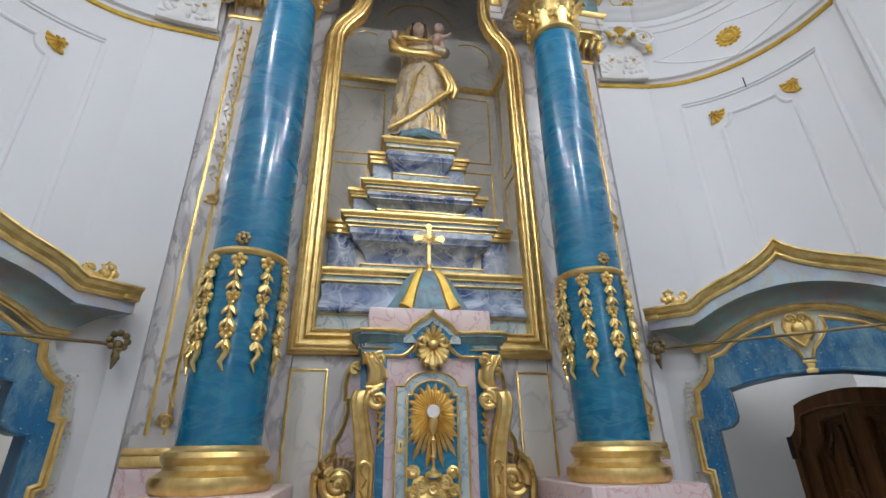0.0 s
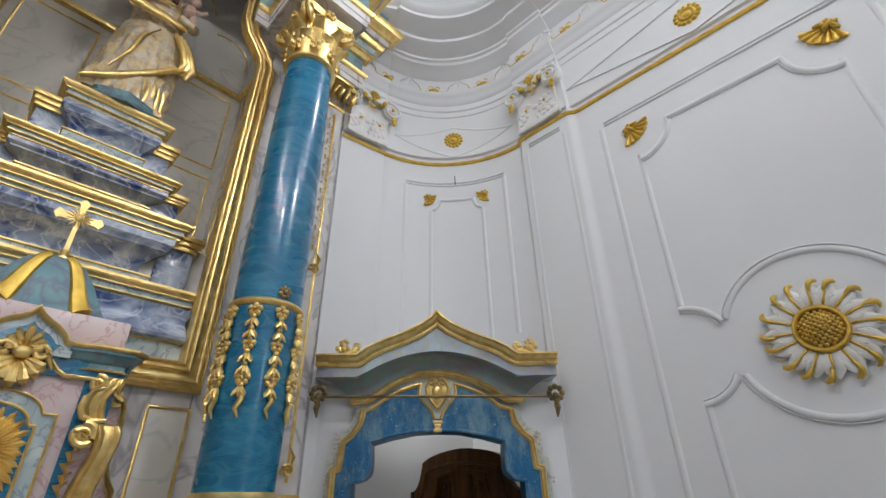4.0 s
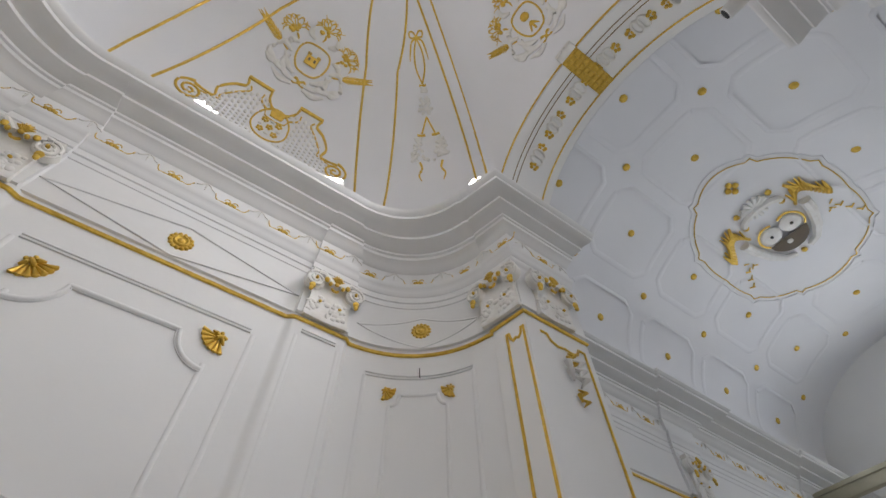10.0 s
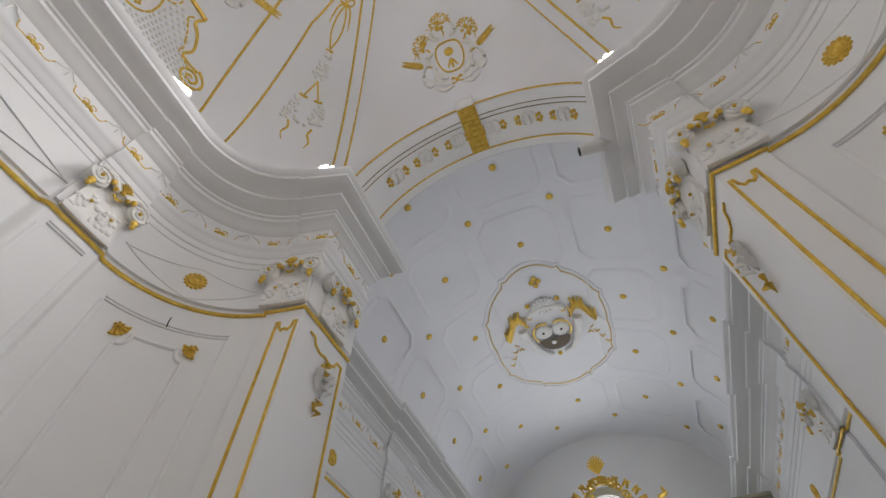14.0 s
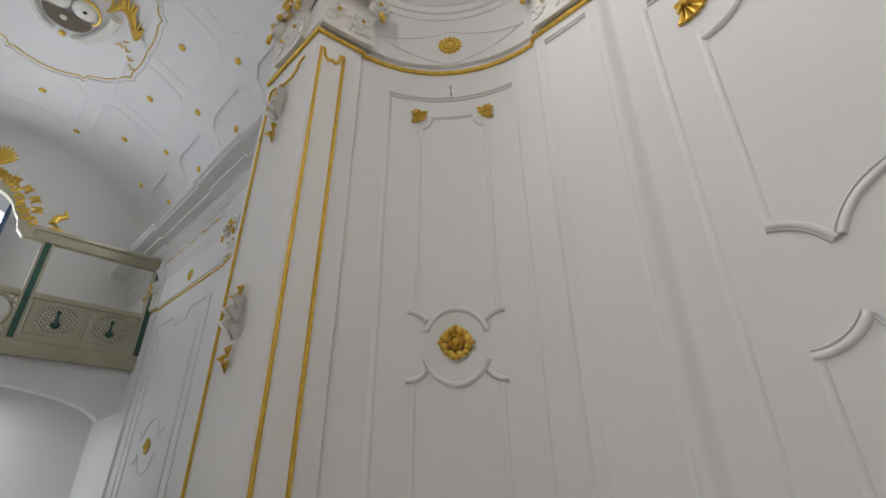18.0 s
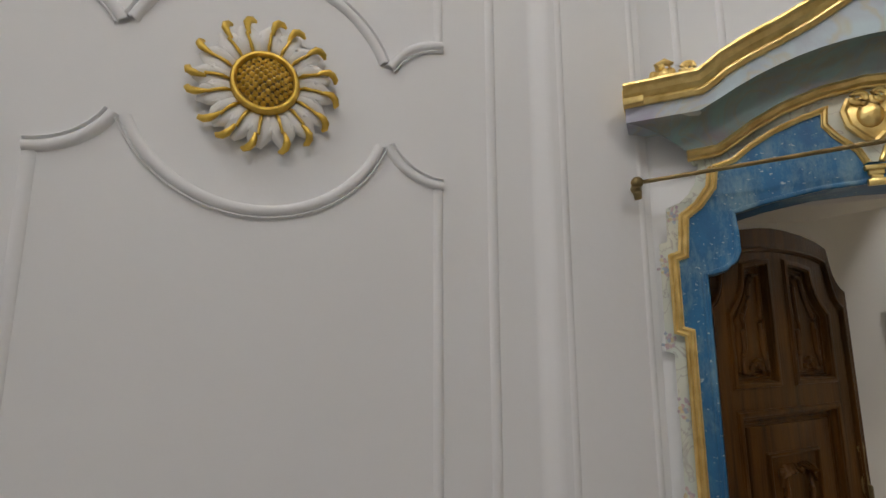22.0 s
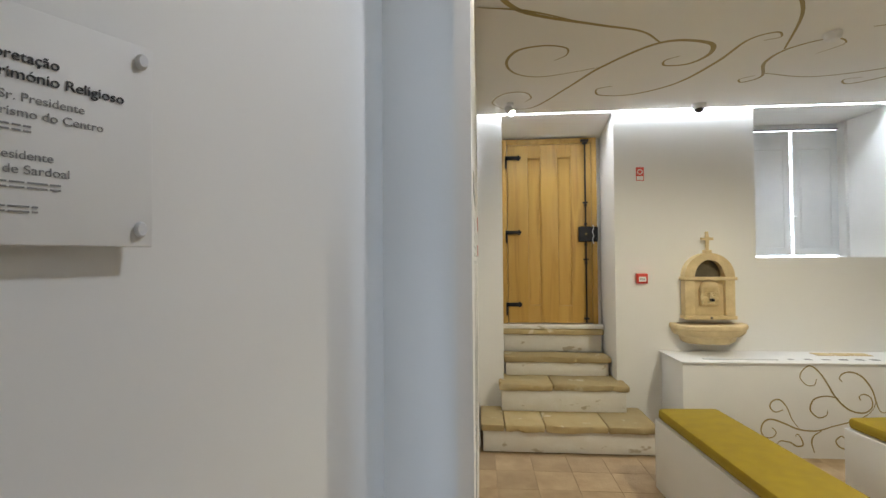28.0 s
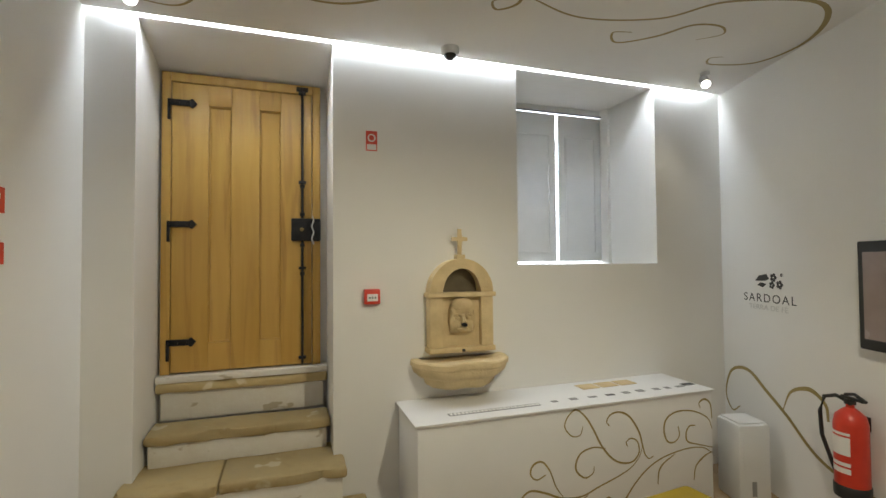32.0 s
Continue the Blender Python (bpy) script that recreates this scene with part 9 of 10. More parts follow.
# lobby behind the other doorway
bm = boxes((1.4, 3.1, 2.95, 3.1, RF, 2.7), (2.95, 3.1, 0.9, 2.95, RF, 2.7), (1.25, 1.4, 2.4, 3.1, RF, 2.7))
prism(bm, behind_corner(1, 3.05), 2.7, 2.8)
structure("wall_lobby", bm, ROOMWHITE)
structure("floor_lobby", boxes((1.25, 3.1, 1.5, 3.1, RF, 0.13)), CLAY)

# stone steps up to the door
def step(x0, x1, y0, y1, z0, ztop, joints):
    ob = thing("stone_step", pose(0, 0, 0), "worn sandstone step on a patched limewashed riser", "step", "stone steps")
    cuts = [x0] + [x0 + (x1 - x0) * f for f in joints] + [x1]
    for xa, xb in zip(cuts[:-1], cuts[1:]):
        bm = boxes((xa + 0.002, xb - 0.002, y0, y1, ztop - 0.065, ztop), bevel=0.018)
        bmesh.ops.subdivide_edges(bm, edges=[e for e in bm.edges if e.calc_length() > 0.25], cuts=15)
        for v in bm.verts:
            n = noise.noise(v.co * 6.0) + 0.5 * noise.noise(v.co * 17.0)
            chip = max(0.0, noise.noise(v.co * 9.0 + Vector((3, 7, 1))) - 0.25) * 0.09
            front = v.co.y < (y0 + y1) / 2
            v.co += Vector((0, 0.020 * n + chip if front else 0, 0.010 * noise.noise(v.co * 3.0 + Vector((9, 1, 4))) - (0.4 * chip if front and v.co.z > ztop - 0.03 else 0)))
        part("tread_stone", bm, STEPSTONE, ob, "worn sandstone tread")
    bm = boxes((x0 + 0.025, x1 - 0.025, y0 + 0.035, y1, z0, ztop - 0.06), bevel=0.006)
    part("riser", bm, LIMEWASH, ob, "patched limewashed riser")
    return ob


step(-1.955, -0.44, 6.62, 7.145, RF, 0.135, (0.14, 0.37, 0.72))
step(-1.775, -0.575, 6.96, 7.40, 0.135, 0.395, (0.42,))
step(-1.715, -0.645, 7.28, 7.55, 0.39, 0.59, ())
step(-1.715, -0.645, 7.555, 7.675, 0.58, 0.825, ())
tagged(part("door_sill", boxes((-1.715, -0.645, 7.56, 7.675, 0.826, 0.868), bevel=0.004), LIMEWASH), "narrow white painted sill under the wooden door", "door sill")

# plank door
door = thing("wooden_door", pose(0, 7.62, 0), "varnished pine door with black iron hinges and long bolt", "door")
part("frame_board", boxes((-1.70, -1.645, -0.01, 0.045, 0.872, 2.872), bevel=0.004), PINE, door)
part("frame_board", boxes((-0.745, -0.69, -0.01, 0.045, 0.872, 2.872), bevel=0.004), PINE, door)
part("frame_head", boxes((-1.645, -0.745, -0.01, 0.045, 2.81, 2.872), bevel=0.004), PINE, door)
for x0, x1 in ((-1.64, -1.42), (-1.28, -1.10), (-0.96, -0.75)):
    part("stile", boxes((x0, x1, -0.004, 0.04, 0.88, 2.805), bevel=0.003), PINE, door)
for x0, x1 in ((-1.42, -1.28), (-1.10, -0.96)):
    part("rail", boxes((x0, x1, -0.003, 0.038, 0.88, 1.065)), PINE, door)
    part("rail", boxes((x0, x1, -0.003, 0.038, 2.665, 2.805)), PINE, door)
    part("panel", boxes((x0, x1, 0.012, 0.034, 1.065, 2.665)), PINE, door)
    part("panel_bead", bead(bmesh.new(), [(x0 + 0.006, 1.07), (x1 - 0.006, 1.07), (x1 - 0.006, 2.66), (x0 + 0.006, 2.66)], 0.012, 0.010, pose(0, 0.012, 0), True), PINE, door)
for z in (1.07, 1.85, 2.66):
    bm = boxes((-1.665, -1.645, -0.02, -0.011, z - 0.11, z + 0.03), (-1.665, -1.53, -0.02, -0.005, z - 0.012, z + 0.028), bevel=0.003)
    slab(bm, [(-1.53, z - 0.018), (-1.515, z - 0.022), (-1.49, z + 0.008), (-1.515, z + 0.038), (-1.53, z + 0.034)], 0.012, pose(0, -0.006, 0))
    for x in (-1.655, -1.60, -1.55):
        blob(bm, (x, -0.022, z + 0.008), 0.008, 0.006, 0.008, seg=6)
    part("hinge", bm, IRON, door, "black iron strap hinge")
part("bolt_rod", tube(bmesh.new(), [(-0.815, -0.028, 0.885), (-0.815, -0.028, 2.84)], 0.009, 8), IRON, door, "long black iron bolt")
for z in (0.92, 1.55, 2.16, 2.80):
    part("bolt_guide", boxes((-0.84, -0.79, -0.04, -0.004, z, z + 0.018), bevel=0.003), IRON, door)
for z in (1.52, 1.72, 1.94, 2.14):
    part("bolt_collar", lathe(bmesh.new(), [(0.009, -0.014), (0.016, -0.010), (0.016, 0.010), (0.009, 0.014)], -0.815, -0.028, 12, pose(0, 0, z)), IRON, door)
part("bolt_head", boxes((-0.855, -0.775, -0.035, -0.004, 2.825, 2.85), bevel=0.003), IRON, door)
lock = part("lock_box", boxes((-0.89, -0.69, -0.05, -0.004, 1.75, 1.91), bevel=0.01), IRON, door, "black iron lock box")
part("knob", lathe(bmesh.new(), [(0.0, 0.0), (0.012, 0.0), (0.014, 0.015), (0.0, 0.02)], seg=12, m=pose(-0.82, -0.05, 1.83, 90, 0, 0)), BRASS, lock)
bm = bmesh.new()
for k in range(16):
    blob(bm, (-0.745 + 0.006 * math.sin(k * 0.9), -0.056, 1.92 - 0.0125 * k), 0.006, 0.004, 0.008, seg=6)
part("chain", bm, PLASTIC, lock, "thin steel chain")

# window with inner shutters
win = thing("window_2", pose(0, 0, 0), "small window with pale inner shutters almost closed", "window")
tagged(win, kind="structure")
SHUT = material("pale_shutter_paint", (0.76, 0.77, 0.77), 0.5, 0, (0.70, 0.72, 0.73), 4, 0.5, 0.05, 40)
part("head_bar", boxes((0.66, 1.91, 7.80, 7.85, 2.945, 3.0)), SHUT, win)
for x0, x1 in ((0.66, 1.395), (1.425, 1.88)):
    sh = part("shutter", boxes((x0, x1, 7.80, 7.83, 1.588, 2.928), bevel=0.004), SHUT, win, "pale grey shutter")
    part("shutter_panel", boxes((x0 + 0.08, x1 - 0.08, 7.795, 7.801, 1.68, 2.72), bevel=0.003), SHUT, sh)
    part("panel_bead", bead(bmesh.new(), [(x0 + 0.07, 1.67), (x1 - 0.07, 1.67), (x1 - 0.07, 2.73), (x0 + 0.07, 2.73)], 0.012, 0.006, pose(0, 7.80, 0), True), SHUT, sh)
    for z in (1.75, 2.62):
        part("hinge", tube(bmesh.new(), [(x1 - 0.006, 7.797, z), (x1 - 0.006, 7.797, z + 0.05)], 0.006, 8), PLASTIC, sh)
part("curtain_rail", tube(bmesh.new(), [(0.665, 7.785, 2.938), (1.885, 7.785, 2.938)], 0.006, 8), IRON, win)
part("shutter_knob", lathe(bmesh.new(), [(0.0, 0.0), (0.012, 0.004), (0.008, 0.02)], seg=10, m=pose(1.45, 7.80, 2.0, 90, 0, 0)), PLASTIC, win)
part("window_jamb", boxes((1.88, 1.91, 7.70, 7.86, 1.567, 3.0)), ROOMWHITE, win)
part("daylight_pane", boxes((0.66, 1.91, 7.87, 7.88, 1.567, 3.0)), DAY, win, "bright pane behind the shutters")

# stone wall fountain
ft = thing("wall_fountain", pose(0.19, FARY, 0), "sandstone wall fountain with carved mask and semicircular basin", "fountain")
inner = arc(0, 1.405, 0.135, 180, 0, 14, 0.15)
ringp = [(-0.225, 1.39), (-0.135, 1.39)] + [(x, z) for x, z in inner] + [(0.135, 1.39), (0.225, 1.39)] + arc(0, 1.39, 0.225, 4, 176, 18)
part("arch", slab(bmesh.new(), ringp, 0.10, pose(0, 0, 0), 0.006), STONE, ft)
# darker stone sheet closing the arch at the wall
part("arch_back", slab(bmesh.new(), arc(0, 1.39, 0.20, 0, 180, 14), 0.012, pose(0, 0, 0)), material("dark_stone", (0.16, 0.13, 0.08), 0.8, 0, (0.10, 0.08, 0.05), 8, 0.6, 0.3, 50), ft, "dark hollow back")
part("impost", boxes((-0.24, 0.24, -0.115, 0, 1.36, 1.39), bevel=0.006), STONE, ft)
for s in (-1, 1):
    part("pilaster", boxes((*sorted((s * 0.225, s * 0.135)), -0.10, 0, 1.03, 1.36), bevel=0.008), STONE, ft)
part("back_slab", boxes((-0.135, 0.135, -0.06, 0, 1.03, 1.36)), STONE, ft)
part("plinth", boxes((-0.235, 0.235, -0.112, 0, 0.995, 1.03), bevel=0.006), STONE, ft)
bm = slab(bmesh.new(), [(-0.078, 1.125), (0.078, 1.125), (0.088, 1.20), (0.086, 1.265)] + arc(0, 1.27, 0.082, 6, 174, 12) + [(-0.086, 1.265), (-0.088, 1.20)], 0.045, pose(0, -0.058, 0), 0.018)
blob(bm, (0, -0.085, 1.305), 0.078, 0.042, 0.052, seg=16)
tube(bm, [(x, -0.108 + 6 * x * x, 1.270 - 1.2 * x * x) for x in (-0.08, -0.04, 0, 0.04, 0.08)], 0.011, 8)
for s in (-1, 1):
    tube(bm, [(s * 0.010, -0.112, 1.238), (s * 0.035, -0.116, 1.248), (s * 0.066, -0.100, 1.238)], 0.010, 8, [0.8, 1, 0.6])
    blob(bm, (s * 0.038, -0.104, 1.224), 0.020, 0.010, 0.009, seg=10)
    blob(bm, (s * 0.044, -0.100, 1.180), 0.032, 0.020, 0.030, seg=12)
tube(bm, [(0, -0.108, 1.245), (0, -0.124, 1.215), (0, -0.136, 1.195)], 0.016, 8, [0.6, 0.9, 1.1])
blob(bm, (0, -0.106, 1.148), 0.040, 0.016, 0.014, seg=10)
part("mask", bm, STONE, ft, "carved stone mask")
part("spout", lathe(bmesh.new(), [(0.006, 0), (0.014, 0.0), (0.014, 0.045), (0.006, 0.05)], seg=12, m=pose(0.0, -0.11, 1.18, 90, 0, 0)), BLACK, ft, "dark spout")
bm = bmesh.new()
rows = []
def basin_ring(f, z):
    pts = []
    for i in range(33):
        a = math.pi * i / 32
        pts.append(Vector((0.335 * f * math.cos(a), -0.27 * f * abs(math.sin(a)) ** 0.62 * (1 + 0.09 * math.cos(6 * a)), z)))
    return pts
for f, z in ((0.46, 0.765), (0.62, 0.772), (0.70, 0.79), (0.73, 0.822), (0.75, 0.835), (0.86, 0.848), (0.93, 0.868), (0.96, 0.892), (0.965, 0.905), (1.0, 0.915), (1.0, 0.945), (0.97, 0.955), (0.84, 0.955), (0.78, 0.947), (0.1, 0.945)):
    rows.append(basin_ring(f, z))
ring_faces(bm, rows, closed=True, caps=True)
part("basin", bm, STONE, ft, "lobed stone basin", 35)
part("drain", lathe(bmesh.new(), [(0.0, 0.0), (0.01, 0.0), (0.01, 0.01)], seg=10, m=pose(0, -0.113, 1.01, 90, 0, 0)), BLACK, ft)
part("cross", slab(bmesh.new(), [(-0.012, 1.64), (0.012, 1.64), (0.012, 1.735), (0.055, 1.735), (0.055, 1.76), (0.012, 1.76), (0.012, 1.815), (-0.012, 1.815), (-0.012, 1.76), (-0.055, 1.76), (-0.055, 1.735), (-0.012, 1.735)], 0.024, pose(0, -0.04, 0), 0.003), STONE, ft, "small stone cross")
part("cross_foot", boxes((-0.03, 0.03, -0.085, -0.02, 1.61, 1.642), bevel=0.004), STONE, ft)

# display bench with vinyl scrolls
bx = thing("display_bench", pose(0, 0, 0), "white lacquered display bench with ochre scroll decoration", "display bench")
part("body", boxes((-0.225, 1.915, 6.68, 7.145, RF, 0.672), bevel=0.003), LACQUER, bx)
part("top", boxes((-0.245, 1.925, 6.66, 7.147, 0.672, 0.687), bevel=0.003), LACQUER, bx)


def smooth_curve(ctrl, n=8):
    out = []
    P = [Vector((*c, 0)) for c in ctrl]
    P = [2 * P[0] - P[1]] + P + [2 * P[-1] - P[-2]]
    for i in range(1, len(P) - 2):
        a, b, c, d = P[i - 1:i + 3]
        for k in range(n):
            t = k / n
            out.append(0.5 * ((2 * b) + (c - a) * t + (2 * a - 5 * b + 4 * c - d) * t * t + (3 * b - a - 3 * c + d) * t ** 3))
    out.append(P[-2])
    return [(p.x, p.y) for p in out]


def ribbon(bm, pts, w0, w1, w2, thick, m):
    """A flat tapering band along (x, z) points on the plane y = 0."""
    n = len(pts)
    cols = []
    for side in (-0.5, 0.5):
        col = []
        for i, p in enumerate(pts):
            f = i / (n - 1)
            w = w0 + (w1 - w0) * f * 2 if f < 0.5 else w1 + (w2 - w1) * (f - 0.5) * 2
            a, b = Vector(pts[max(i - 1, 0)]), Vector(pts[min(i + 1, n - 1)])
            d = (b - a).normalized()
            q = Vector(p) + Vector((-d.y, d.x)) * w * side
            col.append(m @ Vector((q.x, -thick, q.y)))
        cols.append(col)
    ring_faces(bm, cols)
    return bm


FRONT = pose(0, 6.679, 0)
SW = 0.011
def scroll(*ctrl):
    part("scroll", ribbon(bmesh.new(), smooth_curve([(min(x, 1.912), z) for x, z in ctrl]), SW * 0.7, SW * 1.25, SW * 0.5, 0.0012, FRONT), OCHRE, bx, "thin ochre scroll line")


scroll((0.58, 0.29), (0.52, 0.27), (0.48, 0.30), (0.48, 0.34), (0.51, 0.37), (0.56, 0.37), (0.61, 0.31), (0.65, 0.21), (0.70, 0.14))
scroll((0.49, 0.14), (0.52, 0.10), (0.49, 0.06), (0.43, 0.06), (0.40, 0.11), (0.42, 0.18), (0.48, 0.21), (0.58, 0.18), (0.70, 0.13), (0.84, 0.12), (0.97, 0.16), (1.11, 0.20), (1.21, 0.24), (1.28, 0.30), (1.31, 0.37))
scroll((1.05, 0.53), (1.03, 0.56), (1.06, 0.60), (1.13, 0.61), (1.21, 0.57), (1.28, 0.47), (1.31, 0.37), (1.33, 0.31), (1.36, 0.28), (1.40, 0.29))
scroll((1.19, 0.38), (1.18, 0.41), (1.22, 0.43), (1.27, 0.40), (1.28, 0.33), (1.23, 0.28), (1.15, 0.28), (1.07, 0.32), (0.99, 0.41), (0.93, 0.52), (0.87, 0.61), (0.80, 0.66), (0.74, 0.62), (0.72, 0.56), (0.77, 0.50), (0.83, 0.50), (0.85, 0.55))
scroll((1.02, 0.39), (0.93, 0.41), (0.84, 0.39), (0.80, 0.34), (0.80, 0.28), (0.86, 0.23), (0.92, 0.25), (0.93, 0.29))
scroll((0.82, -0.06), (0.80, 0.02), (0.82, 0.08), (0.88, 0.12))
scroll((1.11, 0.02), (1.07, 0.02), (1.06, 0.06), (1.03, 0.08), (0.99, 0.04), (1.02, -0.01), (1.08, -0.02), (1.16, 0.04), (1.23, 0.12), (1.34, 0.21), (1.48, 0.27), (1.67, 0.30), (1.82, 0.29), (1.93, 0.24))
scroll((1.43, 0.10), (1.44, 0.18), (1.48, 0.23), (1.58, 0.28))
scroll((1.76, 0.45), (1.71, 0.45), (1.68, 0.41), (1.69, 0.35), (1.77, 0.32), (1.93, 0.28))
scroll((1.61, 0.46), (1.62, 0.40), (1.58, 0.36), (1.52, 0.37), (1.49, 0.44), (1.51, 0.52), (1.60, 0.56), (1.74, 0.55), (1.87, 0.49), (1.93, 0.41))
scroll((1.94, 0.48), (1.90, 0.58), (1.85, 0.62), (1.80, 0.60), (1.81, 0.56))
scroll((0.52, -0.01), (0.55, 0.03), (0.63, 0.02), (0.68, -0.01), (0.73, -0.00), (0.72, 0.05), (0.69, 0.09), (0.67, 0.07))
scroll((1.74, 0.08), (1.76, 0.17), (1.84, 0.23), (1.93, 0.25))
# printed strips and small prints on the bench top
part("printed_strip", boxes((-0.01, 0.60, 6.755, 6.80, 0.687, 0.689)), GREYINK, bx)
for k in range(24):
    part("print_cell", boxes((0.0 + k * 0.025, 0.017 + k * 0.025, 6.762, 6.793, 0.689, 0.690)), PAPER, bx)
for k in range(3):
    cd = tagged(part("postcard", boxes((1.06 + k * 0.16, 1.20 + k * 0.16, 6.96, 7.07, 0.687, 0.692), bevel=0.001), STONE), "tan postcard lying on the white display bench", "postcard", "postcards")
for x in (0.70, 0.84, 0.98, 1.12, 1.26, 1.38, 1.52, 1.62, 1.72):
    part("print_mark", boxes((x, x + random.uniform(0.04, 0.07), 6.78, 6.78 + random.uniform(0.03, 0.05), 0.687, 0.6885)), GREYINK if x != 1.12 else INK, bx)
part("print_mark", boxes((1.80, 1.90, 6.80, 6.85, 0.687, 0.6885)), INK, bx)

# seats
def make_seat():
    ob = thing("bench_seat", pose(0, 0, 0), "white box bench with an olive green cushion", "bench", "room benches")
    part("box", boxes((0.0, 0.46, -2.2, 0.0, 0, 0.50), bevel=0.004), LACQUER, ob)
    bm = boxes((0.012, 0.448, -2.19, -0.012, 0.502, 0.582), bevel=0.028)
    part("cushion", bm, OLIVE, ob, "olive green fabric cushion")
    return ob


seat = make_seat()
seat.matrix_world = pose(-0.67, 6.11, RF, 0, 0, 3)
copy_thing(seat, pose(0.55, 5.99, RF, 0, 0, 6))

# text wall
TW = facing(-1.9645, 0, 0, 1, 0)
tw = thing("wall_text_print", pose(0, 0, 0), "black printed exhibition text on the white wall", "wall text")
text("SARDOAL", 0.037, INK, TW @ pose(4.0, 0, 1.826) @ UPRIGHT, parent=tw, width=0.195, extrude=0.0004)
text("TERRA DE F\u00c9 E RELIGIOSIDADE", 0.037, INK, TW @ pose(4.0, 0, 1.787) @ UPRIGHT, parent=tw, width=0.61, extrude=0.0004)
for z, w in ((1.820, 0.11), (1.788, 0.45)):
    bm = bmesh.new()
    x = 4.90
    while x < 4.90 + w:
        ww = random.choice((0.012, 0.016, 0.02))
        slab(bm, [(x, z), (x + ww, z), (x + ww, z + 0.019), (x, z + 0.019)], 0.0004, TW)
        x += ww + 0.008
    part("heading_bar", bm, FAINTINK, tw, "faint grey heading")
for col0, col1 in ((4.0, 4.745), (4.90, 5.58)):
    z = 1.700
    for k in range(34):
        z -= 0.0283 * (1.9 if k in (14, 25) else 1.0 if k else 0.0)
        end = col1 - (random.uniform(0, 0.03) if k not in (13, 24, 33) else random.uniform(0.12, 0.3))
        bm = bmesh.new()
        x = col0
        while x < end:
            w = min(random.choice((0.012, 0.02, 0.028, 0.04, 0.05)), end - x)
            for zz, hh in ((z, 0.0020), (z + 0.0072, 0.0020)):
                slab(bm, [(x, zz), (x + w, zz), (x + w, zz + hh), (x, zz + hh)], 0.0004, TW)
            x += w + 0.0045
        part("text_line", bm, GREYINK, tw)
for z, h, w in ((1.80, 0.10, 0.20), (1.60, 0.085, 0.20)):
    sg = thing("safety_sign", TW @ pose(6.23, 0, z), "small red safety sign on the white wall", "safety sign", "safety signs")
    part("plate", boxes((0, w, -0.004, 0, 0, h)), RED, sg)
    part("white_bar", boxes((0.03, w - 0.03, -0.005, -0.004, h * 0.55, h * 0.75)), PAPER, sg)
    part("white_bar", boxes((0.03, w - 0.05, -0.005, -0.004, h * 0.25, h * 0.42)), PAPER, sg)
wall_sc = thing("wall_scroll", pose(0, 0, 0), "ochre painted scroll running down the white wall", "wall scroll", "painted scrolls")
for ctrl in (((4.66, 3.0), (4.70, 2.45), (4.74, 2.15), (4.86, 2.0), (5.04, 1.975), (5.18, 2.1), (5.22, 2.4), (5.10, 2.75), (5.0, 2.85)),
             ((5.22, 3.0), (5.36, 2.5), (5.50, 2.22), (5.68, 2.14), (5.78, 2.3), (5.74, 2.6), (5.62, 2.75))):
    part("band", ribbon(bmesh.new(), smooth_curve(ctrl), 0.014, 0.05, 0.014, 0.001, TW), OCHRE, wall_sc)

# painted scrolls on the ceiling
ceil_sc = thing("ceiling_scroll", pose(0, 0, 0), "ochre painted scrolls across the white ceiling", "ceiling scroll", "painted scrolls")
CM = Matrix(((1, 0, 0, 0), (0, 0, 1, 0), (0, 1, 0, CEIL), (0, 0, 0, 1)))
def ceiling_band(w, *ctrl):
    part("band", ribbon(bmesh.new(), smooth_curve(ctrl), 0.012 * w, 0.036 * w, 0.008 * w, 0.0012, CM), OCHRE, ceil_sc)


ceiling_band(1.0, (-1.72, 6.95), (-1.44, 6.94), (-1.2, 6.45), (-1.03, 6.06), (-0.74, 5.70), (-0.42, 5.73), (-0.33, 5.90), (-0.40, 6.06), (-0.56, 6.08), (-0.60, 5.99), (-0.52, 5.92))
ceiling_band(0.7, (-1.03, 6.06), (-1.43, 6.20), (-1.65, 6.13), (-1.74, 5.93), (-1.68, 5.73), (-1.50, 5.67), (-1.35, 5.72), (-1.33, 5.83), (-1.40, 5.91))
ceiling_band(0.6, (-1.72, 6.95), (-1.82, 6.77), (-1.73, 6.56), (-1.56, 6.53), (-1.48, 6.67), (-1.53, 6.79))
ceiling_band(0.8, (-0.84, 6.46), (-0.95, 6.52), (-0.88, 6.67), (-0.60, 6.67), (-0.33, 6.44), (-0.21, 6.04), (-0.18, 5.72), (-0.06, 5.62), (0.01, 5.69), (-0.07, 5.73))
ceiling_band(0.7, (0.22, 6.34), (0.14, 6.41), (0.20, 6.48), (0.28, 6.36), (0.15, 6.10), (0.17, 5.88), (0.35, 5.74), (0.5, 5.82), (0.42, 5.98))
ceiling_band(0.9, (0.26, 6.30), (0.69, 6.41), (1.14, 6.28), (1.36, 6.03), (1.80, 5.88), (2.08, 5.98), (2.28, 6.25), (2.26, 6.55), (1.98, 6.67), (1.88, 6.60), (1.95, 6.55))
ceiling_band(0.7, (1.10, 6.46), (0.99, 6.50), (1.10, 6.60), (1.28, 6.46), (1.39, 6.28), (1.56, 6.24), (1.66, 6.31), (1.56, 6.42))
ceiling_band(1.0, (-0.74, 5.70), (-0.92, 5.53), (-1.22, 5.42), (-1.67, 5.24), (-1.84, 5.02), (-1.82, 4.88), (-1.74, 4.86), (-1.70, 4.93))
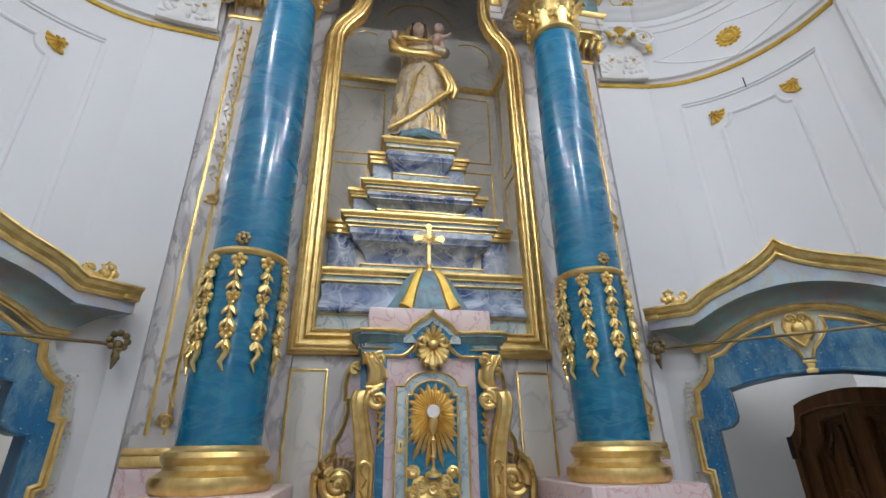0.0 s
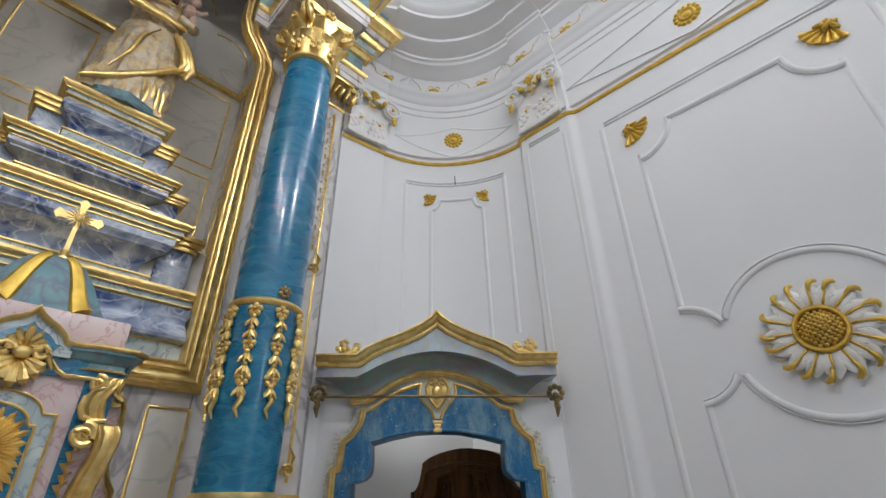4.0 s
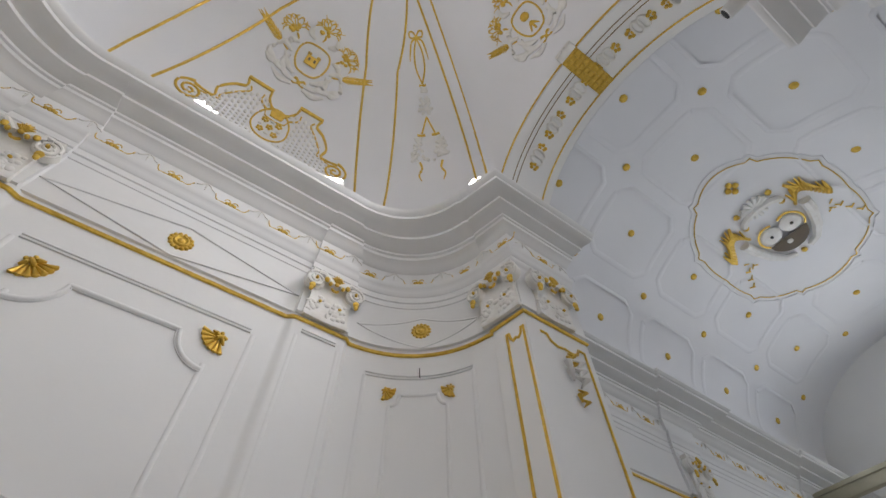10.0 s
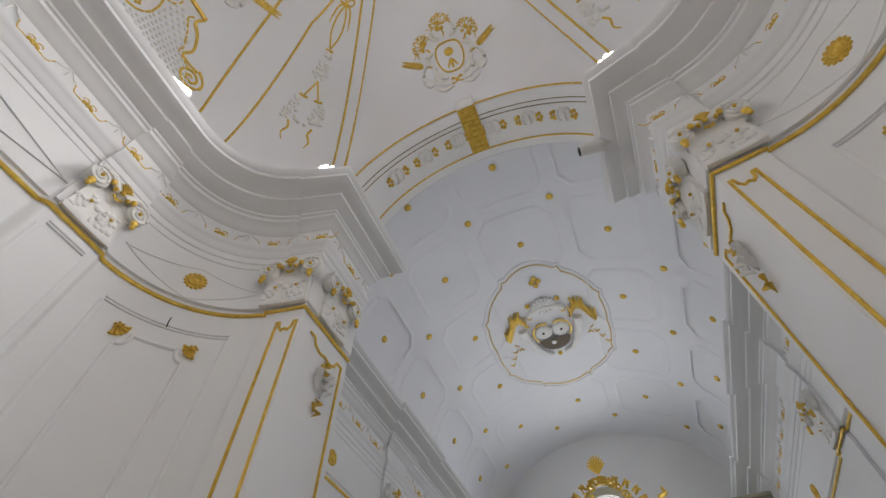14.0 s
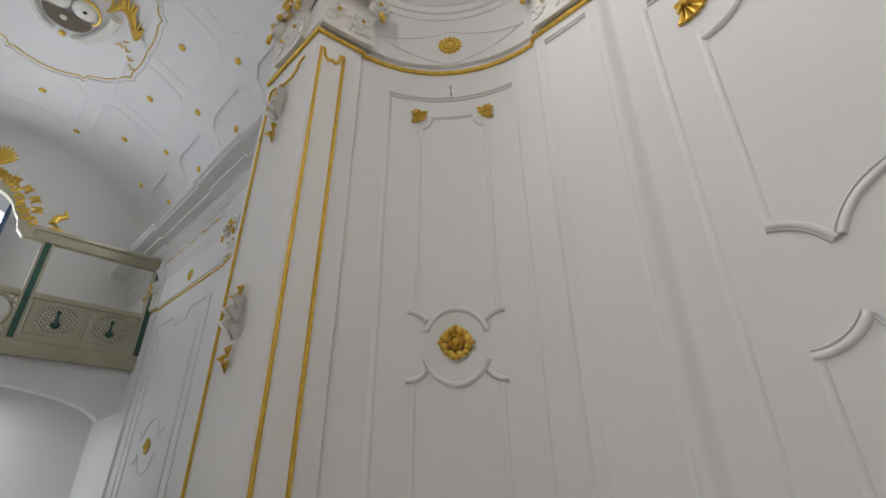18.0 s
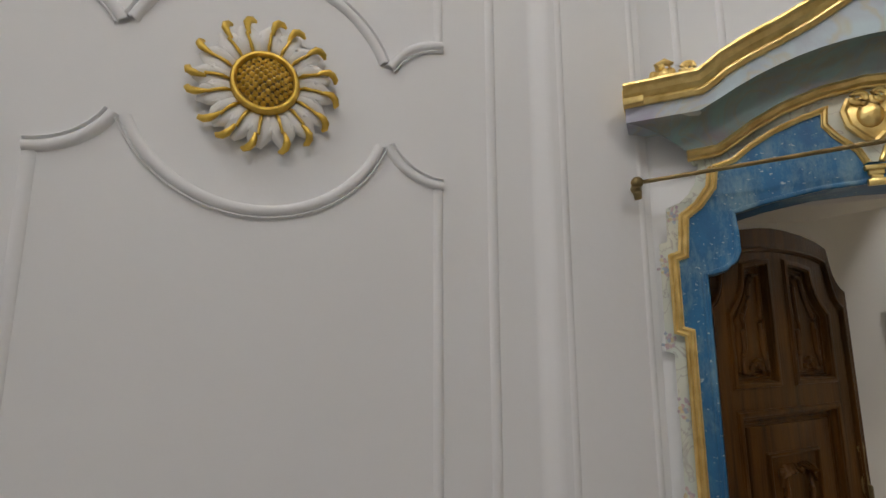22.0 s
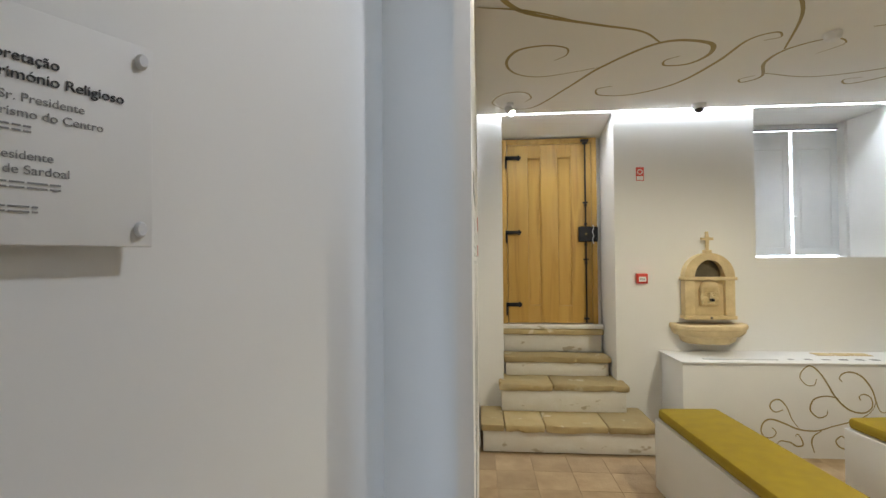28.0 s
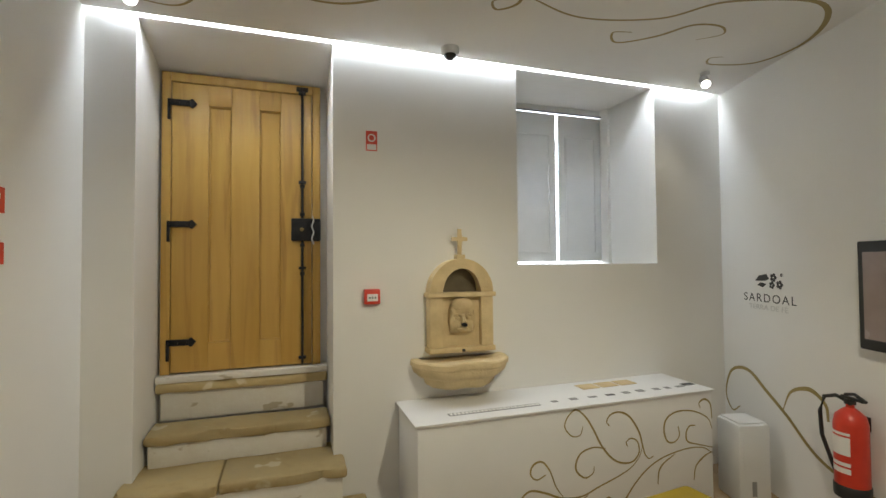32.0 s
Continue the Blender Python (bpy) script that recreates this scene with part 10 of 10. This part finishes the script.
ceiling_band(0.6, (-1.95, 5.16), (-1.67, 5.22), (-1.34, 5.37))
ceiling_band(1.0, (0.15, 5.88), (-0.05, 5.40), (-0.35, 4.95), (-0.30, 4.55), (0.05, 4.40), (0.25, 4.60), (0.15, 4.80))
ceiling_band(0.8, (0.5, 5.6), (0.9, 5.5), (1.2, 5.15), (1.0, 4.8), (0.7, 4.95), (0.8, 5.15))
ceiling_band(0.7, (1.6, 5.75), (1.4, 5.45), (1.6, 5.2), (1.85, 5.35), (1.75, 5.5))

# ceiling fittings
def track_spot(x, y, tx, ty, tz):
    ob = thing("ceiling_spot", pose(x, y, CEIL), "small white adjustable ceiling spotlight, lit", "spotlight", "ceiling spotlights")
    part("base", lathe(bmesh.new(), [(0.032, 0.0), (0.032, -0.02), (0.012, -0.022), (0.012, -0.05)], seg=16), PLASTIC, ob)
    d = (Vector((tx, ty, tz)) - Vector((x, y, CEIL - 0.08))).normalized()
    m = Matrix.Translation((0, 0, -0.07)) @ d.to_track_quat("Z", "Y").to_matrix().to_4x4()
    part("head", lathe(bmesh.new(), [(0.02, -0.05), (0.034, -0.045), (0.036, 0.05), (0.031, 0.052), (0.030, 0.04)], seg=18, m=m), PLASTIC, ob)
    part("led_lens", lathe(bmesh.new(), [(0.0, 0.041), (0.028, 0.041), (0.028, 0.044), (0.0, 0.046)], seg=16, m=m), LEDSOFT, ob, "glowing lens")


track_spot(-1.66, 6.80, -0.9, 5.4, 1.4)
track_spot(2.06, 6.80, 1.0, 5.4, 1.4)
track_spot(-1.52, 4.70, -1.98, 4.9, 1.7)
dm = thing("dome_camera", pose(0.10, 7.0, CEIL), "small white ceiling camera with dark dome", "security camera")
part("base", lathe(bmesh.new(), [(0.06, 0.0), (0.06, -0.03), (0.05, -0.045)], seg=20), PLASTIC, dm)
bm = bmesh.new()
blob(bm, (0, 0, -0.045), 0.042, 0.042, 0.035, seg=14)
part("dome", bm, BLACK, dm, "dark glossy dome")
sm = thing("smoke_detector", pose(0.31, 5.67, CEIL), "white round smoke detector on the ceiling", "smoke detector")
part("body", lathe(bmesh.new(), [(0.05, 0.0), (0.05, -0.02), (0.038, -0.045), (0.015, -0.05)], seg=20), PLASTIC, sm)

# signs and alarm on the far wall
sg = thing("hose_sign", pose(-0.395, FARY, 2.385), "red and white fire alarm sign on the white wall", "safety sign", "safety signs")
part("plate", boxes((-0.037, 0.037, -0.003, 0, -0.065, 0.065)), RED, sg)
part("ring", bead(bmesh.new(), arc(0, 0.02, 0.022, 0, 345, 23), 0.008, 0.0012, pose(0, -0.003, 0), True), PAPER, sg)
part("white_field", boxes((-0.03, 0.03, -0.004, -0.003, -0.058, -0.022)), PAPER, sg)
al = thing("alarm_button", pose(-0.40, FARY, 1.375), "red manual fire alarm button with white face", "alarm button")
part("case", boxes((-0.05, 0.05, -0.045, 0, -0.048, 0.048), bevel=0.006), RED, al)
part("face", boxes((-0.034, 0.034, -0.048, -0.044, -0.028, 0.018), bevel=0.002), PAPER, al)
for k in (-0.018, 0, 0.018):
    part("mark", boxes((k - 0.005, k + 0.005, -0.050, -0.048, -0.01, 0.0)), INK, al)

# right wall: wordmark, screen, extinguisher, dehumidifier, painted stem
RW = pose(2.60, FARY, 0, 0, 0, -18) @ facing(0, 0, 0, -1, 0)
wm = thing("wordmark", RW @ pose(0.0, -0.002, 0), "dark grey town wordmark with flower emblem on the wall", "wordmark")
text("SARDOAL", 0.088, INK, pose(0.275, 0, 1.275) @ UPRIGHT, parent=wm, width=0.535, spacing=1.25, extrude=0.0004)
text("TERRA DE F\u00c9", 0.052, FAINTINK, pose(0.335, 0, 1.218) @ UPRIGHT, parent=wm, width=0.40)
for x, z, r in ((0.60, 1.46, 0.028), (0.66, 1.41, 0.028), (0.585, 1.405, 0.024), (0.68, 1.48, 0.012)):
    bm = bmesh.new()
    for j in range(5):
        a = 2 * math.pi * j / 5
        slab(bm, arc(x + r * 0.7 * math.cos(a), z + r * 0.7 * math.sin(a), r * 0.48, 0, 340, 12), 0.001)
    part("blossom", bm, INK, wm)
part("leaf", slab(bmesh.new(), [(0.41, 1.43), (0.45, 1.47), (0.53, 1.485), (0.56, 1.45), (0.52, 1.435)], 0.001), INK, wm)
part("leaf", slab(bmesh.new(), [(0.43, 1.40), (0.47, 1.42), (0.53, 1.41), (0.49, 1.385)], 0.001), INK, wm)
tv = thing("wall_screen", RW @ pose(1.33, -0.002, 0), "black framed flat screen on the white wall", "screen")
part("frame", boxes((0.0, 1.0, -0.055, 0.0, 1.09, 1.69), bevel=0.008), BLACK, tv)
SCREEN = material("screen_image", (0.34, 0.27, 0.25), 0.25, 0, (0.22, 0.17, 0.16), 3, 0.6, 0.0, 40)
part("display", boxes((0.035, 0.965, -0.057, -0.054, 1.15, 1.63)), SCREEN, tv, "dim brownish picture")
part("vent", boxes((0.12, 0.2, -0.03, 0.0, 1.78, 1.80), bevel=0.004), PLASTIC, tv)
ex = thing("fire_extinguisher", RW @ pose(1.305, -0.10, 0), "red fire extinguisher with black hose hung on the wall", "fire extinguisher")
part("cylinder", lathe(bmesh.new(), [(0.06, 0.28), (0.078, 0.30), (0.08, 0.32), (0.08, 0.66), (0.07, 0.71), (0.04, 0.74), (0.02, 0.755), (0.02, 0.775)], seg=28), RED, ex, "red steel cylinder")
part("foot_ring", lathe(bmesh.new(), [(0.083, 0.26), (0.085, 0.27), (0.085, 0.325), (0.081, 0.33), (0.05, 0.26)], seg=28), BLACK, ex)
part("valve", boxes((-0.02, 0.02, -0.02, 0.02, 0.77, 0.80), (-0.05, 0.09, -0.012, 0.012, 0.80, 0.815), bevel=0.004), BLACK, ex)
part("lever", tube(bmesh.new(), [(-0.03, 0, 0.82), (0.03, 0, 0.835), (0.10, 0, 0.81)], 0.009, 6), BLACK, ex)
part("hose", tube(bmesh.new(), [(-0.02, 0, 0.785), (-0.08, -0.01, 0.80), (-0.15, -0.02, 0.775), (-0.185, -0.02, 0.68), (-0.175, -0.02, 0.54), (-0.13, -0.01, 0.42), (-0.098, 0, 0.33)], 0.011, 8), BLACK, ex, "black rubber hose")
for z0, z1 in ((0.61, 0.625), (0.50, 0.60), (0.44, 0.46), (0.40, 0.43)):
    bm = bmesh.new()
    rows = [[Vector((0.0805 * math.sin(a), -0.0805 * math.cos(a), z)) for a in [radians(-45 + 9 * k) for k in range(11)]] for z in (z0, z1)]
    ring_faces(bm, rows)
    part("label_bar", bm, PAPER, ex)
part("hanger", boxes((-0.02, 0.02, 0.07, 0.098, 0.62, 0.70)), IRON, ex)
GREYPLASTIC = material("grey_white_plastic", (0.72, 0.73, 0.73), 0.4, 0, (0.68, 0.69, 0.69), 5, 0.5, 0.02, 60)
dh = thing("dehumidifier", pose(2.19, 6.68, RF, 0, 0, -14), "white plastic dehumidifier standing on the floor", "dehumidifier")
part("case", boxes((-0.11, 0.13, -0.12, 0.12, 0.0, 0.55), bevel=0.025), GREYPLASTIC, dh)
part("top_panel", boxes((-0.09, 0.11, -0.10, 0.10, 0.55, 0.56), bevel=0.004), GREYPLASTIC, dh)
part("tank_window", boxes((-0.02, 0.012, -0.124, -0.12, 0.06, 0.16)), GREYINK, dh)
part("front_panel", boxes((-0.08, 0.10, -0.126, -0.119, 0.24, 0.48), bevel=0.003), GREYPLASTIC, dh)
st = thing("painted_stem", pose(0, 0, 0), "ochre painted plant scroll on the white wall", "wall scroll", "painted scrolls")
RWI = RW @ pose(0, -0.002, 0)
for ctrl in (((0.20, 0.42), (0.10, 0.36), (0.02, 0.48), (0.10, 0.68), (0.30, 0.73), (0.50, 0.62), (0.70, 0.50), (0.92, 0.34), (1.15, 0.27), (1.5, 0.25)),
             ((0.66, 0.53), (0.74, 0.68), (0.90, 0.74), (1.02, 0.68), (1.04, 0.58))):
    part("band", ribbon(bmesh.new(), smooth_curve(ctrl), 0.008, 0.030, 0.02, 0.0012, RWI), OCHRE, st)

# plaque in the passage
PM = facing(-2.309, 3.048, -0.078, 0.878, -0.478) @ Matrix.Diagonal((0.70, 1, 1.05, 1))
pl = thing("wall_plaque_sign", PM, "white acrylic plaque on four steel studs with black lettering", "plaque")
part("sheet", boxes((-0.411, 0.0, -0.020, -0.012, 1.590, 1.790), bevel=0.002), PAPER, pl, "white acrylic sheet")
for x in (-0.393, -0.018):
    for z in (1.607, 1.773):
        part("stud", lathe(bmesh.new(), [(0.008, -0.034), (0.008, 0.024), (0.006, 0.027)], seg=12, m=pose(x, 0.0, z, 90, 0, 0)), PLASTIC, pl, "steel stud")
for z, half, words in ((1.742, 0.090, "Centro de Interpreta\u00e7\u00e3o"), (1.727, 0.165, "da Semana Santa e do Patrim\u00f3nio Religioso"), (1.709, 0.118, "Inaugurado pelo Exmo. Sr. Presidente"), (1.696, 0.140, "da Entidade Regional de Turismo do Centro"), (1.661, 0.085, "e pelo Exmo. Sr. Presidente"), (1.649, 0.102, "da C\u00e2mara Municipal de Sardoal")):
    text(words, 0.0125 if z > 1.72 else 0.0105, INK if z > 1.72 else GREYINK, pose(-0.2055, -0.0208, z) @ UPRIGHT, parent=pl, align="CENTER", extrude=0.0008 if z > 1.72 else 0.0003, width=half)
for z, w in ((1.684, 0.125), (1.637, 0.186), (1.617, 0.140)):
    bm = bmesh.new()
    x = -w / 2
    while x < w / 2:
        ww = random.choice((0.008, 0.014, 0.02))
        for zz in (z, z + 0.0042):
            box(bm, -0.2055 + x, -0.2055 + min(x + ww, w / 2), -0.0212, -0.0202, zz, zz + 0.0014)
        x += ww + 0.0028
    part("text_line", bm, GREYINK, pl)
part("emblem", tube(bmesh.new(), [(-0.2055 + x, -0.0215, z) for x, z in smooth_curve(((0.007, 1.782), (-0.007, 1.780), (-0.005, 1.771), (0.007, 1.766), (0.0, 1.757), (-0.009, 1.759)), 4)], 0.0014, 5), GREYINK, pl)
part("emblem_base", boxes((-0.227, -0.184, -0.0212, -0.0202, 1.7525, 1.7545)), GREYINK, pl)
sw = thing("wall_socket", TW @ pose(6.0, 0, 0.25), "small white wall socket", "socket")
part("plate", boxes((-0.04, 0.04, -0.01, 0, -0.04, 0.04), bevel=0.003), PLASTIC, sw)

# clay tiles of the room floor
tiles = bpy.data.meshes.new("tile")
bm = boxes((-0.1475, 0.1475, -0.1475, 0.1475, -0.012, 0.0), bevel=0.002)
bm.to_mesh(tiles)
bm.free()
tiles.materials.append(CLAY)
floor_ob = bpy.data.objects["floor_room"]
for i in range(-7, 9):
    for j in range(0, 19):
        x, y = i * 0.297 + 0.1, 2.0 + j * 0.297
        if x < -2.35 or x > 2.55 or (y > 6.6 and -2 < x < -0.4):
            continue
        t = new("tile", tiles)
        t.parent = floor_ob
        t.matrix_basis = pose(x, y, RF + random.uniform(-0.001, 0.001), random.uniform(-0.15, 0.15), random.uniform(-0.15, 0.15), random.uniform(-0.2, 0.2))
